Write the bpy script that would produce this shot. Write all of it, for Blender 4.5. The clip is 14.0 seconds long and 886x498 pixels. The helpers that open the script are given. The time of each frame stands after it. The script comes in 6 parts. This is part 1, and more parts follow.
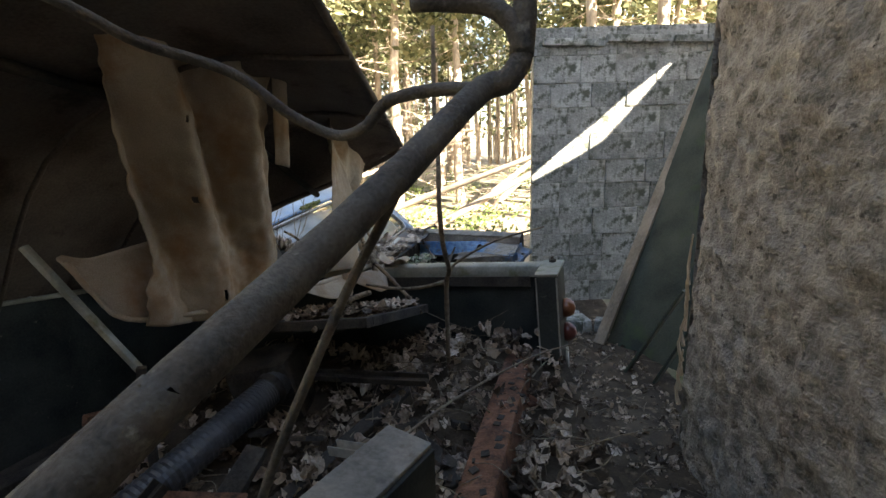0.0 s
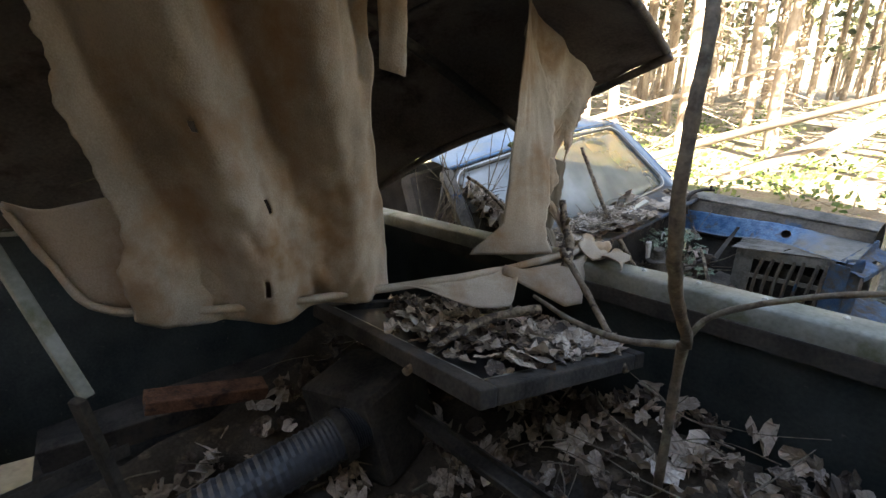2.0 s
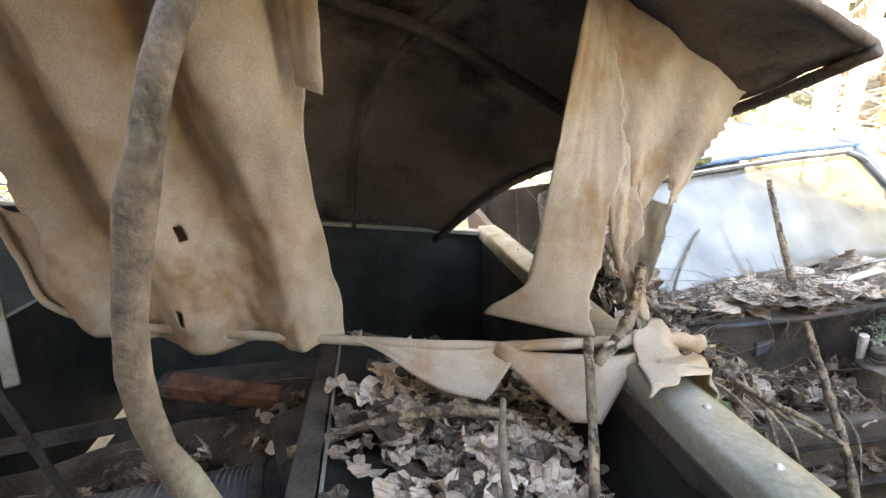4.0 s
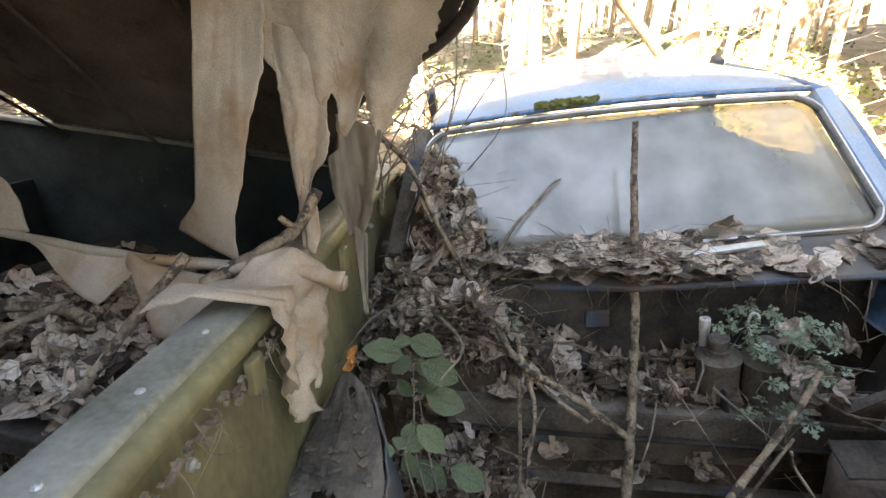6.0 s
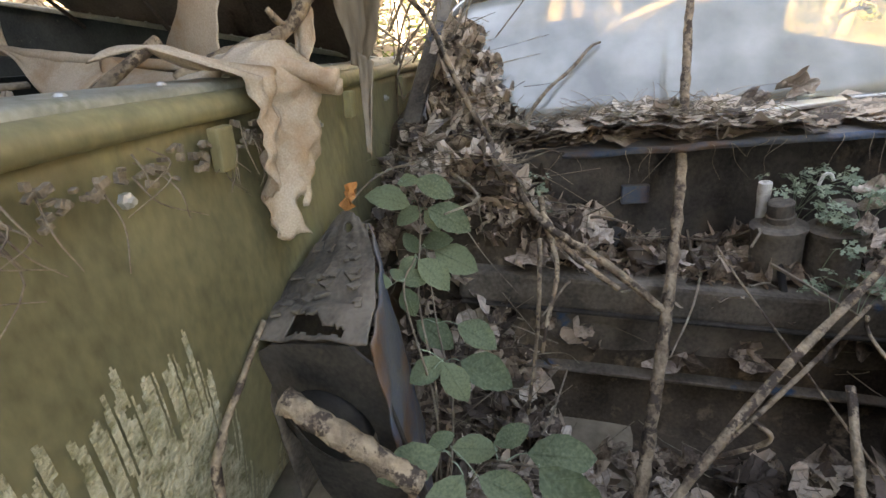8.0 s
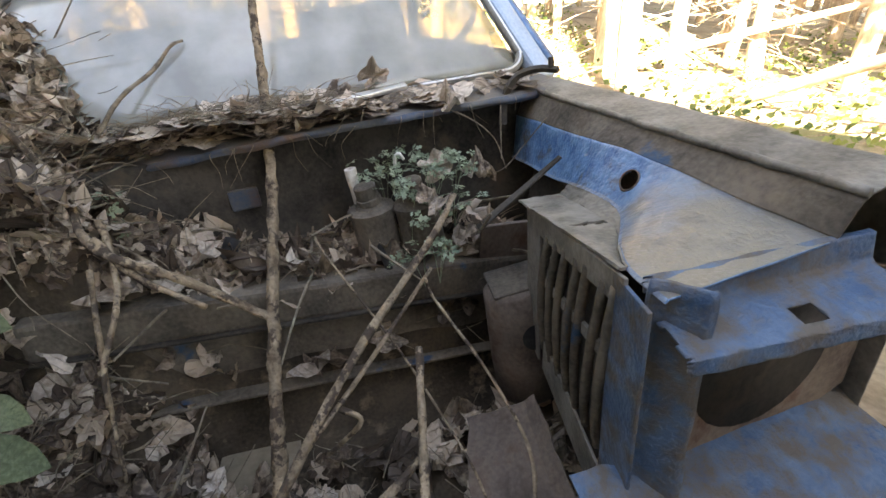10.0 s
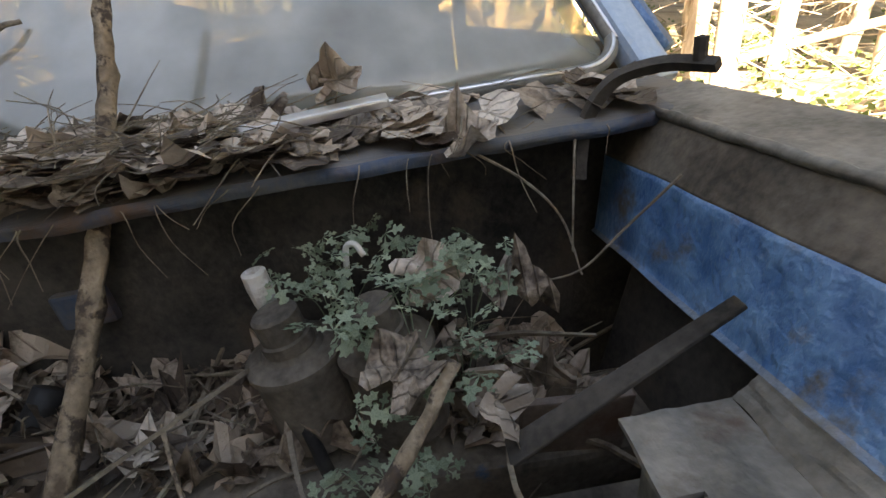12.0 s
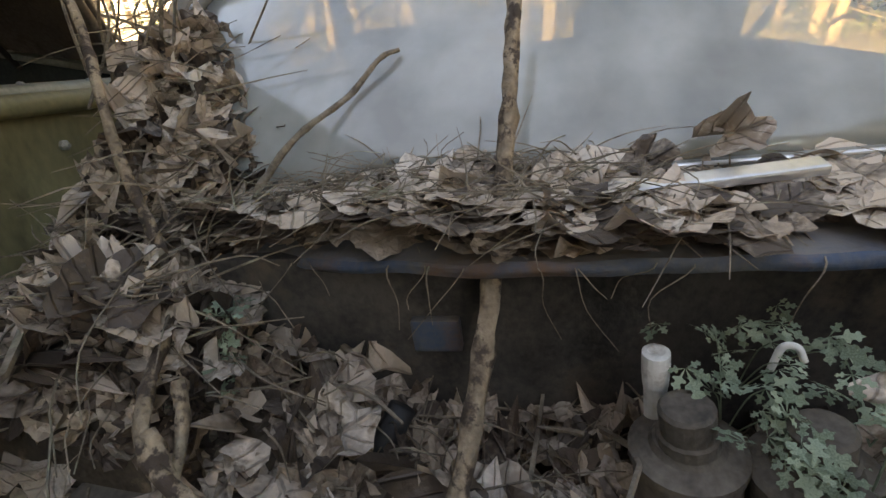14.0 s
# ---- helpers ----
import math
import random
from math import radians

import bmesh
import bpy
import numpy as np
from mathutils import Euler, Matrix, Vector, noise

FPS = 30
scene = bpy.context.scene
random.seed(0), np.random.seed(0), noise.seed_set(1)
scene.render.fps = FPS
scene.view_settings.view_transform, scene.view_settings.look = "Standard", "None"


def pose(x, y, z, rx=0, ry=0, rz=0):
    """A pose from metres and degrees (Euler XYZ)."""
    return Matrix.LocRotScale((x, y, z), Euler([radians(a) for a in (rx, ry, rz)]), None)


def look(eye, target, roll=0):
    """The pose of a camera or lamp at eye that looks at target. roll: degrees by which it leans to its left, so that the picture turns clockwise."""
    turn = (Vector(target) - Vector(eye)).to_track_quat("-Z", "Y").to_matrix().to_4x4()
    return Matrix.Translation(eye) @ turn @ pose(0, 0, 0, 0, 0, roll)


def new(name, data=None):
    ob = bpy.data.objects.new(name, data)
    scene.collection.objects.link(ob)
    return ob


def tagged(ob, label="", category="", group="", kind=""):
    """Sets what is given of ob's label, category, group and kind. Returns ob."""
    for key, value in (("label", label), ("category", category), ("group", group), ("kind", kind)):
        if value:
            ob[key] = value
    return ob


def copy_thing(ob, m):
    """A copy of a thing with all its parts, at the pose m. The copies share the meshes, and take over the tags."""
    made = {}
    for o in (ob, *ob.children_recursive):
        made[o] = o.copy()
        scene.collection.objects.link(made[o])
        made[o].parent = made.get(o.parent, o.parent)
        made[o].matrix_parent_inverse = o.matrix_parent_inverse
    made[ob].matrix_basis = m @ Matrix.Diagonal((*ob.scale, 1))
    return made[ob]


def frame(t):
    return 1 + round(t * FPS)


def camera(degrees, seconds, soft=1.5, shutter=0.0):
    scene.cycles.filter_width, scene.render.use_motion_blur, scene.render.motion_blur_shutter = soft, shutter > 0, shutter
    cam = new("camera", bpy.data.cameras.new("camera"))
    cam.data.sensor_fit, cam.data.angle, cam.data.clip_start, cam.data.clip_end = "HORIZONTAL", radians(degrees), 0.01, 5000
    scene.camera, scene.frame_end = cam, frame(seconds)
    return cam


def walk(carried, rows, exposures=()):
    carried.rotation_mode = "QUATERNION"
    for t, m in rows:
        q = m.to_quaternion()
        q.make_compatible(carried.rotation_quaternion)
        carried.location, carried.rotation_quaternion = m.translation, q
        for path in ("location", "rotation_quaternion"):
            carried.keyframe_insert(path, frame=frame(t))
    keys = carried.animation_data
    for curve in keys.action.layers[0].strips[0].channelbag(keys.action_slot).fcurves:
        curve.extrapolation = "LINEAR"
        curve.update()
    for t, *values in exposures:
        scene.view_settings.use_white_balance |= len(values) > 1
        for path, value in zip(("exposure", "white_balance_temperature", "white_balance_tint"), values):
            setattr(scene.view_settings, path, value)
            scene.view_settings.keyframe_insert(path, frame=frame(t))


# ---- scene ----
cam = camera(86.1, 14.0)
PATH = [
    (0, (0.121, 0.08, 1.742), (0.068, 2.035, 1.322), -1.5),
    (0.5, (0.165, 0.498, 1.69), (0.137, 2.427, 1.161), -1.2),
    (1, (0.23, 0.659, 1.704), (0.053, 2.544, 1.059), -1.3),
    (1.4, (0.164, 0.839, 1.552), (-0.416, 2.663, 0.971), -1.6),
    (1.5, (0.149, 0.939, 1.637), (-0.547, 2.693, 0.973), -1.1),
    (2, (0.138, 1.215, 1.663), (-0.903, 2.784, 0.991), -0.6),
    (2.2, (0.217, 1.282, 1.654), (-0.933, 2.774, 0.981), -0.7),
    (4.3, (0.391, 2.023, 1.699), (-1.29, 2.861, 1.01), -1.0),
    (4.5, (0.463, 2.106, 1.685), (-1.221, 2.928, 0.985), -1.0),
    (5, (0.651, 2.605, 1.595), (-1.039, 3.385, 0.864), -0.7),
    (5.5, (0.75, 2.816, 1.646), (-0.957, 3.558, 0.915), -0.8),
    (6, (0.689, 2.976, 1.57), (-1.073, 3.416, 0.732), -0.6),
    (6.5, (0.634, 3.159, 1.467), (-1.12, 3.313, 0.518), -0.7),
    (7, (0.654, 3.087, 1.326), (-1.071, 3.116, 0.316), -0.8),
    (7.5, (0.682, 3.002, 1.194), (-1.079, 3.075, 0.249), -0.7),
    (8, (0.705, 3.025, 1.198), (-1.036, 3.318, 0.257), -0.7),
    (8.5, (0.792, 3.144, 1.16), (-0.84, 3.784, 0.197), -0.4),
    (9, (0.871, 3.265, 1.145), (-0.611, 4.2, 0.181), -0.3),
    (9.2, (0.894, 3.3, 1.143), (-0.517, 4.34, 0.18), -0.4),
    (11.3, (0.49, 3.891, 1.097), (-0.995, 4.955, 0.283), -1.1),
    (11.5, (0.429, 3.942, 1.074), (-1.088, 4.944, 0.24), -1.1),
    (12, (0.288, 3.996, 1.059), (-1.269, 4.882, 0.17), -1.1),
    (12.5, (0.23, 3.979, 1.057), (-1.353, 4.774, 0.127), -1.1),
    (13, (0.189, 3.937, 1.073), (-1.44, 4.617, 0.133), -1.0),
    (13.5, (0.133, 3.838, 1.089), (-1.562, 4.339, 0.153), -1.2),
    (14, (0.086, 3.729, 1.124), (-1.673, 4.036, 0.225), -1.1),
]
walk(cam, [(t, look(eye, target, roll)) for t, eye, target, roll in PATH], [(0.0, 3.4, 7400, 13), (2.2, 3.95, 7400, 13), (4.3, 5.25, 8200, 16), (5.0, 5.0, 8200, 16), (5.7, 4.4, 8200, 16), (6.5, 3.85, 8400, 17), (7.5, 4.12, 8600, 17), (8.5, 4.6, 8800, 18), (9.2, 4.7, 9000, 18), (11.3, 3.47, 8900, 16), (14.0, 3.65, 9000, 16)])

# ---- light ----
SUN = Vector((0.60, -0.65, 0.47)).normalized()
world = bpy.data.worlds.new("sky")
scene.world = world
world.use_nodes = True
wn = world.node_tree
sky = wn.nodes.new("ShaderNodeTexSky")
sky.sky_type, sky.sun_disc = "NISHITA", False
sky.sun_elevation = math.asin(SUN.z)
sky.sun_rotation = math.atan2(SUN.x, SUN.y)
wn.links.new(sky.outputs[0], wn.nodes["Background"].inputs[0])
wn.nodes["Background"].inputs[1].default_value = 0.072
sun = new("sun", bpy.data.lights.new("sun", "SUN"))
sun.data.energy, sun.data.angle, sun.data.color = 5.0, radians(0.53), (1.0, 0.95, 0.87)
sun.rotation_mode = "QUATERNION"
sun.rotation_quaternion = SUN.to_track_quat("Z", "Y")


# ---- materials ----
def material(name, a, b, scale=8.0, rough=0.7, metal=0.0, bump=0.3, fine=90.0, stain=None, stain_at=0.62, stain_scale=3.0, stretch=(1, 1, 1), per_piece=0.0, detail=6.0, soft=0.06, trans=0.0, coat=0.0, relief=0.01, spec=0.5):
    """Two colours mixed at a coarse and a fine scale, a third as blotches, with fine relief."""
    m = bpy.data.materials.new(name)
    m.use_nodes = True
    nt = m.node_tree
    n, l = nt.nodes, nt.links
    bsdf = n["Principled BSDF"]
    tc = n.new("ShaderNodeTexCoord")
    mp = n.new("ShaderNodeMapping")
    mp.inputs["Scale"].default_value = stretch
    l.new(tc.outputs["Object"], mp.inputs[0])
    n1, n2 = n.new("ShaderNodeTexNoise"), n.new("ShaderNodeTexNoise")
    n1.inputs["Scale"].default_value, n1.inputs["Detail"].default_value = scale, detail
    n2.inputs["Scale"].default_value, n2.inputs["Detail"].default_value = fine, 4
    for t in (n1, n2):
        l.new(mp.outputs[0], t.inputs["Vector"])
    add = n.new("ShaderNodeMath")
    add.operation = "MULTIPLY_ADD"
    l.new(n2.outputs[0], add.inputs[0])
    add.inputs[1].default_value = 0.45
    l.new(n1.outputs[0], add.inputs[2])
    ramp = n.new("ShaderNodeValToRGB")
    ramp.color_ramp.elements[0].position, ramp.color_ramp.elements[1].position = 0.52, 0.92
    ramp.color_ramp.elements[0].color, ramp.color_ramp.elements[1].color = (*a, 1), (*b, 1)
    out = ramp.outputs[0]
    if per_piece:
        oi, ge = n.new("ShaderNodeObjectInfo"), n.new("ShaderNodeNewGeometry")
        sm, fr = n.new("ShaderNodeMath"), n.new("ShaderNodeMath")
        fr.operation = "FRACT"
        l.new(oi.outputs["Random"], sm.inputs[0])
        l.new(ge.outputs["Random Per Island"], sm.inputs[1])
        l.new(sm.outputs[0], fr.inputs[0])
        off = n.new("ShaderNodeMath")
        off.operation = "MULTIPLY_ADD"
        l.new(fr.outputs[0], off.inputs[0])
        off.inputs[1].default_value = per_piece
        l.new(add.outputs[0], off.inputs[2])
        mi = n.new("ShaderNodeMath")
        mi.operation = "SUBTRACT"
        l.new(off.outputs[0], mi.inputs[0])
        mi.inputs[1].default_value = per_piece / 2
        l.new(mi.outputs[0], ramp.inputs[0])
    else:
        l.new(add.outputs[0], ramp.inputs[0])
    if stain:
        n3 = n.new("ShaderNodeTexNoise")
        n3.inputs["Scale"].default_value, n3.inputs["Detail"].default_value = stain_scale, 7
        n3.inputs["Roughness"].default_value = 0.65
        l.new(mp.outputs[0], n3.inputs["Vector"])
        r3 = n.new("ShaderNodeValToRGB")
        r3.color_ramp.elements[0].position, r3.color_ramp.elements[1].position = stain_at - soft, stain_at + soft
        l.new(n3.outputs[0], r3.inputs[0])
        mix = n.new("ShaderNodeMix")
        mix.data_type = "RGBA"
        l.new(r3.outputs[0], mix.inputs["Factor"])
        l.new(out, mix.inputs["A"])
        mix.inputs["B"].default_value = (*stain, 1)
        out = mix.outputs["Result"]
        if metal or rough < 0.6:
            mr = n.new("ShaderNodeMapRange")
            mr.inputs["To Min"].default_value, mr.inputs["To Max"].default_value = rough, 0.85
            l.new(r3.outputs[0], mr.inputs[0])
            l.new(mr.outputs[0], bsdf.inputs["Roughness"])
    l.new(out, bsdf.inputs["Base Color"])
    bsdf.inputs["Roughness"].default_value = rough
    bsdf.inputs["Metallic"].default_value = metal
    bsdf.inputs["Coat Weight"].default_value = coat
    bsdf.inputs["Specular IOR Level"].default_value = spec
    bp = n.new("ShaderNodeBump")
    bp.inputs["Strength"].default_value, bp.inputs["Distance"].default_value = bump, relief
    l.new(add.outputs[0], bp.inputs["Height"])
    l.new(bp.outputs[0], bsdf.inputs["Normal"])
    if trans:
        tr, ms = n.new("ShaderNodeBsdfTranslucent"), n.new("ShaderNodeMixShader")
        l.new(out, tr.inputs[0])
        ms.inputs[0].default_value = trans
        l.new(bsdf.outputs[0], ms.inputs[1])
        l.new(tr.outputs[0], ms.inputs[2])
        l.new(ms.outputs[0], n["Material Output"].inputs[0])
    return m


M_SOIL = material("leafy soil", (0.032, 0.025, 0.019), (0.095, 0.074, 0.053), 6, 0.95, bump=0.8, stain=(0.17, 0.13, 0.09), stain_scale=14, spec=0.1)
M_FOREST = material("forest floor", (0.14, 0.11, 0.075), (0.38, 0.32, 0.23), 1.2, 0.95, bump=0.8, fine=25, stain=(0.12, 0.15, 0.06), stain_scale=0.7, stain_at=0.60, soft=0.09)
M_BLOCK = material("weathered stone block", (0.14, 0.15, 0.14), (0.40, 0.41, 0.39), 7, 0.92, bump=0.9, fine=60, stain=(0.075, 0.085, 0.065), stain_scale=9, stain_at=0.55, per_piece=0.2, relief=0.02)
M_MORTAR = material("old mortar", (0.15, 0.155, 0.14), (0.34, 0.34, 0.31), 9, 0.95, bump=0.8)
M_RENDER = material("rough cast render", (0.14, 0.128, 0.11), (0.39, 0.355, 0.305), 9, 0.95, bump=1.0, fine=60, stain=(0.09, 0.08, 0.066), stain_scale=17, stain_at=0.62, soft=0.03, relief=0.03, stretch=(1, 1, 1.4), detail=9)
M_BARK = material("pine bark", (0.22, 0.17, 0.125), (0.55, 0.46, 0.36), 5, 0.95, bump=0.9, fine=22, stretch=(1, 1, 0.35), stain=(0.20, 0.20, 0.13), stain_scale=2)
M_TWIG = material("grey brown twig bark", (0.09, 0.07, 0.05), (0.27, 0.22, 0.16), 30, 0.9, bump=0.5, fine=180, stain=(0.30, 0.29, 0.20), stain_scale=12)
M_BRANCH = material("smooth grey branch bark", (0.05, 0.043, 0.035), (0.155, 0.135, 0.105), 14, 0.85, bump=0.75, fine=160, stain=(0.24, 0.22, 0.18), stain_scale=25, stain_at=0.66)
M_STICK = material("flaking pale stick bark", (0.10, 0.07, 0.045), (0.37, 0.285, 0.19), 22, 0.9, bump=1.0, fine=110, stain=(0.06, 0.042, 0.03), stain_scale=26, stain_at=0.535, soft=0.03)
M_NEEDLE = material("pine needles", (0.06, 0.075, 0.03), (0.24, 0.24, 0.12), 2, 0.7, per_piece=0.5, trans=0.3)
M_BUSH = material("sunlit undergrowth leaves", (0.05, 0.09, 0.02), (0.20, 0.24, 0.07), 3, 0.6, per_piece=0.6, trans=0.35)
M_DEAD = material("dead brown leaf", (0.10, 0.07, 0.05), (0.44, 0.345, 0.255), 26, 0.72, bump=0.9, fine=140, per_piece=0.95, trans=0.12, stain=(0.10, 0.07, 0.05), stain_scale=18, stain_at=0.66)
M_LEAF = material("dry brown leaf blade", (0.085, 0.062, 0.046), (0.60, 0.485, 0.375), 2.6, 0.55, bump=1.0, fine=11, per_piece=1.1, trans=0.12, stain=(0.11, 0.075, 0.052), stain_scale=2.4, stain_at=0.62, relief=0.008)
M_LEAFPALE = material("bleached leaf blade", (0.36, 0.29, 0.225), (0.74, 0.64, 0.53), 3, 0.65, bump=0.9, fine=12, per_piece=0.5, trans=0.1, stain=(0.28, 0.20, 0.14), stain_scale=2.6, stain_at=0.62, relief=0.004)
M_BROWN = material("dusty brown primer", (0.075, 0.055, 0.045), (0.20, 0.155, 0.125), 7, 0.85, bump=0.5, stain=(0.10, 0.055, 0.035), stain_scale=7, stain_at=0.6)
M_ORANGE = material("orange curled leaf", (0.25, 0.08, 0.02), (0.62, 0.28, 0.08), 30, 0.55, bump=0.4)
M_BRAMBLE = material("bramble leaf", (0.075, 0.105, 0.05), (0.175, 0.215, 0.115), 20, 0.5, bump=0.4, fine=160, per_piece=0.4, trans=0.2)
M_HERB = material("pale green herb leaf", (0.15, 0.20, 0.125), (0.34, 0.41, 0.28), 25, 0.6, bump=0.4, per_piece=0.5, trans=0.2)
M_CANVAS = material("weathered tan canvas", (0.33, 0.265, 0.19), (0.62, 0.53, 0.415), 3.5, 0.85, bump=0.35, fine=260, stain=(0.36, 0.21, 0.10), stain_scale=4.2, stain_at=0.585, soft=0.11, trans=0.16)
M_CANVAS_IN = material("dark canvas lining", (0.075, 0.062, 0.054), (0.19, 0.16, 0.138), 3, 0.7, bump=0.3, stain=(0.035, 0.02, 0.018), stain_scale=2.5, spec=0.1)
M_OLIVE = material("algae green painted panel", (0.095, 0.088, 0.045), (0.235, 0.21, 0.11), 4.5, 0.5, bump=0.12, fine=60, stain=(0.26, 0.25, 0.13), stain_scale=5, stain_at=0.64, stretch=(1, 1, 0.5))
M_LICHEN = material("flaking algae crust", (0.20, 0.19, 0.10), (0.46, 0.42, 0.29), 30, 0.95, bump=1.0, fine=120, stain=(0.10, 0.09, 0.04), stain_scale=40)
M_CAP = material("dull galvanised capping", (0.16, 0.165, 0.13), (0.33, 0.33, 0.28), 8, 0.55, metal=0.25, bump=0.15, stain=(0.15, 0.15, 0.08), stain_scale=6)
M_GALV = material("pale galvanised rivet", (0.4, 0.4, 0.38), (0.6, 0.6, 0.57), 20, 0.45, metal=0.7, bump=0.2)
M_DKGREEN = material("chipped dark green paint", (0.018, 0.024, 0.024), (0.058, 0.066, 0.062), 5, 0.6, bump=0.2, stain=(0.16, 0.15, 0.13), stain_scale=30, stain_at=0.70, spec=0.2)
M_RUST = material("flaking rust", (0.07, 0.03, 0.018), (0.26, 0.125, 0.07), 14, 0.9, bump=0.9, fine=110, stain=(0.045, 0.025, 0.02), stain_scale=16, stain_at=0.6)
M_DARKMETAL = material("dirty dark metal", (0.022, 0.02, 0.018), (0.085, 0.075, 0.064), 7, 0.85, bump=0.4, stain=(0.10, 0.08, 0.06), stain_scale=6, stain_at=0.64, spec=0.2)
# both blues raised to carry the mottled sky reflection; the blotches are dirt
M_BLUE = material("faded blue car paint with sky sheen", (0.04, 0.13, 0.29), (0.15, 0.31, 0.52), 22, 0.28, bump=0.8, fine=110, stain=(0.135, 0.12, 0.095), stain_scale=9, stain_at=0.585, soft=0.05, coat=0.2)
M_BLUEDIRT = material("grimy blue paint with rust", (0.035, 0.065, 0.115), (0.105, 0.10, 0.085), 6, 0.6, bump=0.4, stain=(0.13, 0.075, 0.045), stain_scale=5, stain_at=0.56)
M_BLUEWORN = material("scraped blue paint", (0.03, 0.085, 0.17), (0.10, 0.17, 0.26), 14, 0.45, bump=0.9, fine=120, stain=(0.125, 0.108, 0.088), stain_scale=15, stain_at=0.51, soft=0.09, detail=9)
M_GRIME = material("brown grime over old blue paint", (0.055, 0.047, 0.038), (0.19, 0.16, 0.125), 7, 0.8, bump=0.6, stain=(0.035, 0.075, 0.13), stain_scale=5, stain_at=0.66, soft=0.03, spec=0.3)
M_GREY = material("dusty grey steel panel", (0.095, 0.09, 0.076), (0.26, 0.24, 0.205), 12, 0.6, bump=0.6, stain=(0.10, 0.065, 0.045), stain_scale=10, stain_at=0.66)
M_SEAL = material("weathered rubber seal", (0.10, 0.10, 0.09), (0.26, 0.25, 0.22), 10, 0.6, bump=0.2)
M_BLACK = material("black rubber", (0.012, 0.012, 0.013), (0.035, 0.034, 0.033), 12, 0.6, bump=0.2, stain=(0.07, 0.065, 0.06), stain_scale=8, stain_at=0.66, spec=0.3)
M_HOSE = material("dusty black plastic hose", (0.02, 0.022, 0.027), (0.07, 0.075, 0.085), 7, 0.42, bump=0.1)
M_CHROME = material("dull chrome trim", (0.6, 0.6, 0.6), (0.8, 0.8, 0.8), 12, 0.3, metal=0.9, bump=0.1)
M_WHITE = material("yellowed white plastic", (0.5, 0.49, 0.43), (0.74, 0.73, 0.68), 18, 0.5, bump=0.15, stain=(0.25, 0.2, 0.14), stain_scale=14)
M_AMBER = material("faded amber lens", (0.20, 0.06, 0.025), (0.36, 0.13, 0.05), 20, 0.3, bump=0.1, coat=0.5)
M_RED = material("faded red lens", (0.10, 0.02, 0.015), (0.2, 0.04, 0.03), 20, 0.3, bump=0.1, coat=0.5)
M_WOOD = material("weathered timber", (0.13, 0.105, 0.075), (0.30, 0.25, 0.185), 6, 0.85, bump=0.6, stretch=(1, 1, 0.15), fine=60)
M_SPLINT = material("splintered fresh timber", (0.36, 0.26, 0.16), (0.60, 0.47, 0.32), 20, 0.8, bump=0.6, stretch=(1, 1, 0.2))
M_BOARD = material("mossy green board", (0.02, 0.027, 0.02), (0.065, 0.075, 0.055), 3, 0.9, bump=0.4, stain=(0.05, 0.075, 0.03), stain_scale=2)
M_MOSS = material("roof moss", (0.07, 0.085, 0.02), (0.20, 0.20, 0.06), 40, 0.95, bump=1.0, fine=200)
# the car's blue made paler: sun glare put into the base colour
M_BLUEGLARE = material("blue paint paled by sun glare", (0.24, 0.34, 0.46), (0.40, 0.50, 0.60), 4, 0.3, bump=0.1, stain=(0.42, 0.42, 0.38), stain_scale=3, stain_at=0.6, coat=0.4)
M_SEAT = material("dark seat cloth", (0.05, 0.045, 0.04), (0.14, 0.12, 0.10), 6, 0.9)


def add_veins(m, spacing=0.17, depth=0.22, raised=0.7):
    """A midrib and slanting side veins on a leaf blade whose stalk runs along its y."""
    n, l = m.node_tree.nodes, m.node_tree.links
    bsdf = n["Principled BSDF"]
    tc, xyz = n.new("ShaderNodeTexCoord"), n.new("ShaderNodeSeparateXYZ")
    l.new(tc.outputs["Object"], xyz.inputs[0])

    def calc(op, a, b=None):
        k = n.new("ShaderNodeMath")
        k.operation = op
        for i, v in enumerate((a, b)):
            if v is None:
                continue
            if isinstance(v, (int, float)):
                k.inputs[i].default_value = v
            else:
                l.new(v, k.inputs[i])
        return k.outputs[0]

    ax = calc("ABSOLUTE", xyz.outputs["X"])
    side = calc("PINGPONG", calc("SUBTRACT", xyz.outputs["Y"], calc("MULTIPLY", ax, 0.8)), spacing / 2)
    near = calc("MINIMUM", calc("MULTIPLY", side, 1.6), ax)
    mr = n.new("ShaderNodeMapRange")
    mr.inputs["From Min"].default_value, mr.inputs["From Max"].default_value = 0.004, 0.030
    mr.inputs["To Min"].default_value, mr.inputs["To Max"].default_value = 1.0, 0.0
    l.new(near, mr.inputs[0])
    old = bsdf.inputs["Base Color"].links[0].from_socket
    mix = n.new("ShaderNodeMix")
    mix.data_type, mix.blend_type = "RGBA", "MULTIPLY"
    l.new(calc("MULTIPLY", mr.outputs[0], depth), mix.inputs["Factor"])
    l.new(old, mix.inputs["A"])
    mix.inputs["B"].default_value = (0.35, 0.3, 0.25, 1)
    l.new(mix.outputs["Result"], bsdf.inputs["Base Color"])
    bp = n.new("ShaderNodeBump")
    bp.inputs["Strength"].default_value, bp.inputs["Distance"].default_value = raised, 0.012
    l.new(mr.outputs[0], bp.inputs["Height"])
    l.new(bsdf.inputs["Normal"].links[0].from_socket, bp.inputs["Normal"])
    l.new(bp.outputs[0], bsdf.inputs["Normal"])


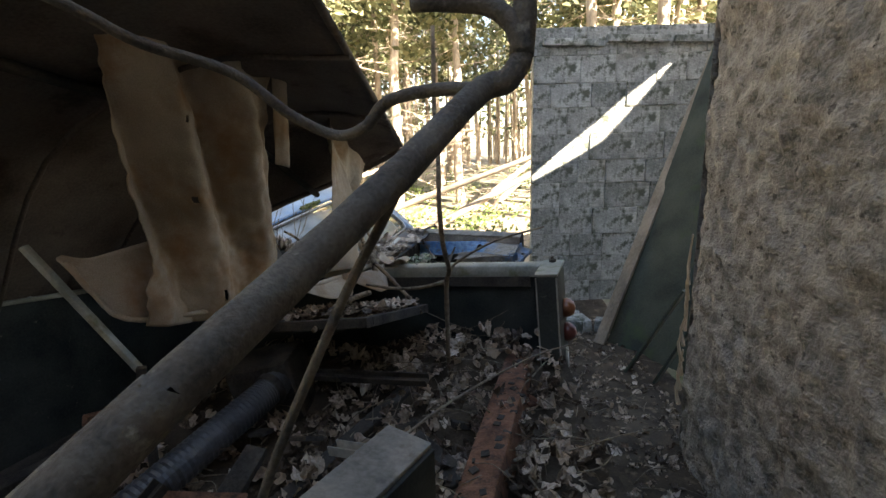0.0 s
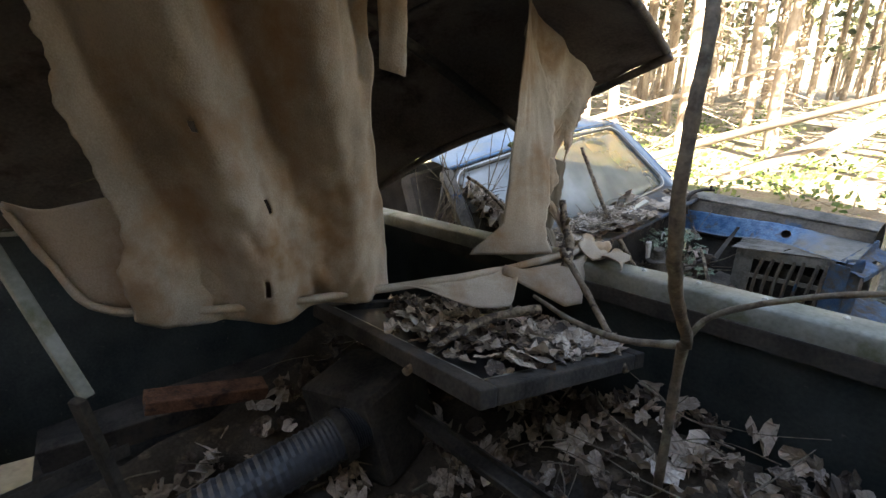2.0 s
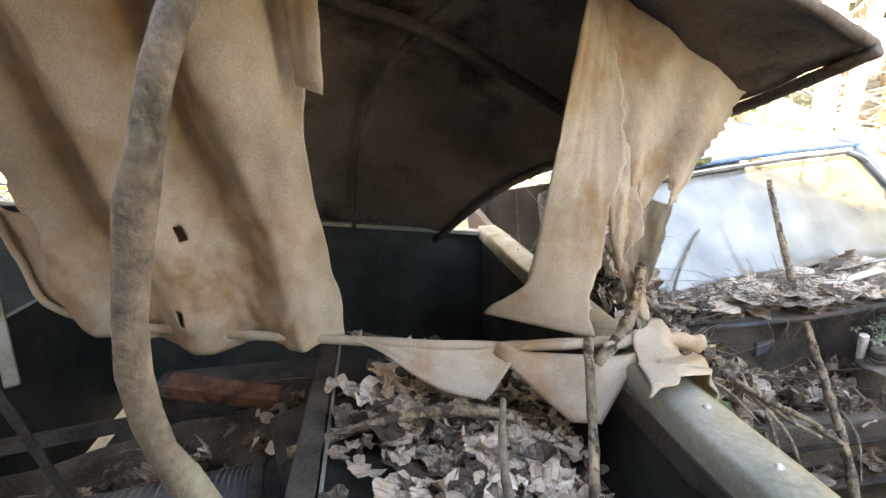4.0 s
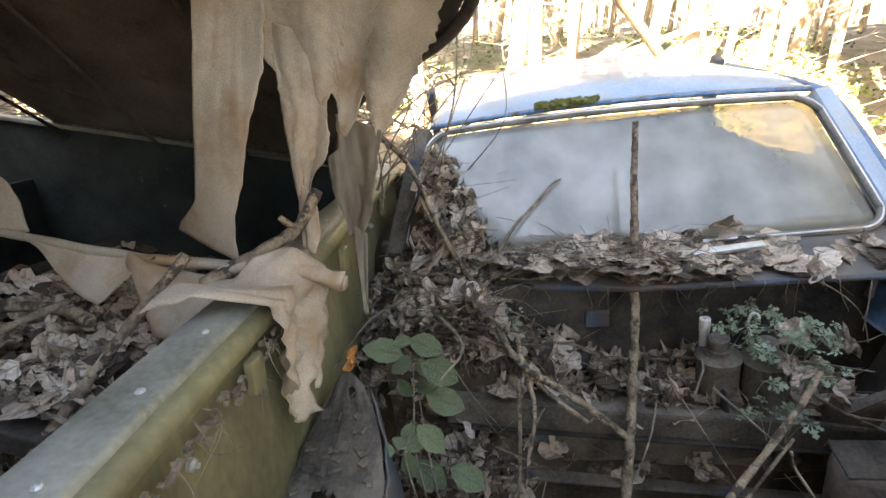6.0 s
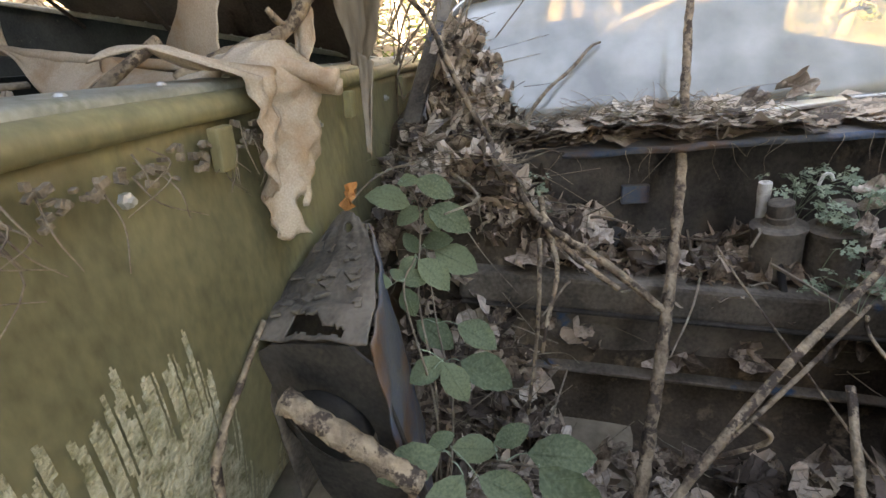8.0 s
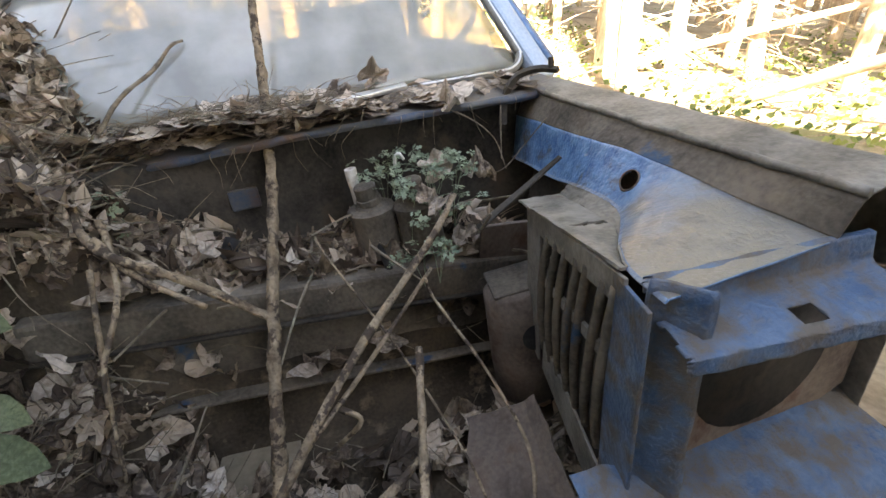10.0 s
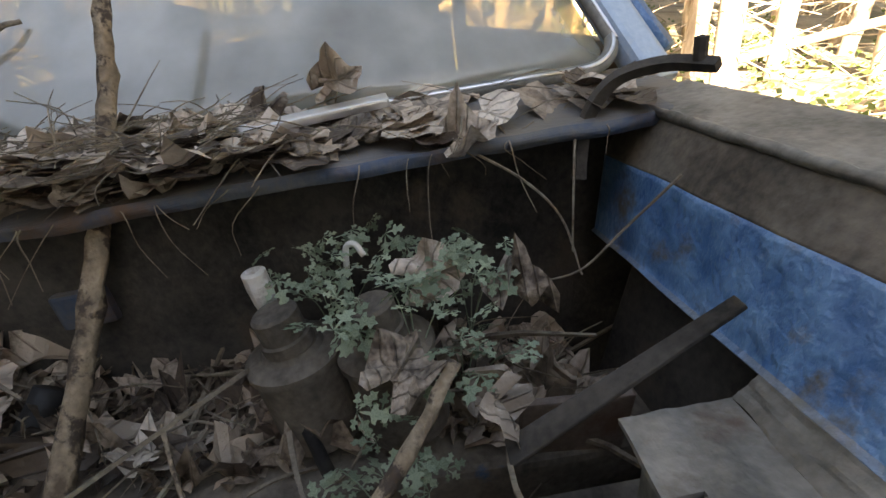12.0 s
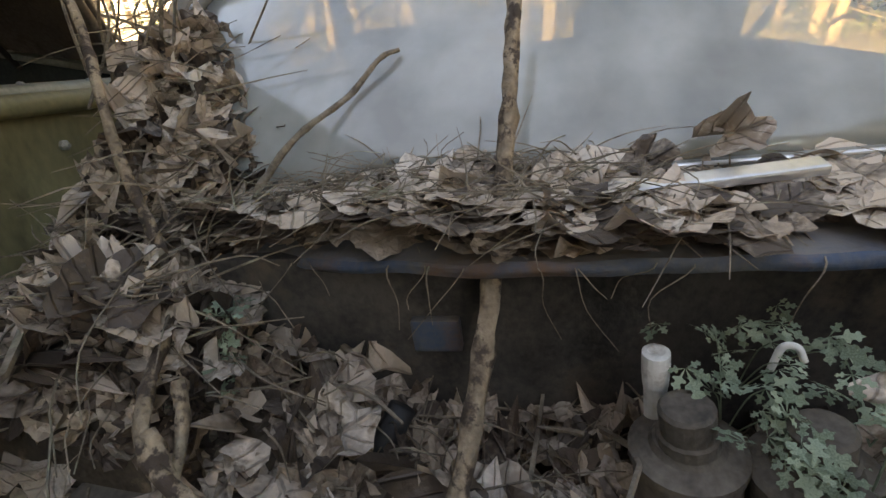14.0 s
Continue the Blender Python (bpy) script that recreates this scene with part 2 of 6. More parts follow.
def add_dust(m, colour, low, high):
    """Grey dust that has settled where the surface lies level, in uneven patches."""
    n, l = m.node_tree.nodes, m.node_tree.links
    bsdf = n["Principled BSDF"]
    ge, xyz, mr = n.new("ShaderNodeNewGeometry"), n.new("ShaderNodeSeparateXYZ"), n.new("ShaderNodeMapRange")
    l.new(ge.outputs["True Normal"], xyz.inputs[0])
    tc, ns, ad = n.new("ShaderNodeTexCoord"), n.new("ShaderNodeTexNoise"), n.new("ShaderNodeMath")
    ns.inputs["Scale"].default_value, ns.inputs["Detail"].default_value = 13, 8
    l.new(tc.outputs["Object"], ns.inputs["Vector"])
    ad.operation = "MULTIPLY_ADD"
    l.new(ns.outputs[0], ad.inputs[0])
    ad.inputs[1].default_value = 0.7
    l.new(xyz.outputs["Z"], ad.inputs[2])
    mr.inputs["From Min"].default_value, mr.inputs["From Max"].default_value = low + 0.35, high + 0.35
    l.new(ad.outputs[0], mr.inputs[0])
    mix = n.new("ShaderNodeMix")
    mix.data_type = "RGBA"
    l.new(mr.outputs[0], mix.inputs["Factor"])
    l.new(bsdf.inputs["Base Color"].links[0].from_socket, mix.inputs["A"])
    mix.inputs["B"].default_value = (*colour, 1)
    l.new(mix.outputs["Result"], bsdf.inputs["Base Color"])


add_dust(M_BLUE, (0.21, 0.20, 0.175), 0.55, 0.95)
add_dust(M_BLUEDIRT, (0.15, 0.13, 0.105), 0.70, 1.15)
add_veins(M_LEAF)
add_veins(M_LEAFPALE)
add_veins(M_BRAMBLE, 0.19, 0.16, 0.25)


def glass_material():
    m = bpy.data.materials.new("dusty misted glass")
    m.use_nodes = True
    n, l = m.node_tree.nodes, m.node_tree.links
    b = n["Principled BSDF"]
    tc, ns, rp = n.new("ShaderNodeTexCoord"), n.new("ShaderNodeTexNoise"), n.new("ShaderNodeValToRGB")
    ns.inputs["Scale"].default_value, ns.inputs["Detail"].default_value = 4.5, 7
    l.new(tc.outputs["Object"], ns.inputs["Vector"])
    rp.color_ramp.elements[0].color, rp.color_ramp.elements[1].color = (0.25, 0.26, 0.245, 1), (0.43, 0.435, 0.40, 1)
    rp.color_ramp.elements[0].position, rp.color_ramp.elements[1].position = 0.3, 0.75
    l.new(ns.outputs[0], rp.inputs[0])
    l.new(rp.outputs[0], b.inputs["Base Color"])
    b.inputs["Roughness"].default_value = 0.13
    b.inputs["IOR"].default_value = 1.55
    b.inputs["Coat Weight"].default_value = 1.0
    b.inputs["Coat Roughness"].default_value = 0.03
    t, ms = n.new("ShaderNodeBsdfTransparent"), n.new("ShaderNodeMixShader")
    # yellow tint puts the warm sunlit glow from behind into the pane
    t.inputs[0].default_value = (0.95, 0.88, 0.62, 1)
    f = n.new("ShaderNodeMapRange")
    f.inputs["From Min"].default_value, f.inputs["From Max"].default_value = 0.3, 0.7
    f.inputs["To Min"].default_value, f.inputs["To Max"].default_value = 0.42, 0.18
    l.new(ns.outputs[0], f.inputs[0])
    # clearer towards the far side, imitating sky reflection here and sunlit glow there
    xyz, g, sm = n.new("ShaderNodeSeparateXYZ"), n.new("ShaderNodeMapRange"), n.new("ShaderNodeMath")
    l.new(tc.outputs["Object"], xyz.inputs[0])
    l.new(xyz.outputs["Y"], g.inputs[0])
    g.inputs["From Min"].default_value, g.inputs["From Max"].default_value = -0.5, 0.5
    g.inputs["To Min"].default_value, g.inputs["To Max"].default_value = -0.12, 0.10
    l.new(f.outputs[0], sm.inputs[0])
    l.new(g.outputs[0], sm.inputs[1])
    l.new(sm.outputs[0], ms.inputs[0])
    l.new(b.outputs[0], ms.inputs[1])
    l.new(t.outputs[0], ms.inputs[2])
    l.new(ms.outputs[0], n["Material Output"].inputs[0])
    return m


M_GLASS = glass_material()


# ---- tools ----
def part(name, bm, mat, parent=None, label="", smooth=False):
    me = bpy.data.meshes.new(name)
    bm.normal_update()
    if smooth:
        for f in bm.faces:
            f.smooth = True
    bm.to_mesh(me)
    bm.free()
    me.materials.append(mat)
    ob = new(name, me)
    if parent:
        ob.parent = parent
    return tagged(ob, label)


def piece(name, me, parent, m):
    ob = new(name, me)
    ob.parent = parent
    ob.matrix_basis = m
    return ob


def empty(name, m, label, category, group="", kind=""):
    ob = new(name)
    ob.matrix_basis = m
    return tagged(ob, label, category, group, kind)


def box(bm, c, size, turn=None, bevel=0.0):
    """A box at c, bevelled."""
    tmp = bmesh.new()
    bmesh.ops.create_cube(tmp, size=1.0)
    bmesh.ops.scale(tmp, vec=size, verts=tmp.verts)
    if bevel:
        bmesh.ops.bevel(tmp, geom=list(tmp.edges), offset=bevel, segments=2, affect="EDGES", profile=0.6)
    m = Matrix.Translation(c) @ (turn if turn else Matrix())
    tmp.transform(m)
    join(bm, tmp)
    return bm


def join(bm, other):
    vs = [bm.verts.new(v.co) for v in other.verts]
    other.verts.index_update()
    for f in other.faces:
        bm.faces.new([vs[v.index] for v in f.verts])
    other.free()


def boxed(c, size, turn=None, bevel=0.006):
    return box(bmesh.new(), c, size, turn, bevel)


def curve_points(pts, steps=6):
    """Catmull-Rom through the points."""
    p = [Vector(q) for q in pts]
    p = [2 * p[0] - p[1]] + p + [2 * p[-1] - p[-2]]
    out = []
    for i in range(1, len(p) - 2):
        for k in range(steps):
            t = k / steps
            out.append(0.5 * (2 * p[i] + (p[i + 1] - p[i - 1]) * t + (2 * p[i - 1] - 5 * p[i] + 4 * p[i + 1] - p[i + 2]) * t * t + (3 * p[i] - p[i - 1] - 3 * p[i + 1] + p[i + 2]) * t ** 3))
    return out + [p[-2]]


def tube(bm, pts, r0, r1, sides=8, steps=5, rough=0.0, knots=0.0):
    """A tapering round stem along a smooth line, with uneven girth."""
    line = curve_points(pts, steps) if steps > 1 else [Vector(q) for q in pts]
    rings = []
    side = None
    for i, p in enumerate(line):
        d = (line[min(i + 1, len(line) - 1)] - line[max(i - 1, 0)]).normalized()
        if side is None:
            side = d.orthogonal().normalized()
        side = (side - d * side.dot(d)).normalized()
        up = d.cross(side)
        t = i / (len(line) - 1)
        r = (r0 + (r1 - r0) * t) * (1 + knots * max(0, math.sin(i * 2.1)) ** 6)
        ring = []
        for k in range(sides):
            a = 2 * math.pi * k / sides
            w = r * (1 + rough * noise.noise(Vector((p.x * 40 + k * 1.7, p.y * 40, p.z * 40))))
            ring.append(bm.verts.new(p + (side * math.cos(a) + up * math.sin(a)) * w))
        rings.append(ring)
    for a, b in zip(rings, rings[1:]):
        for k in range(sides):
            bm.faces.new((a[k], a[(k + 1) % sides], b[(k + 1) % sides], b[k]))
    bm.faces.new(rings[0][::-1])
    bm.faces.new(rings[-1])
    return bm


def stem(pts, r0, r1, sides=8, steps=5, rough=0.25, knots=0.0):
    return tube(bmesh.new(), pts, r0, r1, sides, steps, rough, knots)


def surface(fn, nu, nv, thick=0.0, keep=None):
    """A sheet fn(a, b) over the unit square; keep(a, b) tells which cells stay. thick: a second skin behind."""
    bm = bmesh.new()
    g = [[bm.verts.new(fn(i / nu, j / nv)) for j in range(nv + 1)] for i in range(nu + 1)]
    for i in range(nu):
        for j in range(nv):
            if keep is None or keep((i + 0.5) / nu, (j + 0.5) / nv):
                bm.faces.new((g[i][j], g[i + 1][j], g[i + 1][j + 1], g[i][j + 1]))
    bmesh.ops.delete(bm, geom=[v for v in bm.verts if not v.link_faces], context="VERTS")
    if thick:
        bm.normal_update()
        back = {v: bm.verts.new(v.co - v.normal * thick) for v in list(bm.verts)}
        edge = [(e.verts[0], e.verts[1]) for e in bm.edges if len(e.link_faces) == 1]
        for f in list(bm.faces):
            bm.faces.new([back[v] for v in reversed(f.verts)])
        for p, q in edge:
            bm.faces.new((p, q, back[q], back[p]))
        bmesh.ops.recalc_face_normals(bm, faces=bm.faces)
    return bm


def lathe(profile, sides=20):
    """A round body from (radius, height) pairs."""
    bm = bmesh.new()
    rings = [[bm.verts.new((max(r, 0.0005) * math.cos(2 * math.pi * k / sides), max(r, 0.0005) * math.sin(2 * math.pi * k / sides), h)) for k in range(sides)] for r, h in profile]
    for a, b in zip(rings, rings[1:]):
        for k in range(sides):
            bm.faces.new((a[k], a[(k + 1) % sides], b[(k + 1) % sides], b[k]))
    bm.faces.new(rings[0][::-1])
    bm.faces.new(rings[-1])
    return bm


def plate(outline, thick, hole=None):
    """A flat plate in x, y of even thickness, with its outline; hole: centre, radius."""
    bm = bmesh.new()
    if hole is None:
        f = bm.faces.new([bm.verts.new((x, y, 0)) for x, y in outline])
        ext = bmesh.ops.extrude_face_region(bm, geom=[f])
    else:
        (cx, cy), r = hole
        n = 24
        cen = Vector((cx, cy))
        inner, outer = [], []
        for k in range(n):
            a = 2 * math.pi * k / n
            d = Vector((math.cos(a), math.sin(a)))
            inner.append(bm.verts.new((cx + r * d.x, cy + r * d.y, 0)))
            best = 9.0
            for p, q in zip(outline, outline[1:] + outline[:1]):
                e = Vector(q) - Vector(p)
                den = d.x * e.y - d.y * e.x
                if abs(den) > 1e-9:
                    w = Vector(p) - cen
                    s, t = (w.x * e.y - w.y * e.x) / den, (w.x * d.y - w.y * d.x) / den
                    if s > 0 and -1e-6 <= t <= 1 + 1e-6:
                        best = min(best, s)
            outer.append(bm.verts.new((cx + best * d.x, cy + best * d.y, 0)))
        faces = [bm.faces.new((inner[k], outer[k], outer[(k + 1) % n], inner[(k + 1) % n])) for k in range(n)]
        ext = bmesh.ops.extrude_face_region(bm, geom=faces)
    bmesh.ops.translate(bm, vec=(0, 0, thick), verts=[g for g in ext["geom"] if isinstance(g, bmesh.types.BMVert)])
    bmesh.ops.recalc_face_normals(bm, faces=bm.faces)
    return bm


def S(t):
    t = max(0.0, min(1.0, t))
    return t * t * (3 - 2 * t)


def N(x, y, z=0.0):
    return noise.noise(Vector((x, y, z)))


# ---- ground and forest ----
def ground_height(x, y):
    far = S((math.hypot(x, y - 2) - 5) / 12)
    bank = 1.1 * S((-x - 3.5) / 9) + 0.5 * S((y - 9) / 20)
    return (bank + 0.25 * N(x * 0.25, y * 0.25)) * far + 0.03 * N(x * 2, y * 2, 4)


def build_ground():
    bm = bmesh.new()
    rows = []
    radii = [0.0] + [0.25 * 1.085 ** i for i in range(95)]
    for r in radii:
        ring = []
        for k in range(96):
            a = 2 * math.pi * k / 96
            x, y = r * math.cos(a), 2 + r * math.sin(a)
            ring.append(bm.verts.new((x, y, ground_height(x, y))))
        rows.append(ring)
    for a, b in zip(rows[1:], rows[2:]):
        for k in range(96):
            bm.faces.new((a[k], a[(k + 1) % 96], b[(k + 1) % 96], b[k]))
    bm.faces.new(rows[1])
    bmesh.ops.delete(bm, geom=rows[0], context="VERTS")
    return tagged(part("ground", bm, M_FOREST, smooth=True), "forest floor of leaf litter, moss and earth", "ground", kind="structure")


build_ground()


tagged(part("path", surface(lambda a, b: Vector((0.45 + 1.3 * a, -1.2 + 6.4 * b, ground_height(0.45 + 1.3 * a, -1.2 + 6.4 * b) + 0.012 + 0.012 * N(a * 9, b * 40))), 30, 120), M_SOIL, smooth=True), "trodden dark earth path beside the wall", "path", kind="structure")


def clump(bm, c, n, spread, size, rng, flat=0.6):
    """Many small leaf blades round c."""
    for _ in range(n):
        d = Vector((rng.gauss(0, 1), rng.gauss(0, 1), rng.gauss(0, flat))) * spread
        a = Vector((rng.gauss(0, 1), rng.gauss(0, 1), rng.gauss(0, 0.6))).normalized()
        b = a.orthogonal().normalized() * size * rng.uniform(0.25, 0.5)
        p = Vector(c) + d
        a = a * size * rng.uniform(0.6, 1.3)
        bm.faces.new([bm.verts.new(q) for q in (p, p + a * 0.5 + b, p + a, p + a * 0.5 - b)])


def pine(seed, height):
    rng = random.Random(seed)
    t = empty("pine_tree", Matrix(), "tall sunlit pine with a bare trunk and dead side twigs", "tree", "pines of the wood", "")
    lean = (rng.uniform(-0.3, 0.3), rng.uniform(-0.3, 0.3))
    pts = [(lean[0] * k / 6 + rng.uniform(-0.05, 0.05), lean[1] * k / 6 + rng.uniform(-0.05, 0.05), height * k / 6 - 0.2) for k in range(7)]
    part("trunk", stem(pts, 0.15, 0.04, 9, 4, 0.15), M_BARK, t, smooth=True)
    tw, cr = bmesh.new(), bmesh.new()
    for k in range(84):
        h = rng.uniform(0.5, height * 0.97)
        a = rng.uniform(0, 6.283)
        ln = rng.uniform(0.4, 1.9) * (1.1 - 0.4 * h / height)
        o = Vector((lean[0] * h / height, lean[1] * h / height, h))
        d = Vector((math.cos(a), math.sin(a), rng.uniform(-0.35, 0.25)))
        mid, end = o + d * ln * 0.5 + Vector((0, 0, -0.05)), o + d * ln + Vector((0, 0, rng.uniform(-0.25, 0.1)))
        tube(tw, (o, mid, end), 0.014, 0.004, 3, 2)
        for _ in range(2):
            q = mid + Vector((rng.uniform(-0.4, 0.4), rng.uniform(-0.4, 0.4), rng.uniform(-0.3, 0.2)))
            tube(tw, (mid, q), 0.007, 0.003, 3, 1)
        if h > height * 0.45:
            clump(cr, end, 26, 0.28, 0.22, rng)
            clump(cr, mid, 12, 0.25, 0.2, rng)
    tagged(part("dead_branchwork", tw, M_BARK, t, "thin dead side branches"), kind="stuff")
    tagged(part("crown", cr, M_NEEDLE, t, "sparse green needle crown"), kind="stuff")
    return t


def bare_tree(seed, height):
    rng = random.Random(seed)
    t = empty("bare_tree", Matrix(), "leafless young broadleaf tree with pale bark", "tree", "bare trees", "")
    pts = [(rng.uniform(-0.12, 0.12) * k, rng.uniform(-0.12, 0.12) * k, height * k / 5 - 0.2) for k in range(6)]
    part("trunk", stem(pts, 0.11, 0.03, 9, 4, 0.2), M_BARK, t, smooth=True)
    tw = bmesh.new()
    line = curve_points(pts, 6)
    for k in range(34):
        o = line[rng.randrange(6, len(line))]
        a = rng.uniform(0, 6.283)
        d = Vector((math.cos(a), math.sin(a), rng.uniform(0.2, 1.1)))
        ln = rng.uniform(0.6, 2.0)
        p1, p2 = o + d * ln * 0.5 + Vector((0, 0, rng.uniform(-0.1, 0.1))), o + d * ln
        tube(tw, (o, p1, p2), 0.022, 0.005, 4, 3)
        for _ in range(4):
            b = o + d * ln * rng.uniform(0.3, 0.9)
            e = b + Vector((rng.uniform(-0.5, 0.5), rng.uniform(-0.5, 0.5), rng.uniform(-0.1, 0.5)))
            tube(tw, (b, (b + e) / 2 + Vector((0, 0, 0.05)), e), 0.008, 0.003, 3, 2)
    tagged(part("bare_branchwork", tw, M_BARK, t, "bare spreading branches"), kind="stuff")
    return t


def build_forest():
    rng = random.Random(5)
    kinds = [pine(1, 11), pine(2, 12.5), pine(3, 10), bare_tree(4, 8), bare_tree(6, 9)]
    spots = []
    for k in range(900):
        a, r = rng.uniform(math.radians(55), math.radians(215)), rng.uniform(6.5, 30)
        x, y = r * math.cos(a), 3 + r * math.sin(a)
        if r < 11 and -1.0 < x < 2.6 or (x > -4.5 and y < 7.5):
            continue
        if all((x - p) ** 2 + (y - q) ** 2 > 1.15 for p, q in spots):
            spots.append((x, y))
    first = set()
    for k, (x, y) in enumerate(spots[:150]):
        i = rng.choice((0, 1, 2)) if math.atan2(y - 3, x) < 2.1 else rng.choice((0, 1, 3, 4, 3))
        m = pose(x, y, ground_height(x, y), rng.uniform(-3, 3), rng.uniform(-3, 3), rng.uniform(0, 360))
        if i not in first:
            first.add(i)
            kinds[i].matrix_basis = m
        else:
            copy_thing(kinds[i], m)
    for x, y, tilt, turn in ((-0.5, 10.5, 62, 70), (0.3, 12.5, 55, 100), (-2.4, 11.0, 70, 60), (-6.0, 9.0, 60, 30), (-8.5, 6.5, 66, 150), (-5.2, 12.0, 72, 110), (1.2, 14.0, 48, 80)):
        log = empty("fallen_tree", pose(x, y, ground_height(x, y) - 0.1, tilt, 0, turn), "pale dead trunk leaning through the wood", "fallen tree", "leaning trunks")
        part("trunk", stem([(0, 0, 0), (0.1, 0.05, 2.0), (0.0, 0.0, 4.2), (0.1, 0, 6.5)], 0.09, 0.03, 8, 4, 0.2), M_BARK, log, smooth=True)
    # far wood, past counting
    tr, cr = bmesh.new(), bmesh.new()
    for k in range(420):
        a, r = rng.uniform(math.radians(30), math.radians(230)), rng.uniform(28, 62)
        x, y = r * math.cos(a), 3 + r * math.sin(a)
        z, h = ground_height(x, y) - 0.3, rng.uniform(9, 15)
        tube(tr, ((x, y, z), (x + rng.uniform(-0.3, 0.3), y, z + h * 0.5), (x + rng.uniform(-0.5, 0.5), y, z + h)), 0.16, 0.05, 5, 1)
        for _ in range(7):
            clump(cr, (x + rng.gauss(0, 0.5), y + rng.gauss(0, 0.5), z + h * rng.uniform(0.25, 1.0)), 9, 0.6, 0.6, rng)
    tagged(part("far_wood_trunks", tr, M_BARK), "distant sunlit pine trunks of the wood", "wood", kind="stuff")
    tagged(part("far_wood_foliage", cr, M_NEEDLE), "distant green and dry foliage of the wood", "foliage", kind="stuff")
    # undergrowth and fallen sticks
    ug, st = bmesh.new(), bmesh.new()
    for k in range(620):
        a, r = rng.uniform(math.radians(50), math.radians(215)), rng.uniform(6.0, 20)
        x, y = r * math.cos(a), 3 + r * math.sin(a)
        if x > 0.5 and y < 6.5:
            continue
        z = ground_height(x, y)
        clump(ug, (x, y, z + 0.10), rng.randrange(6, 34), 0.22, 0.10, rng)
    for k in range(420):
        a, r = rng.uniform(math.radians(50), math.radians(220)), rng.uniform(4.5, 16)
        x, y = r * math.cos(a), 3 + r * math.sin(a)
        if x > -2.2 and y < 5.6:
            continue
        z, b, ln = ground_height(x, y), rng.uniform(0, 6.28), rng.uniform(0.4, 1.9)
        lift = rng.uniform(0, 0.35)
        tube(st, ((x, y, z + 0.02), (x + math.cos(b) * ln * 0.5, y + math.sin(b) * ln * 0.5, z + 0.06 + lift * 0.6), (x + math.cos(b) * ln, y + math.sin(b) * ln, z + lift)), 0.013, 0.004, 4, 2)
    tagged(part("undergrowth", ug, M_BUSH), "low green and yellow undergrowth in sunlight", "plants", kind="stuff")
    tagged(part("fallen_sticks", st, M_TWIG), "bleached fallen sticks on the forest floor", "sticks", kind="stuff")
    # brushwood heap behind the utility vehicle
    bw = bmesh.new()
    for k in range(260):
        x, y = rng.uniform(-5.2, -3.1), rng.uniform(-0.5, 4.6)
        z, b, ln = rng.uniform(0.0, 1.0), rng.uniform(0, 6.28), rng.uniform(0.5, 1.6)
        d = Vector((math.cos(b), math.sin(b), rng.uniform(-0.25, 0.6))) * ln
        o = Vector((x, y, z))
        tube(bw, (o, o + d * 0.5 + Vector((0, 0, 0.1)), o + d), rng.uniform(0.006, 0.018), 0.003, 4, 2)
    tagged(part("brushwood_heap", bw, M_TWIG), "tangled heap of bare grey brushwood", "brushwood", kind="stuff")


build_forest()


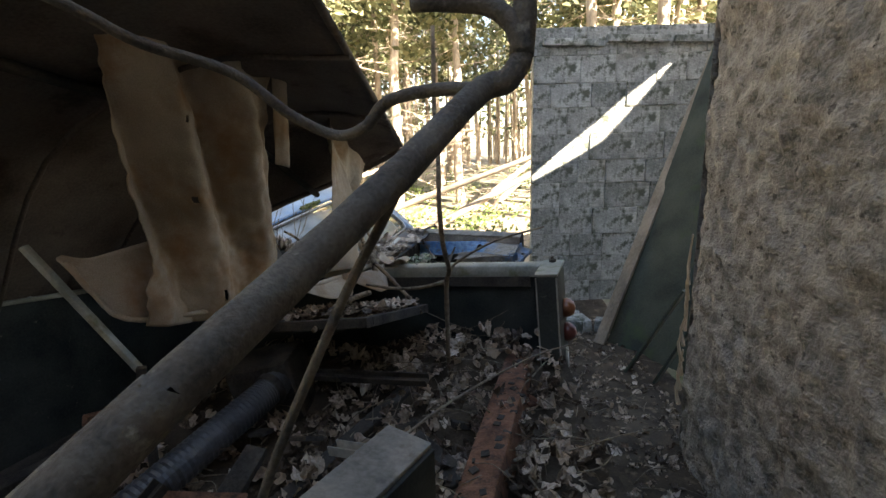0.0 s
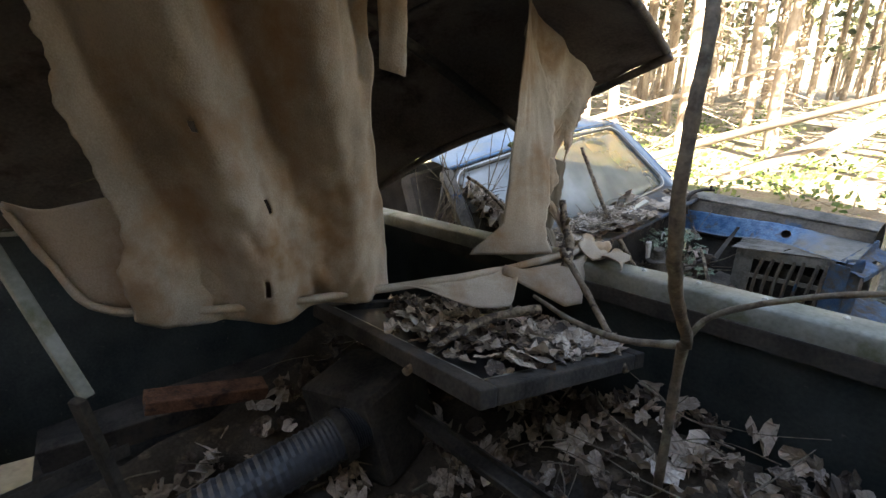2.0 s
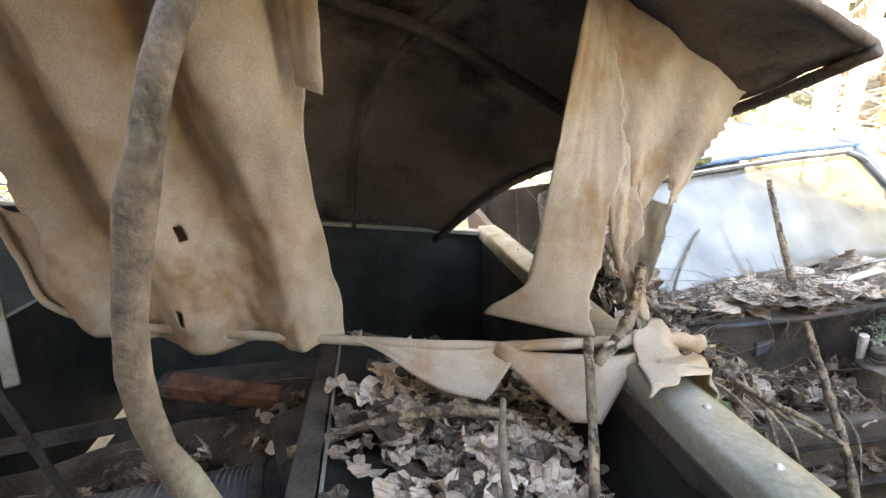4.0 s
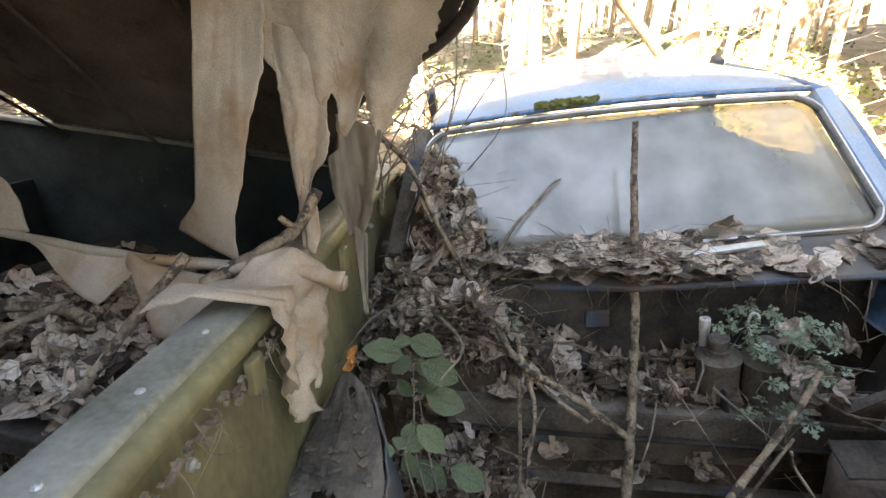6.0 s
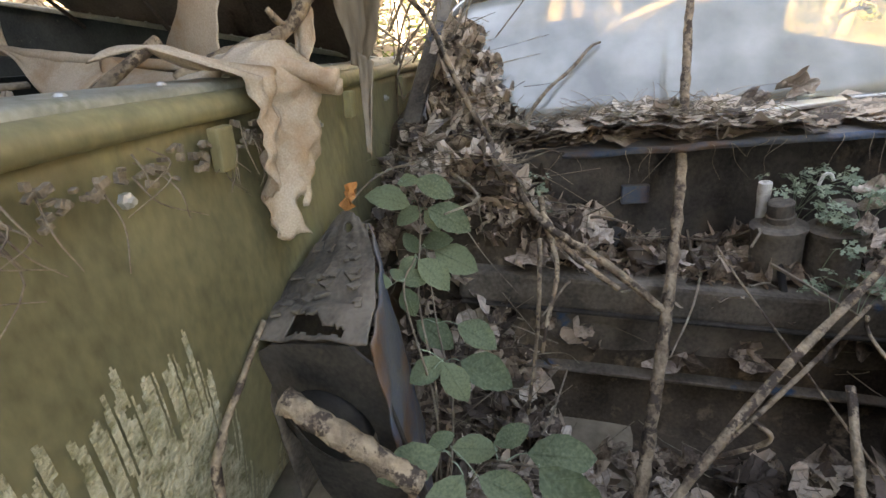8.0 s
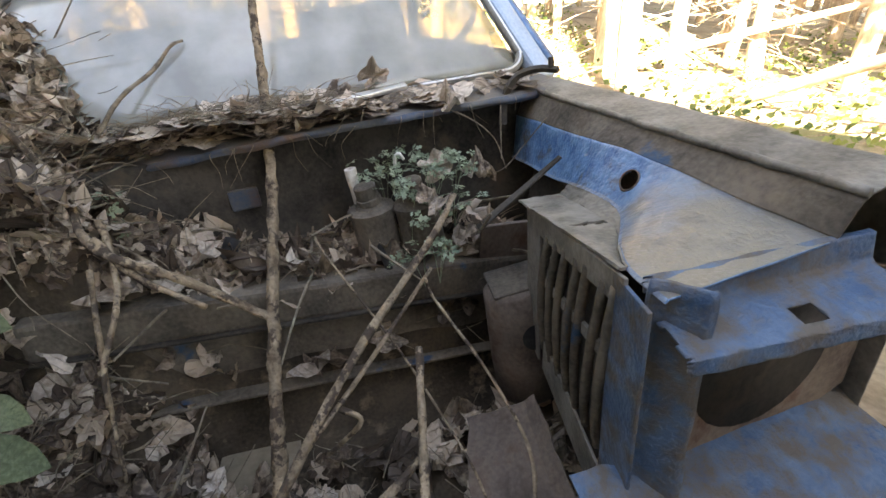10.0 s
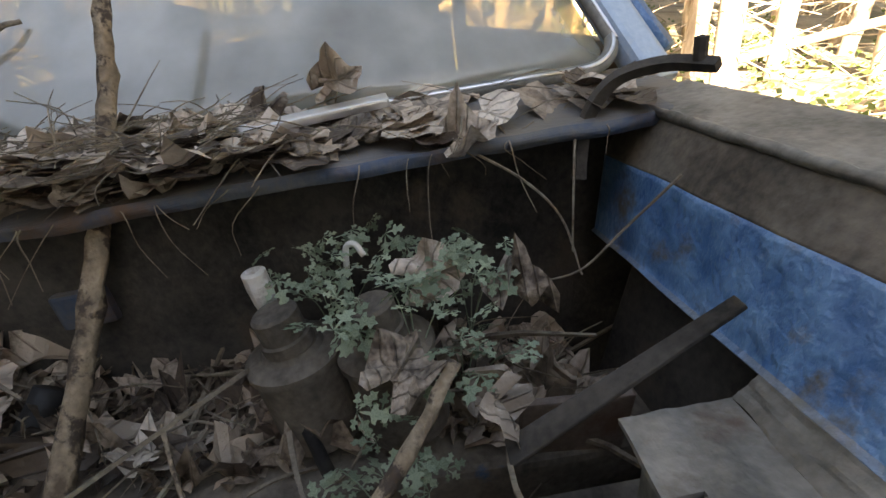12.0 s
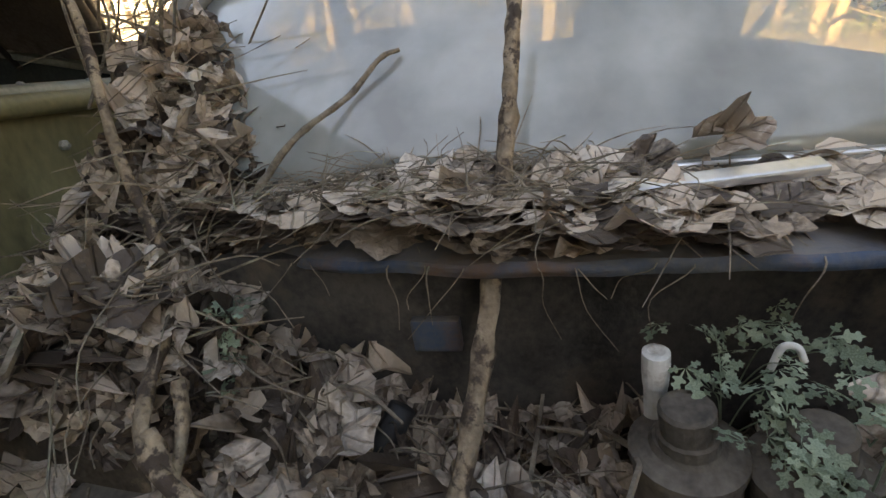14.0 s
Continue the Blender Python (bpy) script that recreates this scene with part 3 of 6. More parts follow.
# ---- walls ----
def build_rough_wall():
    """The rough-cast wall beside the path, and behind it an unseen gable added for shade, with a long open crack."""
    e0, e1 = Vector((1.41, 2.60)), Vector((0.98, 0.0))
    run = (e1 - e0).normalized()
    nrm = Vector((run.y, -run.x))
    if nrm.x > 0:
        nrm = -nrm

    def face(a, b):
        l, h = a * 9.0, b * 4.8
        p = e0 + run * l + nrm * (0.028 * N(l * 3, h * 3) + 0.018 * N(l * 13, h * 11, 3) + 0.010 * N(l * 38, h * 30, 7))
        k = max(0, 1 - l / 0.05) * (0.03 + 0.03 * N(h * 6, 2))
        p = p - nrm * k
        return Vector((p.x, p.y, h))

    bm = surface(lambda a, b: face(a ** 2.2, b ** 1.2), 260, 300)
    e = [e0 + run * 0.0, e0 + Vector((0.55, 0.12)), e1 + run * 6.3 + Vector((0.6, 0)), e0 + run * 9]
    for p, q in ((e[1], e[0]), (e[2], e[1]), (e[3], e[2])):
        bm.faces.new([bm.verts.new(v) for v in ((p.x, p.y, 0), (q.x, q.y, 0), (q.x, q.y, 4.8), (p.x, p.y, 4.8))])
    bm.faces.new([bm.verts.new((q.x, q.y, 4.8)) for q in e])
    w = part("wall_south", bm, M_RENDER, smooth=True)
    tagged(w, "rough grey-brown cast render wall with a ragged corner", "wall", kind="structure")
    # added unseen gable: shades the vehicles, slanting gap between two courses shapes the sun sliver
    s = (5.2 - 2.68) / SUN.y * -1
    off = Vector((SUN.x, SUN.z)) * s
    low = [(0.90, 1.34), (1.30, 1.55), (1.74, 1.80), (2.0, 2.08), (2.41, 2.55)]
    top = [(0.90, 1.36), (1.30, 1.70), (1.66, 1.98), (1.94, 2.23), (2.41, 2.57)]
    low, top = [Vector(p) + off for p in low], [Vector(p) + off for p in top]
    under = [Vector((2.0, 0.0)), Vector((7.6, 0.0)), Vector((7.6, low[-1].y))] + low[::-1] + [Vector((2.0, low[0].y))]
    over = [Vector((2.0, top[0].y))] + top + [Vector((7.6, top[-1].y)), Vector((7.6, 5.2)), Vector((2.0, 5.2))]
    g = bmesh.new()
    for outline in (under, over):
        f = g.faces.new([g.verts.new((p.x, 2.68, p.y)) for p in outline])
        r = bmesh.ops.extrude_face_region(g, geom=[f])
        bmesh.ops.translate(g, vec=(0, -0.05, 0), verts=[v for v in r["geom"] if isinstance(v, bmesh.types.BMVert)])
    bmesh.ops.recalc_face_normals(g, faces=g.faces)
    tagged(part("shade_wall_east", g, M_RENDER), "unseen gable added for shade, its slanting gap letting a sun sliver through", "wall", kind="structure")
    sp = bmesh.new()
    rng = random.Random(3)
    for k in range(9):
        z = 0.25 + k * 0.09
        tube(sp, ((1.395, 2.61, z), (1.39 + rng.uniform(-0.02, 0.01), 2.62, z + 0.1), (1.395, 2.61, z + rng.uniform(0.15, 0.3))), 0.012, 0.004, 5, 2, 0.5)
    tagged(part("timber_splinters", sp, M_SPLINT), "pale splintered timber at the wall corner", "timber", kind="structure")


build_rough_wall()


def build_block_wall():
    w = part("wall_north", boxed((2.99, 5.40, 1.35), (4.0, 0.30, 2.72), bevel=0.01), M_MORTAR)
    tagged(w, "free-standing wall of weathered grey stone blocks", "wall", kind="structure")
    rng = random.Random(8)
    z, row, shapes = 0.0, 0, {}
    while z < 2.68:
        h = rng.choice((0.24, 0.27, 0.29))
        x = 0.955 + (0.0 if row % 2 else -0.18)
        while x < 4.9:
            ln = rng.choice((0.36, 0.42, 0.48, 0.3))
            a, b = max(x, 0.955), min(x + ln, 4.98)
            if b - a > 0.08:
                key = (round(b - a, 2), h, rng.randrange(3))
                if key not in shapes:
                    bm = boxed((0, 0, 0), (b - a - 0.005, 0.06, h - 0.005), bevel=0.007)
                    for v in bm.verts:
                        v.co += Vector((N(v.co.x * 9, v.co.z * 9, key[2]), 0.8 * N(v.co.x * 7, v.co.z * 7, key[2] + 5), N(v.co.x * 8, v.co.z * 8, key[2] + 9))) * 0.012
                    me = bpy.data.meshes.new("stone_block")
                    bm.to_mesh(me)
                    bm.free()
                    me.materials.append(M_BLOCK)
                    shapes[key] = me
                piece("stone_block", shapes[key], w, pose((a + b) / 2, 5.270 + rng.uniform(-0.008, 0.005), z + h / 2, rng.uniform(-1, 1), 0, 0))
            x += ln
        z, row = z + h, row + 1
    cap = bmesh.new()
    for k in range(6):
        box(cap, (1.35 + k * 0.66, 5.38, 2.74 + 0.02 * (k % 2)), (0.62, 0.38, 0.07), pose(0, 0, 0, 0, rng.uniform(-2, 2), rng.uniform(-2, 2)), 0.012)
    part("coping", cap, M_BLOCK, w, "sunlit coping stones")


build_block_wall()
# added out of view: keeps sky light from behind off the canvas
tagged(part("shade_wall_west", boxed((-2.3, -1.62, 2.1), (5.9, 0.25, 4.2), None, 0.02), M_RENDER), "plain unseen wall added to block sky light from behind", "wall", kind="structure")


def build_boards():
    t = empty("leaning_plank", Matrix(), "weathered timber plank leaning against the stone wall", "plank")
    d = Vector((2.80, 5.14, 2.78)) - Vector((1.36, 4.0, 0.02))
    m = Matrix.Translation((1.36, 4.0, 0.02)) @ d.to_track_quat("Z", "Y").to_matrix().to_4x4()
    bm = boxed((0, 0, d.length / 2), (0.10, 0.035, d.length), bevel=0.006)
    bm.transform(m)
    part("plank", bm, M_WOOD, t)
    b = empty("leaning_board", Matrix(), "dark mossy green board leaning by the wall corner", "board")

    def sheet(a, c):
        p = Vector((1.45, 4.05, 0.02)).lerp(Vector((1.95, 3.3, 0.0)), a).lerp(Vector((2.66, 5.0, 2.7)).lerp(Vector((2.75, 4.5, 2.7)), a), c)
        return p + Vector((0.01 * N(a * 3, c * 4), 0.02 * N(a * 4, c * 3, 5), 0))

    part("board", surface(sheet, 10, 20, 0.012), M_BOARD, b)
    rng = random.Random(4)
    for k in range(4):
        p, q = Vector((1.42 + 0.16 * k, 3.5 - 0.16 * k, 0.0)), Vector((1.72 + 0.10 * k, 3.3 - 0.1 * k, 0.72 - 0.09 * k))
        d = q - p
        s = boxed((0, 0, d.length / 2), (0.09, 0.02, d.length), bevel=0.004)
        s.transform(Matrix.Translation(p) @ d.to_track_quat("Z", "Y").to_matrix().to_4x4() @ pose(0, 0, 0, 0, 0, rng.uniform(-20, 20)))
        tagged(part("fallen_board", s, M_BOARD), "short dark board leaning by the wall foot", "board", "fallen boards")
    r = bmesh.new()
    for k in range(12):
        x, y = 1.25 + rng.uniform(-0.2, 0.7), 4.5 + rng.uniform(-0.5, 0.6)
        box(r, (x, y, 0.06), (rng.uniform(0.1, 0.25), 0.14, 0.12), pose(0, 0, 0, rng.uniform(-20, 20), 0, rng.uniform(0, 180)), 0.015)
    tagged(part("rubble", r, M_BLOCK), "mossy stone rubble at the wall foot", "rubble", kind="stuff")


build_boards()


# ---- open utility vehicle ----
LM = pose(0.75, 2.462, 0.055, 0, -4.5, -19)    # x: to its rear end, y: across, towards the blue car


def build_utility():
    t = empty("utility_vehicle", LM, "derelict open utility vehicle body, dark inside and algae green outside", "vehicle")
    # outer side panel, gently bulging, with a rolled shoulder
    def side(a, b):
        x, z = -2.5 + 2.5 * a, 0.22 + 0.835 * b
        return Vector((x, 0.005 + 0.040 * math.sin(min(1, b * 1.12) * 3.0) + 0.006 * N(x * 2, z * 2), z))

    part("side_panel", surface(side, 40, 18, 0.006), M_OLIVE, t, "algae green aluminium side panel", True)
    # algae crust creeping up in fingers
    def crust(a, b):
        x, z = -0.90 + 0.88 * a, 0.23 + 0.65 * b
        return Vector((x, 0.012 + 0.040 * math.sin(min(1, (z - 0.22) / 0.835 * 1.12) * 3.0) + 0.006 * N(x * 2, z * 2) + 0.003 * abs(N(x * 60, z * 60)), z))

    def keep(a, b):
        x, b = -0.90 + 0.88 * a, (0.65 * b - 0.10) / 0.55
        edge = 0.60 + 0.14 * S((x + 0.85) / 0.3) + 0.30 * max(0.0, N(x * 22, 1.0)) + 0.14 * N(x * 60, 4.0)
        edge -= 0.7 * S((-x - 0.66) / 0.14)
        return b < edge and N(x * 60, b * 12, 6.0) < 0.56 and (b < edge - 0.22 or abs(N(x * 75, 2.0, 8.0)) > 0.05)

    part("algae_crust", surface(crust, 240, 110, 0.0, keep), M_LICHEN, t, "flaking pale algae crust")
    # capping rail: flat top, rolled outer lip
    def strip(prof):
        bm = bmesh.new()
        rings = []
        for k in range(41):
            x = -2.5 + 2.5 * k / 40
            rings.append([bm.verts.new((x, y + 0.003 * N(x * 3, y * 9), z + 0.003 * N(x * 2.5, 3))) for y, z in prof])
        for a, b in zip(rings, rings[1:]):
            for k in range(len(prof) - 1):
                bm.faces.new((a[k], a[k + 1], b[k + 1], b[k]))
        return bm

    rail = part("capping_rail", strip([(-0.085, 1.035), (-0.085, 1.088), (-0.075, 1.096), (0.006, 1.096), (0.014, 1.091), (0.016, 1.082)]), M_CAP, t, "dull riveted capping rail", True)
    part("rolled_lip", strip([(0.012, 1.083), (0.026, 1.082), (0.038, 1.076), (0.045, 1.064), (0.045, 1.050), (0.038, 1.042), (0.02, 1.038)]), M_OLIVE, rail, "rolled algae green lip", True)
    for k in range(13):
        r = lathe([(0.008, 0), (0.008, 0.002), (0.005, 0.005), (0.001, 0.006)], 10)
        r.transform(pose(-0.30 - 0.17 * k, -0.02, 1.096))
        part("rivet", r, M_GALV, rail)
    # inner dark flange below the rail
    part("inner_panel", boxed((-1.25, -0.06, 0.62), (2.5, 0.012, 0.84), bevel=0.003), M_DKGREEN, t, "dark green inner side panel")
    part("inner_plate", boxed((-1.1, -0.085, 1.01), (1.9, 0.012, 0.055), bevel=0.003), M_DARKMETAL, t)
    for k in range(3):
        b = bmesh.new()
        box(b, (-0.83 - k * 0.6, 0.050, 1.0), (0.045, 0.02, 0.07), None, 0.005)
        part("bracket", b, M_OLIVE, t)
        n = lathe([(0.011, 0), (0.011, 0.008), (0.005, 0.01), (0.005, 0.016)], 6)
        n.transform(pose(-0.63 - k * 0.6, 0.036, 0.975, -90, 0, 0))
        part("bolt", n, M_GALV, t)
    # rear corner post with its lamps
    post = part("corner_post", boxed((-0.04, -0.13, 0.56), (0.10, 0.30, 1.06), bevel=0.008), M_DKGREEN, t, "chipped dark green corner post")
    part("post_cap", boxed((-0.04, -0.13, 1.092), (0.108, 0.308, 0.014), bevel=0.004), M_CAP, post, "dull capping of the post")
    part("edge_trim", boxed((-0.088, -0.278, 0.56), (0.007, 0.007, 1.04), None, 0.002), M_GALV, post, "chipped pale edge")
    part("edge_trim", boxed((0.008, -0.278, 0.56), (0.007, 0.007, 1.04), None, 0.002), M_GALV, post)
    n = lathe([(0.018, 0), (0.018, 0.016), (0.009, 0.018), (0.009, 0.03)], 6)
    n.transform(pose(-0.04, -0.03, 1.098))
    part("bolt", n, M_DARKMETAL, post)
    for z, mt, lb in ((0.87, M_AMBER, "amber lamp lens"), (0.74, M_RED, "red lamp lens")):
        q = lathe([(0.048, 0), (0.05, 0.012), (0.045, 0.03), (0.03, 0.05), (0.001, 0.058)], 20)
        q.transform(pose(0.012, -0.08, z, 0, 90, 0))
        part("tail_lamp", q, mt, t, lb, True)
    q = lathe([(0.04, 0), (0.04, 0.01), (0.001, 0.012)], 16)
    q.transform(pose(0.013, -0.10, 0.61, 0, 90, 0) @ Matrix.Diagonal((1.4, 0.8, 1, 1)))
    part("reflector", q, M_WHITE, t, "dirty white lamp lens")
    # bed, crossmembers and the bulkhead
    part("bed_floor", boxed((-1.3, -0.9, 0.42), (2.5, 1.7, 0.03), bevel=0.004), M_DARKMETAL, t)
    rc = part("rear_crossmember", boxed((-0.15, -0.85, 0.60), (0.13, 1.35, 0.16), pose(0, 0, 0, 0, -8, 4), 0.01), M_RUST, t, "flaking rusty rear crossmember")
    hb = bmesh.new()
    rng = random.Random(2)
    for k in range(26):
        box(hb, (-0.15 + rng.uniform(-0.05, 0.05), -1.45 + 1.2 * k / 26, 0.684), (rng.uniform(0.01, 0.03), rng.uniform(0.015, 0.04), 0.006), pose(0, 0, 0, 0, -8, rng.uniform(0, 90)), 0.002)
    tagged(part("rust_crust", hb, M_DARKMETAL, rc), kind="stuff")
    part("bulkhead", boxed((-2.5, -1.25, 0.73), (0.04, 2.6, 0.95), pose(0, 0, 0, -7.4), 0.006), M_DKGREEN, t, "dark front bulkhead of the bed")
    br = part("bulkhead_rail", boxed((-2.48, -1.25, 1.218), (0.07, 2.6, 0.022), pose(0, 0, 0, -7.4), 0.006), M_CAP, t, "riveted rail of the bulkhead")
    for k in range(16):
        r = lathe([(0.009, 0), (0.009, 0.002), (0.005, 0.005), (0.001, 0.006)], 8)
        r.transform(pose(-2.47, -2.4 + 0.15 * k, 1.230 - 0.13 * (-1.15 + 0.15 * k)))
        part("rivet", r, M_GALV, br)
    part("far_side_panel", boxed((-1.65, -2.0, 0.62), (1.7, 0.03, 0.75), bevel=0.005), M_DKGREEN, t)
    for x in (-0.75, -1.35, -1.9):
        part("chassis_beam", boxed((x, -0.9, 0.56), (0.07, 1.6, 0.09), pose(0, 0, 0, 0, 6, rng.uniform(-8, 8)), 0.008), M_DARKMETAL, t)
    gb = boxed((-1.26, -0.80, 0.71), (0.30, 0.27, 0.30), pose(0, 0, 0, 4, -8, 18), 0.03)
    for v in gb.verts:
        v.co += Vector((0.012 * N(v.co.x * 9, v.co.z * 9), 0.012 * N(v.co.y * 9, v.co.z * 9, 4), 0.02 * N(v.co.x * 7, v.co.y * 7, 2)))
    part("gearbox_cover", gb, M_DARKMETAL, t, "dirty dark box the hose runs into")
    return t


build_utility()


def build_near_box():
    t = empty("metal_box", pose(-0.05, 0.80, -0.11, 0, 0, -30), "dusty grey-green sheet metal box end, open underneath", "metal box")
    part("top", boxed((-0.02, 0.0, 1.27), (0.11, 0.34, 0.012), pose(0, 0, 0, 0, 4, 0), 0.004), M_GREY, t)
    part("front", boxed((0.036, 0.0, 1.16), (0.012, 0.34, 0.20), None, 0.003), M_DKGREEN, t)
    part("end_panel", boxed((-0.02, 0.165, 1.14), (0.10, 0.01, 0.24), None, 0.003), M_DARKMETAL, t)
    part("leg", boxed((-0.02, 0.05, 0.57), (0.06, 0.06, 0.94), None, 0.005), M_DARKMETAL, t)


PX = Vector((0.937, -0.316, 0.152)).normalized()
PY = (Vector((0.46, 0.863, -0.20)) - PX * Vector((0.46, 0.863, -0.20)).dot(PX)).normalized()
PANEL = Matrix.Translation((-0.56, 2.372, 0.895)) @ Matrix((PX, PY, PX.cross(PY))).transposed().to_4x4()


def build_tub_contents():
    # framed panel with leaves on it
    t = empty("framed_panel", PANEL, "dark framed glass panel lying flat, half covered by leaves", "panel")
    part("pane", boxed((0, 0, -0.005), (0.82, 0.56, 0.012), bevel=0.002), M_BLACK, t)
    for c, s in (((0, -0.295, 0.0), (0.89, 0.05, 0.045)), ((0, 0.295, 0.0), (0.89, 0.05, 0.045)), ((0.42, 0, 0.0), (0.05, 0.539, 0.045)), ((-0.42, 0, 0.0), (0.05, 0.539, 0.045))):
        part("frame_bar", boxed(c, s, bevel=0.005), M_DARKMETAL, t)
    for c, s in (((0, -0.262, 0.012), (0.80, 0.008, 0.012)), ((0.385, 0, 0.012), (0.008, 0.51, 0.012))):
        part("glazing_bead", boxed(c, s, bevel=0.002), M_CAP, t, "worn pale glazing bead")
    # corrugated hose
    h = empty("corrugated_hose", Matrix(), "thick dusty black corrugated plastic hose", "hose")
    line = curve_points([(-1.10, 1.0, 0.55), (-0.97, 1.30, 0.62), (-0.83, 1.62, 0.68), (-0.72, 1.90, 0.72), (-0.68, 2.02, 0.735)], 30)
    bm = bmesh.new()
    rings = []
    for i, p in enumerate(line):
        d = (line[min(i + 1, len(line) - 1)] - line[max(i - 1, 0)]).normalized()
        sd = d.cross(Vector((0, 0, 1))).normalized()
        up = sd.cross(d)
        r = 0.062 + 0.004 * (i % 2)
        rings.append([bm.verts.new(p + (sd * math.cos(a) + up * math.sin(a)) * r) for a in [2 * math.pi * k / 20 for k in range(20)]])
    for a, b in zip(rings, rings[1:]):
        for k in range(20):
            bm.faces.new((a[k], a[(k + 1) % 20], b[(k + 1) % 20], b[k]))
    part("hose", bm, M_HOSE, h)
    cl = lathe([(0.070, 0), (0.076, 0.004), (0.076, 0.03), (0.070, 0.034), (0.055, 0.034)], 20)
    d = Vector((0.10, 0.27, 0.04))
    cl.transform(Matrix.Translation((-0.705, 1.94, 0.724)) @ d.to_track_quat("Z", "Y").to_matrix().to_4x4())
    part("hose_collar", cl, M_DARKMETAL, h, "dirty clamp round the hose end", True)
    rng = random.Random(12)
    for k, (x, y, z, rz, ry, ln) in enumerate(((-0.18, 1.50, 0.72, 150, 12, 0.36), (-0.10, 1.46, 0.70, 145, 6, 0.30), (-0.9, 1.15, 0.62, 60, -30, 0.5), (-1.15, 1.35, 0.75, 110, 20, 0.6), (-0.35, 2.1, 0.70, 165, 4, 0.7))):
        b = bmesh.new()
        box(b, (0, 0, 0), (ln, 0.05, 0.006), None, 0.002)
        box(b, (0, 0.022, 0.016), (ln, 0.006, 0.032), None, 0.002)
        box(b, (0, -0.022, 0.016), (ln, 0.006, 0.032), None, 0.002)
        b.transform(pose(x, y, z, rng.uniform(-20, 20), ry, rz))
        tagged(part("metal_channel", b, M_GALV if k < 2 else M_DARKMETAL), "bent dirty metal channel lying in the debris", "scrap metal", "scrap channels")
    for k in range(16):
        x, y = rng.uniform(-1.3, 0.45), rng.uniform(1.15, 2.2)
        s = boxed((0, 0, 0), (rng.uniform(0.1, 0.4), rng.uniform(0.03, 0.10), rng.uniform(0.01, 0.05)), None, 0.005)
        s.transform(pose(x, y, 0.58 + rng.uniform(0, 0.1), rng.uniform(-30, 30), rng.uniform(-25, 25), rng.uniform(0, 180)))
        tagged(part("scrap_piece", s, rng.choice((M_RUST, M_DARKMETAL, M_DARKMETAL, M_WOOD))), "dirty broken piece of scrap in the bed", "scrap", "scrap in the bed")


build_near_box()
build_tub_contents()

# ---- collapsed roof and canvas ----
ROOF_A = Vector((-0.23, 3.30, 1.745))
ROOF_EDGE = [ROOF_A, Vector((-0.62, 3.335, 1.565)), Vector((-1.25, 3.11, 1.31)), Vector((-1.86, 2.99, 0.86))]      # torn side, from the open edge down to the bed's bulkhead
ROOF_BACK = [Vector((-0.26, 0.90, 2.25)), Vector((-0.95, 0.90, 2.05)), Vector((-1.62, 1.20, 1.68)), Vector((-2.37, 1.70, 1.01))]


def along(line, f):
    k = min(int(f * (len(line) - 1)), len(line) - 2)
    return line[k].lerp(line[k + 1], f * (len(line) - 1) - k)


def roof_skin(a, b):
    p = along(ROOF_EDGE, b).lerp(along(ROOF_BACK, b), a)
    return p + Vector((-0.3, 0.0, 0.95)) * (0.30 * S(a / 0.2) * (1 - 0.4 * a) * max(0.0, math.sin(b * 3.14)) ** 0.8 + 0.015 * N(a * 5, b * 5) + 0.006 * N(a * 16, b * 14, 2.0))


def build_roof():
    t = empty("collapsed_roof", Matrix(), "collapsed dark vehicle roof tilted over the open bed", "vehicle roof")
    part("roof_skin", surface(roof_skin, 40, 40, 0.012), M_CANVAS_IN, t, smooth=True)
    down = Vector((0.1, 0.0, -0.03))
    for a in (0.30, 0.62, 0.98):
        part("roof_bow", stem([roof_skin(a, b) + down * 0.6 for b in (0.02, 0.33, 0.66, 0.97)], 0.010, 0.010, 8, 4, 0.0), M_CANVAS_IN, t, smooth=True)
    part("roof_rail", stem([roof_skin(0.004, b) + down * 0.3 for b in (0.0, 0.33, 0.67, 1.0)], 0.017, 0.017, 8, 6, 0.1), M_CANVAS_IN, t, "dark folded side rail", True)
    part("roof_rail", stem([roof_skin(a, 0.46) + down * 0.6 for a in (0.0, 0.33, 0.66, 1.0)], 0.02, 0.02, 8, 4, 0.0), M_DARKMETAL, t, smooth=True)

    def over(a, b):
        return roof_skin(a * 0.42 + 0.004, 0.16 * b) + Vector((-0.01, 0.0, 0.022 + 0.006 * N(a * 9, b * 4)))

    part("canvas_edge", surface(over, 34, 10, 0.004), M_CANVAS, t, "pale canvas lapped over the roof edge", True)
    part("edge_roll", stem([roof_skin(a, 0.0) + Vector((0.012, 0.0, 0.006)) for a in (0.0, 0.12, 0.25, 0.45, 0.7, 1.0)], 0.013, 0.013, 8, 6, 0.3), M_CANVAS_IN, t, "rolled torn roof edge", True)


build_roof()


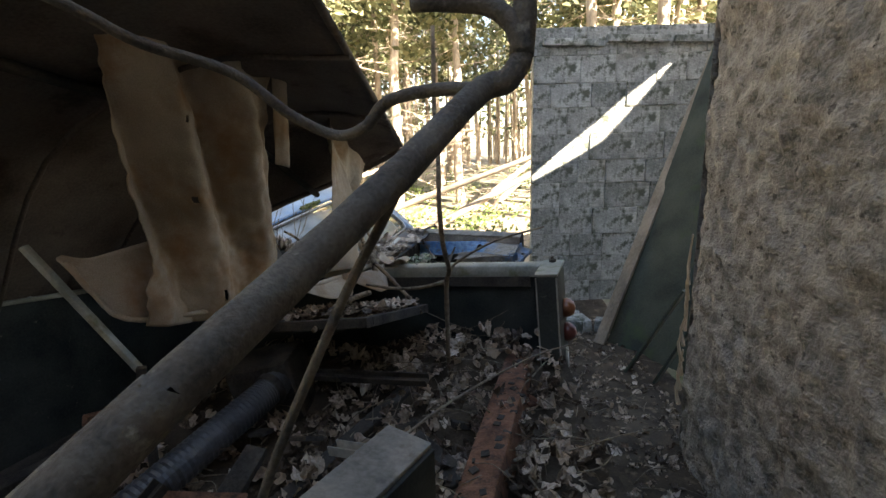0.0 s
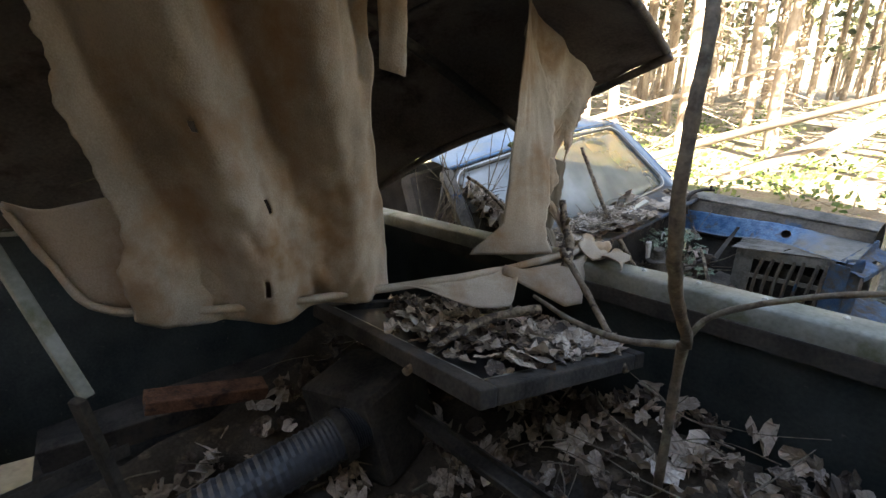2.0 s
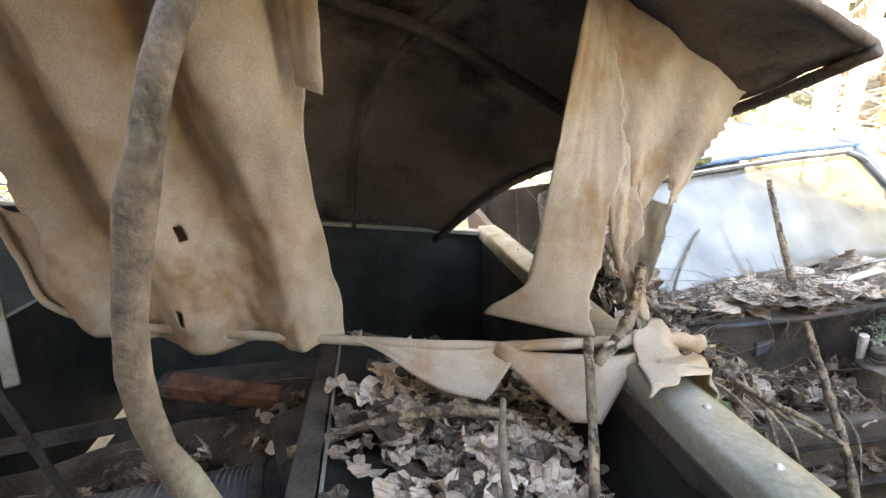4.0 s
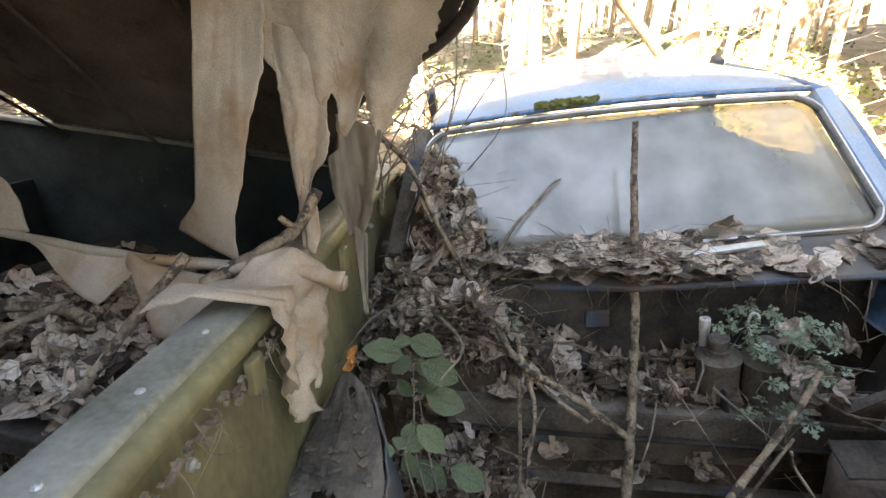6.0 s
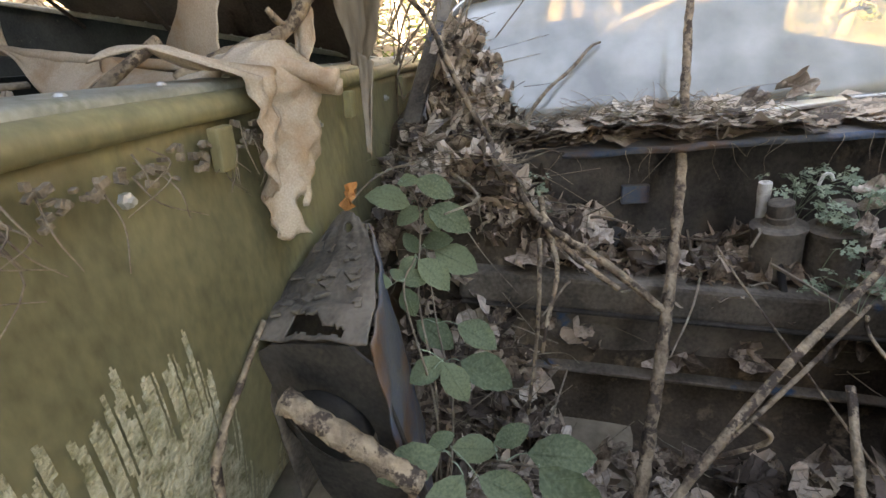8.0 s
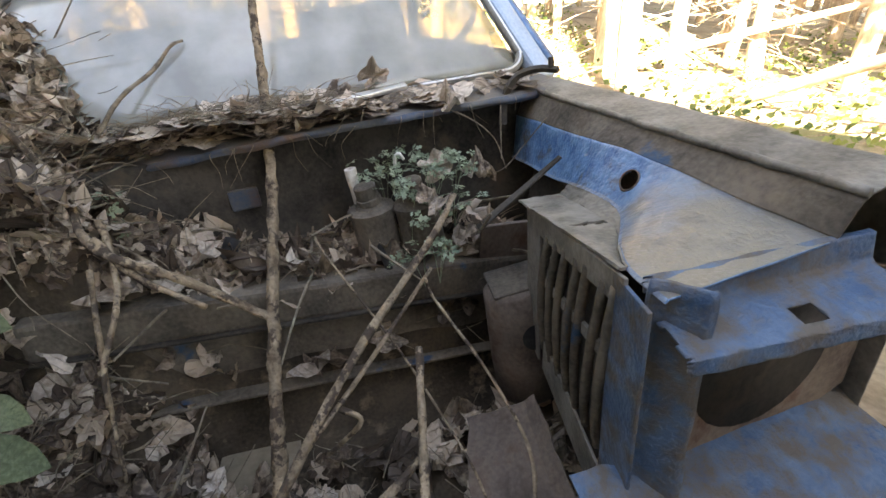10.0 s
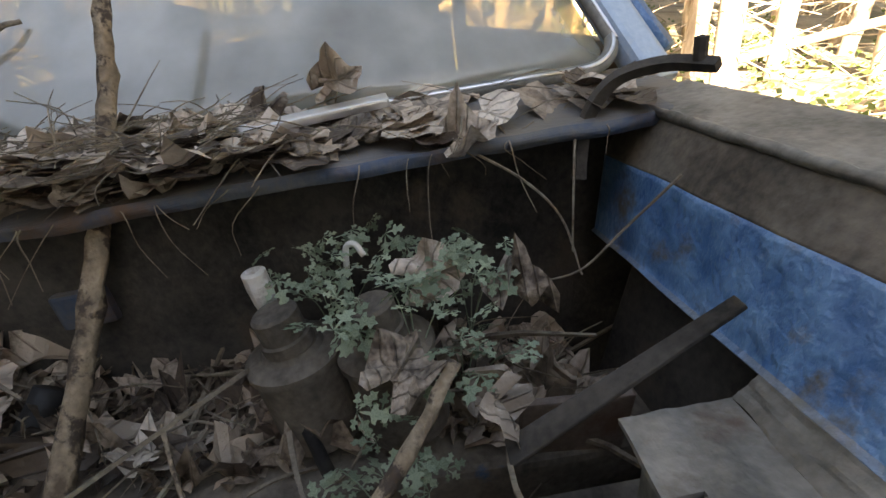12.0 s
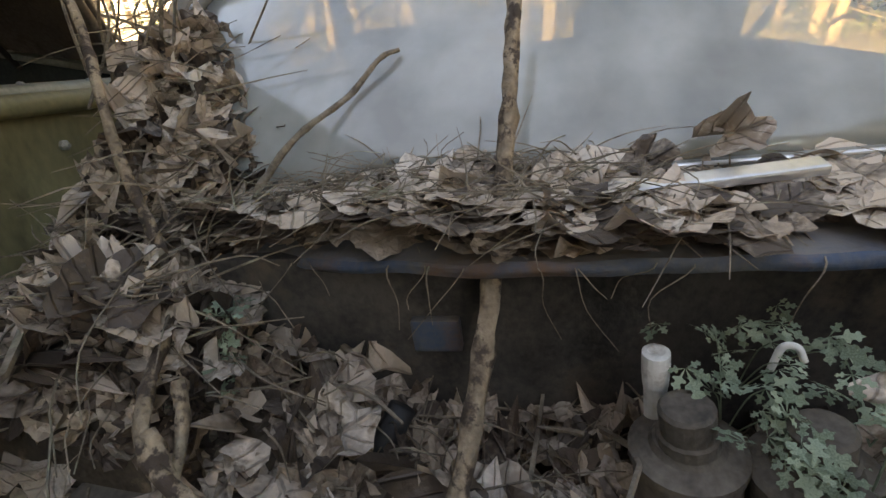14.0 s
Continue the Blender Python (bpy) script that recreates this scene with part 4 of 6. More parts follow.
def drape(top0, top1, bot0, bot1, folds, depth, seed, left=None, right=None, nu=46, nv=60, sag=0.0, skew=0.0, holes=(), ragged=0.0):
    """A hanging cloth between a top and a bottom line; left and right tell how far it is torn away at a height."""
    out = (Vector(top1) - Vector(top0)).cross(Vector((0, 0, 1))).normalized()

    def fn(a, b):
        lo, hi = (left(b) if left else 0.0), (right(b) if right else 1.0)
        s = lo + (hi - lo) * a
        b = b * (1 - ragged * max(0.0, min(1.0, 0.45 + 0.8 * N(a * 6, seed) + 0.4 * N(a * 19, seed + 2))))
        p = Vector(top0).lerp(Vector(top1), s).lerp(Vector(bot0).lerp(Vector(bot1), s), b)
        f = math.sin((s - skew * b) * folds * 6.283 + 1.2 * N(b * 1.5, seed) + seed) * (0.55 + 0.45 * N(s * 3, b * 1.3, seed))
        f += 0.45 * N(s * 6, b * 5, seed + 3.0) + 0.16 * N(s * 22, b * 22, seed + 7)
        return p + out * depth * f * (0.35 + 0.65 * math.sin(min(1, b + 0.15) * 2.4)) + Vector((0, 0, -sag * math.sin(s * 3.1416) * b))

    return surface(fn, nu, nv, 0.0035, lambda a, b: all(((a - h) / p) ** 2 + ((b - k) / q) ** 2 > 1 for h, k, p, q in holes))


def build_canvas():
    t = empty("torn_canvas", Matrix(), "torn tan canvas curtain hanging in rags from the roof edge", "canvas")
    # the broad curtain
    q = drape((-1.02, 1.30, 2.42), (-0.55, 2.22, 2.28), (-1.00, 1.56, 1.18), (-0.68, 2.22, 1.10), 3.2, 0.075, 2.0, nu=100, nv=110, skew=0.25, holes=((0.45, 0.92, 0.008, 0.022), (0.34, 0.62, 0.006, 0.02), (0.50, 0.76, 0.01, 0.012), (0.62, 0.55, 0.005, 0.03), (0.30, 0.40, 0.008, 0.01), (0.72, 0.90, 0.004, 0.015)),
         left=lambda b: 0.27 - 0.17 * b + 0.04 * N(b * 7, 1) + 0.012 * N(b * 40, 2) + 0.05 * S((b - 0.55) / 0.3) * (1 - S((b - 0.78) / 0.15)), right=lambda b: 0.89 - 0.015 * S((0.35 - b) / 0.1) + 0.02 * N(b * 9, 5) + 0.06 * S((b - 0.6) / 0.4), sag=0.05)
    for v in q.verts:
        x, z = v.co.y * 0.8 - v.co.x, v.co.z
        v.co += Vector((0.030, -0.012, 0.0)) * (1.1 * abs(N(x * 8 + z * 1.5, z * 1.1, 3.0)) + 0.5 * abs(N(x * 7 - z * 6, z * 2.5, 9.0)) + 0.2 * N(x * 26, z * 14, 4.0))
    part("curtain", q, M_CANVAS, t, "broad stained curtain", True)
    low = curve_points([(-1.09, 1.50, 1.42), (-1.05, 1.535, 1.30), (-1.0, 1.575, 1.205), (-0.90, 1.74, 1.155), (-0.80, 1.93, 1.12)], 6)
    high = curve_points([(-1.095, 1.50, 1.44), (-1.05, 1.545, 1.42), (-1.0, 1.60, 1.43), (-0.91, 1.72, 1.45), (-0.82, 1.88, 1.45)], 6)

    def corner(a, b):
        k = min(int(a * (len(low) - 1)), len(low) - 2)
        f = a * (len(low) - 1) - k
        p = low[k].lerp(low[k + 1], f).lerp(high[k].lerp(high[k + 1], f), b)
        return p + Vector((-0.018 - 0.02 * math.sin(b * 3.1), 0.006 * N(a * 8, b * 6), 0))

    part("curtain_corner", surface(corner, 30, 14, 0.003), M_CANVAS, t, "", True)
    part("strip", drape((-0.60, 2.11, 2.3), (-0.57, 2.19, 2.27), (-0.64, 2.13, 1.69), (-0.60, 2.17, 1.67), 0.7, 0.012, 5.0, nu=8, nv=24, right=lambda b: 1 + 0.3 * N(b * 9, 3)), M_CANVAS, t, "", True)
    # hem that runs from the curtain to the rail
    hem = [(-1.10, 1.50, 1.42), (-1.06, 1.535, 1.30), (-1.0, 1.58, 1.20), (-0.90, 1.75, 1.15), (-0.80, 1.95, 1.12), (-0.663, 2.215, 1.095), (-0.49, 2.51, 1.08), (-0.38, 2.78, 1.07), (-0.285, 2.97, 1.065)]
    part("hem", stem(hem, 0.008, 0.014, 8, 8, 0.3), M_CANVAS, t, "rolled hem", True)
    part("rolled_hem", stem([(-0.52, 2.48, 1.07), (-0.42, 2.76, 1.055), (-0.30, 2.99, 1.04)], 0.012, 0.016, 8, 8, 0.3), M_CANVAS, t, "", True)
    def lap(a, b):
        p = Vector((-0.70, 2.17, 1.10)).lerp(Vector((-0.46, 2.56, 1.085)), a)
        w = min(a / 0.78, (1 - a) / 0.22)
        return p + Vector((0.10 * b * w + 0.01 * N(a * 6, b * 4), -0.04 * b * w, -0.10 * b * w + 0.015 * math.sin(a * 9) * b))

    part("hanging_lap", surface(lap, 26, 12, 0.003), M_CANVAS, t, "", True)

    def lap2(a, b):
        p = Vector((-0.48, 2.52, 1.07)).lerp(Vector((-0.30, 2.80, 1.06)), a)
        w = min(1, a / 0.3) * min(1, (1 - a) / 0.5)
        return p + Vector((0.13 * b * w, -0.03 * b, -0.10 * b * w + 0.03 * math.sin(b * 3)))

    part("hanging_lap", surface(lap2, 20, 12, 0.003), M_CANVAS, t, "", True)
    # the strap, the torn drape beside it and its tatters
    part("strap", drape(roof_skin(0.222, 0.20), roof_skin(0.18, 0.23), (-0.570, 2.63, 1.08), (-0.405, 2.755, 1.075), 0.6, 0.014, 1.0, nu=24, nv=80,
         left=lambda b: 0.02 * N(b * 4, 2) + 0.012 * N(b * 40, 3) - 0.45 * S((b - 0.86) / 0.14), right=lambda b: 1.0 + 0.35 * S(b / 0.3) * (1 - S((b - 0.45) / 0.35)) + 0.05 * N(b * 6, 8) + 0.04 * N(b * 30, 9) - 0.10 * S((b - 0.78) / 0.1) + 0.08 * S((b - 0.92) / 0.08)), M_CANVAS, t, "stained hanging strap", True)
    part("upper_drape", drape(roof_skin(0.19, 0.225), roof_skin(0.012, 0.20), (-0.595, 2.87, 1.38), (-0.52, 3.14, 1.29), 2.6, 0.030, 8.0, nu=60, nv=60,
         left=lambda b: -0.04 + 0.05 * N(b * 7, 3) + 0.12 * S((b - 0.75) / 0.2), right=lambda b: 1.0 - 0.05 * b + 0.05 * N(b * 5, 31) + 0.02 * N(b * 24, 30), ragged=0.30), M_CANVAS, t, "pleated upper rag", True)
    part("tatter", drape((-0.600, 2.875, 1.60), (-0.555, 3.03, 1.54), (-0.505, 2.90, 1.20), (-0.495, 2.925, 1.19), 0.9, 0.022, 6.0, nu=20, nv=60,
         left=lambda b: 0.02 + 0.10 * N(b * 7, 12) + 0.05 * N(b * 25, 14), right=lambda b: 1.0 + 0.35 * S((b - 0.35) / 0.3) * (1 - S((b - 0.7) / 0.2)) + 0.12 * N(b * 8, 18) + 0.06 * N(b * 27, 19)), M_CANVAS, t, "ragged tatter", True)
    part("tatter", drape((-0.515, 2.895, 1.23), (-0.495, 2.925, 1.22), (-0.42, 2.90, 1.09), (-0.40, 2.93, 1.08), 0.8, 0.012, 4.0, nu=10, nv=24, right=lambda b: 1.0 + 0.5 * math.sin(b * 3.1)), M_CANVAS, t, "twisted tatter end", True)
    part("tatter", drape((-0.570, 3.02, 1.38), (-0.52, 3.13, 1.34), (-0.565, 3.02, 1.05), (-0.535, 3.075, 1.04), 0.9, 0.016, 9.0, nu=20, nv=50,
         left=lambda b: -0.05 - 0.35 * S((b - 0.25) / 0.15) * (1 - S((b - 0.6) / 0.3)) + 0.12 * N(b * 8, 22), right=lambda b: 0.95 + 0.1 * N(b * 8, 28) + 0.06 * N(b * 30, 29) - 0.25 * S((b - 0.7) / 0.3)), M_WOOD, t, "grey stiff weathered flap", True)
    part("tatter", drape((-0.56, 3.03, 1.08), (-0.535, 3.07, 1.06), (-0.455, 3.035, 0.86), (-0.45, 3.045, 0.85), 0.6, 0.010, 3.0, nu=8, nv=24), M_WOOD, t, "", True)
    part("folded_roll", stem([(-0.355, 2.72, 1.085), (-0.335, 2.80, 1.092), (-0.315, 2.89, 1.080), (-0.285, 2.985, 1.055)], 0.012, 0.020, 10, 8, 0.35), M_CANVAS, t, "cloth rolled over the rail", True)
    # the rag over the rail
    def rag(a, b):
        w = 1 - 0.30 * S((b - 0.55) / 0.3)
        q = Vector((-0.15, 2.72, 1.10)).lerp(Vector((-0.34, 2.90, 1.09)), a)
        if b < 0.25:
            return q + Vector((0.02 * N(a * 5, b * 9), -0.10 + 0.40 * b, 0.012 + 0.022 * math.sin(a * 7 + b * 5)))
        c = (b - 0.25) / 0.75
        q = Vector((-0.15, 2.785, 1.085)).lerp(Vector((-0.345, 2.88, 1.07)), 0.08 + a * w * 0.92)
        return q + Vector((0.05 * c + 0.012 * N(a * 7, c * 8, 2), 0.045 + 0.022 * math.sin(a * 8 + c * 3) + 0.02 * N(a * 9, c * 9), -0.30 * c - 0.03 * N(a * 5, 3)))

    part("rag", surface(rag, 26, 40, 0.003, lambda a, b: not (a > 0.62 and b > 0.80 + 0.05 * math.sin(a * 20)) and not (a < 0.3 and b > 0.72 + 0.25 * a)), M_CANVAS, t, "crumpled stained rag over the rail", True)


build_canvas()

# ---- blue car ----
CU, CV = Vector((0.940, -0.342, 0)), Vector((0.342, 0.940, 0))
CM = Matrix(((CU.x, CV.x, 0, CV.x * 3.788), (CU.y, CV.y, 0, CV.y * 3.788), (0, 0, 1, 0), (0, 0, 0, 1))) @ pose(0, 0, 0, 6.3, 0, 0)    # x: to its nose, y: across, away from the utility vehicle


def build_car():
    t = empty("blue_car", CM, "derelict blue car without bonnet, its bay full of leaves", "car")
    W0, W1 = -0.98, 0.675          # windscreen, across
    B0, T0 = (-1.972, 0.895), (-2.345, 1.275)

    def screen_pt(s, h, out=0.0):
        u, w = B0[0] + (T0[0] - B0[0]) * h, B0[1] + (T0[1] - B0[1]) * h
        k = (s - (W0 + W1) / 2) / 0.82
        inset = 0.10 * h * k
        bow = 0.03 * (1 - k * k)
        return Vector((u + bow + 0.72 * out, s - inset, w + 0.03 * (1 - k * k) * h + 0.69 * out))

    part("windscreen", surface(lambda a, b: screen_pt(W0 + 0.03 + (W1 - W0 - 0.06) * a, 0.03 + 0.94 * b), 24, 10, 0.005), M_GLASS, t, "misted dusty windscreen", True)
    loop = []
    r = 0.10
    for c, q in (((W1 - r, r * 1.6), (-90, 0)), ((W1 - r, 1 - r * 1.6), (0, 90)), ((W0 + r, 1 - r * 1.6), (90, 180)), ((W0 + r, r * 1.6), (180, 270))):
        for k in range(7):
            a = radians(q[0] + (q[1] - q[0]) * k / 6)
            loop.append((c[0] + r * math.cos(a), c[1] + r * 1.6 * math.sin(a)))
        nx = {(-90, 0): (W1, 0.5), (0, 90): (0, 1), (90, 180): (W0, 0.5), (180, 270): (0, 0)}[q]
        if nx[0] == 0:
            for f in (0.25, 0.5, 0.75):
                s0, s1 = (W1 - r, W0 + r) if nx[1] == 1 else (W0 + r, W1 - r)
                loop.append((s0 + (s1 - s0) * f, nx[1]))
    part("rubber_seal", stem([screen_pt(s, h, 0.006) for s, h in loop + loop[:1]], 0.014, 0.014, 8, 3, 0.0), M_SEAL, t, "weathered rubber seal", True)
    part("chrome_bead", stem([screen_pt(s, h, 0.018) for s, h in loop + loop[:1]], 0.004, 0.004, 6, 3, 0.0), M_CHROME, t, "", True)

    # roof, pillars and cabin
    def roof(a, b):
        s = W0 - 0.0 + (W1 - W0) * a
        k = (s - (W0 + W1) / 2) / 0.82
        p = screen_pt(s, 1.06)
        e = S(b / 0.08)
        return Vector((p.x - 1.35 * b, p.y * (1 - 0.02 * b), p.z + 0.012 + 0.05 * e * (1 - 0.75 * k * k) + 0.02 * S(b * 4)))

    # pale colour here carries the sun glare on the blue roof
    part("roof", surface(roof, 30, 24, 0.008), M_BLUEGLARE, t, "blue roof with sun glare in its pale colour", True)
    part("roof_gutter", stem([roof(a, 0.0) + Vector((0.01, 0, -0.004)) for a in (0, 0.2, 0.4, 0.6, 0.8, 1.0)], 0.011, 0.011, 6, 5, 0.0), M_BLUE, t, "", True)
    for s, q in ((W0 - 0.035, -1), (W1 + 0.035, 1)):
        lo, hi = screen_pt(s, -0.10), screen_pt(s, 1.05)
        d = hi - lo
        b = boxed((0, 0, d.length / 2), (0.075, 0.055, d.length), bevel=0.015)
        b.transform(Matrix.Translation(lo) @ d.to_track_quat("Z", "Y").to_matrix().to_4x4())
        part("pillar", b, M_BLUEGLARE if q > 0 else M_GRIME, t, "windscreen pillar")
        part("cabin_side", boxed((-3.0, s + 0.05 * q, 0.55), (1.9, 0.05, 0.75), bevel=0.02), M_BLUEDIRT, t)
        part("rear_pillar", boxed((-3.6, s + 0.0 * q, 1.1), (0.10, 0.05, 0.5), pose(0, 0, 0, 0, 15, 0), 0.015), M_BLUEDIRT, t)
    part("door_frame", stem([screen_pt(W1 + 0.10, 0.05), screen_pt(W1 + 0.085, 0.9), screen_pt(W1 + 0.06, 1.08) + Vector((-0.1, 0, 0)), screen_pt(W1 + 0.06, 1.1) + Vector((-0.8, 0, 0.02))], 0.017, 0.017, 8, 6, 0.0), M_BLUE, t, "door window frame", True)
    part("dashboard", boxed((-2.25, -0.16, 0.78), (0.25, 1.5, 0.22), None, 0.04), M_SEAT, t)
    # added panel: stops sunlit ground from shining through between the seats
    part("cabin_light_block", boxed((-3.72, -0.15, 0.60), (0.04, 1.66, 0.80), None, 0.01), M_SEAT, t, "dark panel added to block light at the cabin rear")
    for s in (-0.55, 0.25):
        part("seat", boxed((-2.95, s, 0.85), (0.16, 0.5, 0.6), pose(0, 0, 0, 0, -12, 0), 0.06), M_SEAT, t)
    ms = bmesh.new()
    rng = random.Random(7)
    for k in range(60):
        a = rng.uniform(0.30, 0.46)
        p = roof(a, 0.0)
        box(ms, p + Vector((0.012 + rng.uniform(-0.01, 0.012), rng.uniform(-0.01, 0.01), 0.012 + rng.uniform(-0.006, 0.008))), (0.03, 0.03, 0.014), pose(0, 0, 0, rng.uniform(-30, 30), rng.uniform(-30, 30), rng.uniform(0, 90)), 0.004)
    part("moss", ms, M_MOSS, t, "cushion of roof moss")

    # scuttle: sloped shelf below the screen with a folded front edge
    def scuttle(a, b):
        s = -1.02 + 1.70 * a
        k = (s + 0.16) / 0.82
        u0 = -1.995 + 0.03 * (1 - k * k)
        u1 = -1.695 - 0.16 * S((-s - 0.05) / 0.7)
        if b < 0.8:
            f = b / 0.8
            return Vector((u0 + (u1 - u0) * f, s, 0.888 - 0.012 * f - 0.05 * S((-s) / 0.7) * f + 0.004 * N(s * 6, f * 4)))
        f = (b - 0.8) / 0.2
        return Vector((u1 + 0.003 * math.sin(f * 3) + 0.006 * N(s * 14, f), s, 0.876 + 0.004 * N(s * 11, 3.0) - 0.05 * S((-s) / 0.7) - 0.014 * f))

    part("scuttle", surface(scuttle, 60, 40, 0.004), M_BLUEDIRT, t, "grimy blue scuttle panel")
    part("bulkhead", boxed((-1.82, -0.17, 0.46), (0.03, 1.72, 0.76), None, 0.005), M_DARKMETAL, t, "dirty dark bulkhead")
    for w, u, h, d, mt in ((0.475, -1.60, 0.10, 0.16, M_GRIME), (0.315, -1.60, 0.20, 0.08, M_GRIME), (0.422, -1.535, 0.010, 0.05, M_DARKMETAL), (0.205, -1.545, 0.012, 0.06, M_GRIME), (0.08, -1.66, 0.22, 0.06, M_DARKMETAL)):
        rb = boxed((0, 0, 0), (d, 1.40, h), None, min(0.012, h * 0.4))
        for v in rb.verts:
            v.co += Vector((0.006 * N(v.co.y * 4, v.co.z * 9, u), 0, 0.005 * N(v.co.y * 5, 3.0, w)))
        rb.transform(pose(u, -0.12, w, -6.6, 0, 0))
        part("bulkhead_rib", rb, mt, t, "dusty dark pressed crossmember", False)
    part("blue_patch", boxed((-1.798, -0.30, 0.70), (0.02, 0.08, 0.06), None, 0.006), M_BLUEDIRT, t)

    # far wing: inner slope, channel and top with a round hole
    def bent(u, table):
        for (p, x), (q, y) in zip(table, table[1:]):
            if u <= q:
                return x + (y - x) * S((u - p) / (q - p))
        return table[-1][1]

    def wing(a, b):
        u = -1.78 + 0.98 * a
        si = bent(u, ((-1.78, 0.515), (-1.57, 0.50), (-1.18, 0.445), (-0.85, 0.268), (-0.80, 0.262)))
        wi = bent(u, ((-1.78, 0.67), (-1.57, 0.69), (-1.18, 0.755), (-0.85, 0.80), (-0.80, 0.803)))
        st = bent(u, ((-1.78, 0.535), (-1.57, 0.532), (-1.18, 0.512), (-0.80, 0.525)))
        wt = bent(u, ((-1.78, 0.80), (-1.57, 0.812), (-1.18, 0.838), (-0.80, 0.822)))
        so = 0.565 - 0.012 * a
        pts = [(si, wi), (si + 0.006, wi + 0.004), (st, wt), (so - 0.004, 0.858 + 0.008 * a), (so + 0.010, 0.878), (so + 0.10, 0.895), (so + 0.15, 0.87), (so + 0.17, 0.70), (so + 0.17, 0.25)]
        x = b * (len(pts) - 1)
        i = min(int(x), len(pts) - 2)
        f = x - i
        s, w = pts[i][0] * (1 - f) + pts[i + 1][0] * f, pts[i][1] * (1 - f) + pts[i + 1][1] * f
        return Vector((u, s, w + 0.003 * N(u * 9, s * 9)))

    part("far_wing", surface(wing, 90, 64, 0.004, lambda a, b: b > 0.44), M_GREY, t, "dusty front wing top", True)
    part("wing_channel", surface(wing, 120, 128, 0.004, lambda a, b: 0.25 < b < 0.44), M_GRIME, t, "grimy rusting channel along the wing seam", True)
    part("wing_inner", surface(wing, 200, 128, 0.004, lambda a, b: b < 0.25 and (a - 0.635) ** 2 / 0.0006 + (b - 0.185) ** 2 / 0.0007 > 1), M_BLUE, t, "blue inner slope of the wing, sky sheen in its colour", True)
    part("hole_rim", stem([wing(0.635 + 0.025 * math.cos(q), 0.185 + 0.027 * math.sin(q)) + Vector((0, 0, 0.001)) for q in [k * 0.5236 for k in range(13)]], 0.0018, 0.0018, 6, 2, 0.2), M_BLUEDIRT, t, "", True)
    part("wing_flange", stem([wing(a, 0.45) + Vector((0, 0.0, 0.006)) for a in (0.0, 0.2, 0.4, 0.6, 0.8, 1.0)], 0.007, 0.007, 6, 10, 0.6), M_GREY, t, "rusty seam along the wing", True)
    # inner shelf beside the bay, with a slot
    def shelf(a, b):
        u = -1.365 + 0.475 * a
        s = 0.340 - 0.074 * a + (0.108 - 0.02 * a - 0.065 * S((a - 0.55) / 0.45)) * b
        return Vector((u, s, 0.712 + 0.092 * a - 0.008 * b + 0.003 * N(a * 9, b * 4)))

    part("inner_shelf", surface(shelf, 90, 40, 0.005, lambda a, b: not (abs(a - 0.53 - 0.04 * b) < 0.010 + 0.012 * (b - 0.2) and 0.2 < b < 0.92) and not (0.18 < a < 0.192 and b < 0.3)), M_GREY, t, "dusty grey inner shelf panel")

    def upstand(a, b):
        p = shelf(a, 1.0)
        q = wing((p.x + 1.78) / 0.98, 0.0)
        return p.lerp(q, b) + Vector((0, 0.004 * N(a * 12, b * 3), 0.0))

    part("shelf_upstand", surface(upstand, 60, 8, 0.004), M_GREY, t, "dusty fold between shelf and wing")
    # louvred baffle hung from the shelf
    lv = part("louvre_panel", boxed((0.035, 0, -0.03), (0.10, 0.006, 0.40), pose(0, 0, 0, 0, 3, 0), 0.002), M_GREY, t, "rusty louvred baffle plate")
    d = Vector((-0.80, 0.262, 0)) - Vector((-1.30, 0.36, 0))
    ang = math.degrees(math.atan2(d.y, d.x))
    lv.matrix_basis = pose(-1.335, 0.352, 0.54, 0, 0, ang)
    part("baffle_top", boxed((0.25, 0, 0.19), (0.47, 0.006, 0.05), pose(0, 0, 0, 0, -11, 0), 0.002), M_GREY, lv)
    part("baffle_bottom", boxed((0.29, 0, -0.20), (0.36, 0.006, 0.10), pose(0, 0, 0, 0, 6, 0), 0.002), M_GREY, lv)
    part("baffle_end", boxed((0.492, 0, 0.0), (0.10, 0.006, 0.50), None, 0.002), M_BLUEWORN, lv)
    part("baffle_bar", boxed((0.25, 0.0, 0.06), (0.40, 0.008, 0.025), pose(0, 0, 0, 0, -10, 0), 0.002), M_GREY, lv)
    part("duct_back", boxed((0.22, 0.075, -0.08), (0.40, 0.006, 0.36), None, 0.002), M_DARKMETAL, lv, "dark duct behind the louvres")
    for k in range(7):
        x, lean = 0.115 + 0.052 * k, 0.03 + 0.012 * math.sin(3 * k)
        bar = stem([(x + lean, 0.002, 0.155 + 0.012 * k), (x + 0.35 * lean, -0.008, 0.05), (x, -0.006, -0.07), (x - 0.2 * lean, 0.002, -0.165 + 0.006 * k)], 0.0095, 0.0085, 8, 5, 0.25)
        part("slat", bar, M_GRIME, lv, "", True)
    # nose of the far wing: lamp bowl and folded edges
    nose = part("nose_panel", surface(lambda a, b: Vector((-0.825 + 0.055 * S(a) + 0.004 * N(b * 8, a * 3, 2), 0.262 + 0.050 * a + 0.006 * N(a * 4, b * 9), 0.18 + 0.64 * b)), 8, 30, 0.006), M_BLUEWORN, t, "scraped blue nose panel", True)

    def fold(a, b):
        """The stepped nose edge: a drop, a shelf and a turned-down lip, from the bay outward."""
        u, s, w = -0.848 + 0.055 * b, 0.268 + 0.31 * b, 0.803 + 0.02 * b
        prof = [(-0.006, 0.003), (0.004, 0.0), (0.010, -0.034), (0.016, -0.038), (0.088, -0.056), (0.094, -0.060), (0.096, -0.082)]
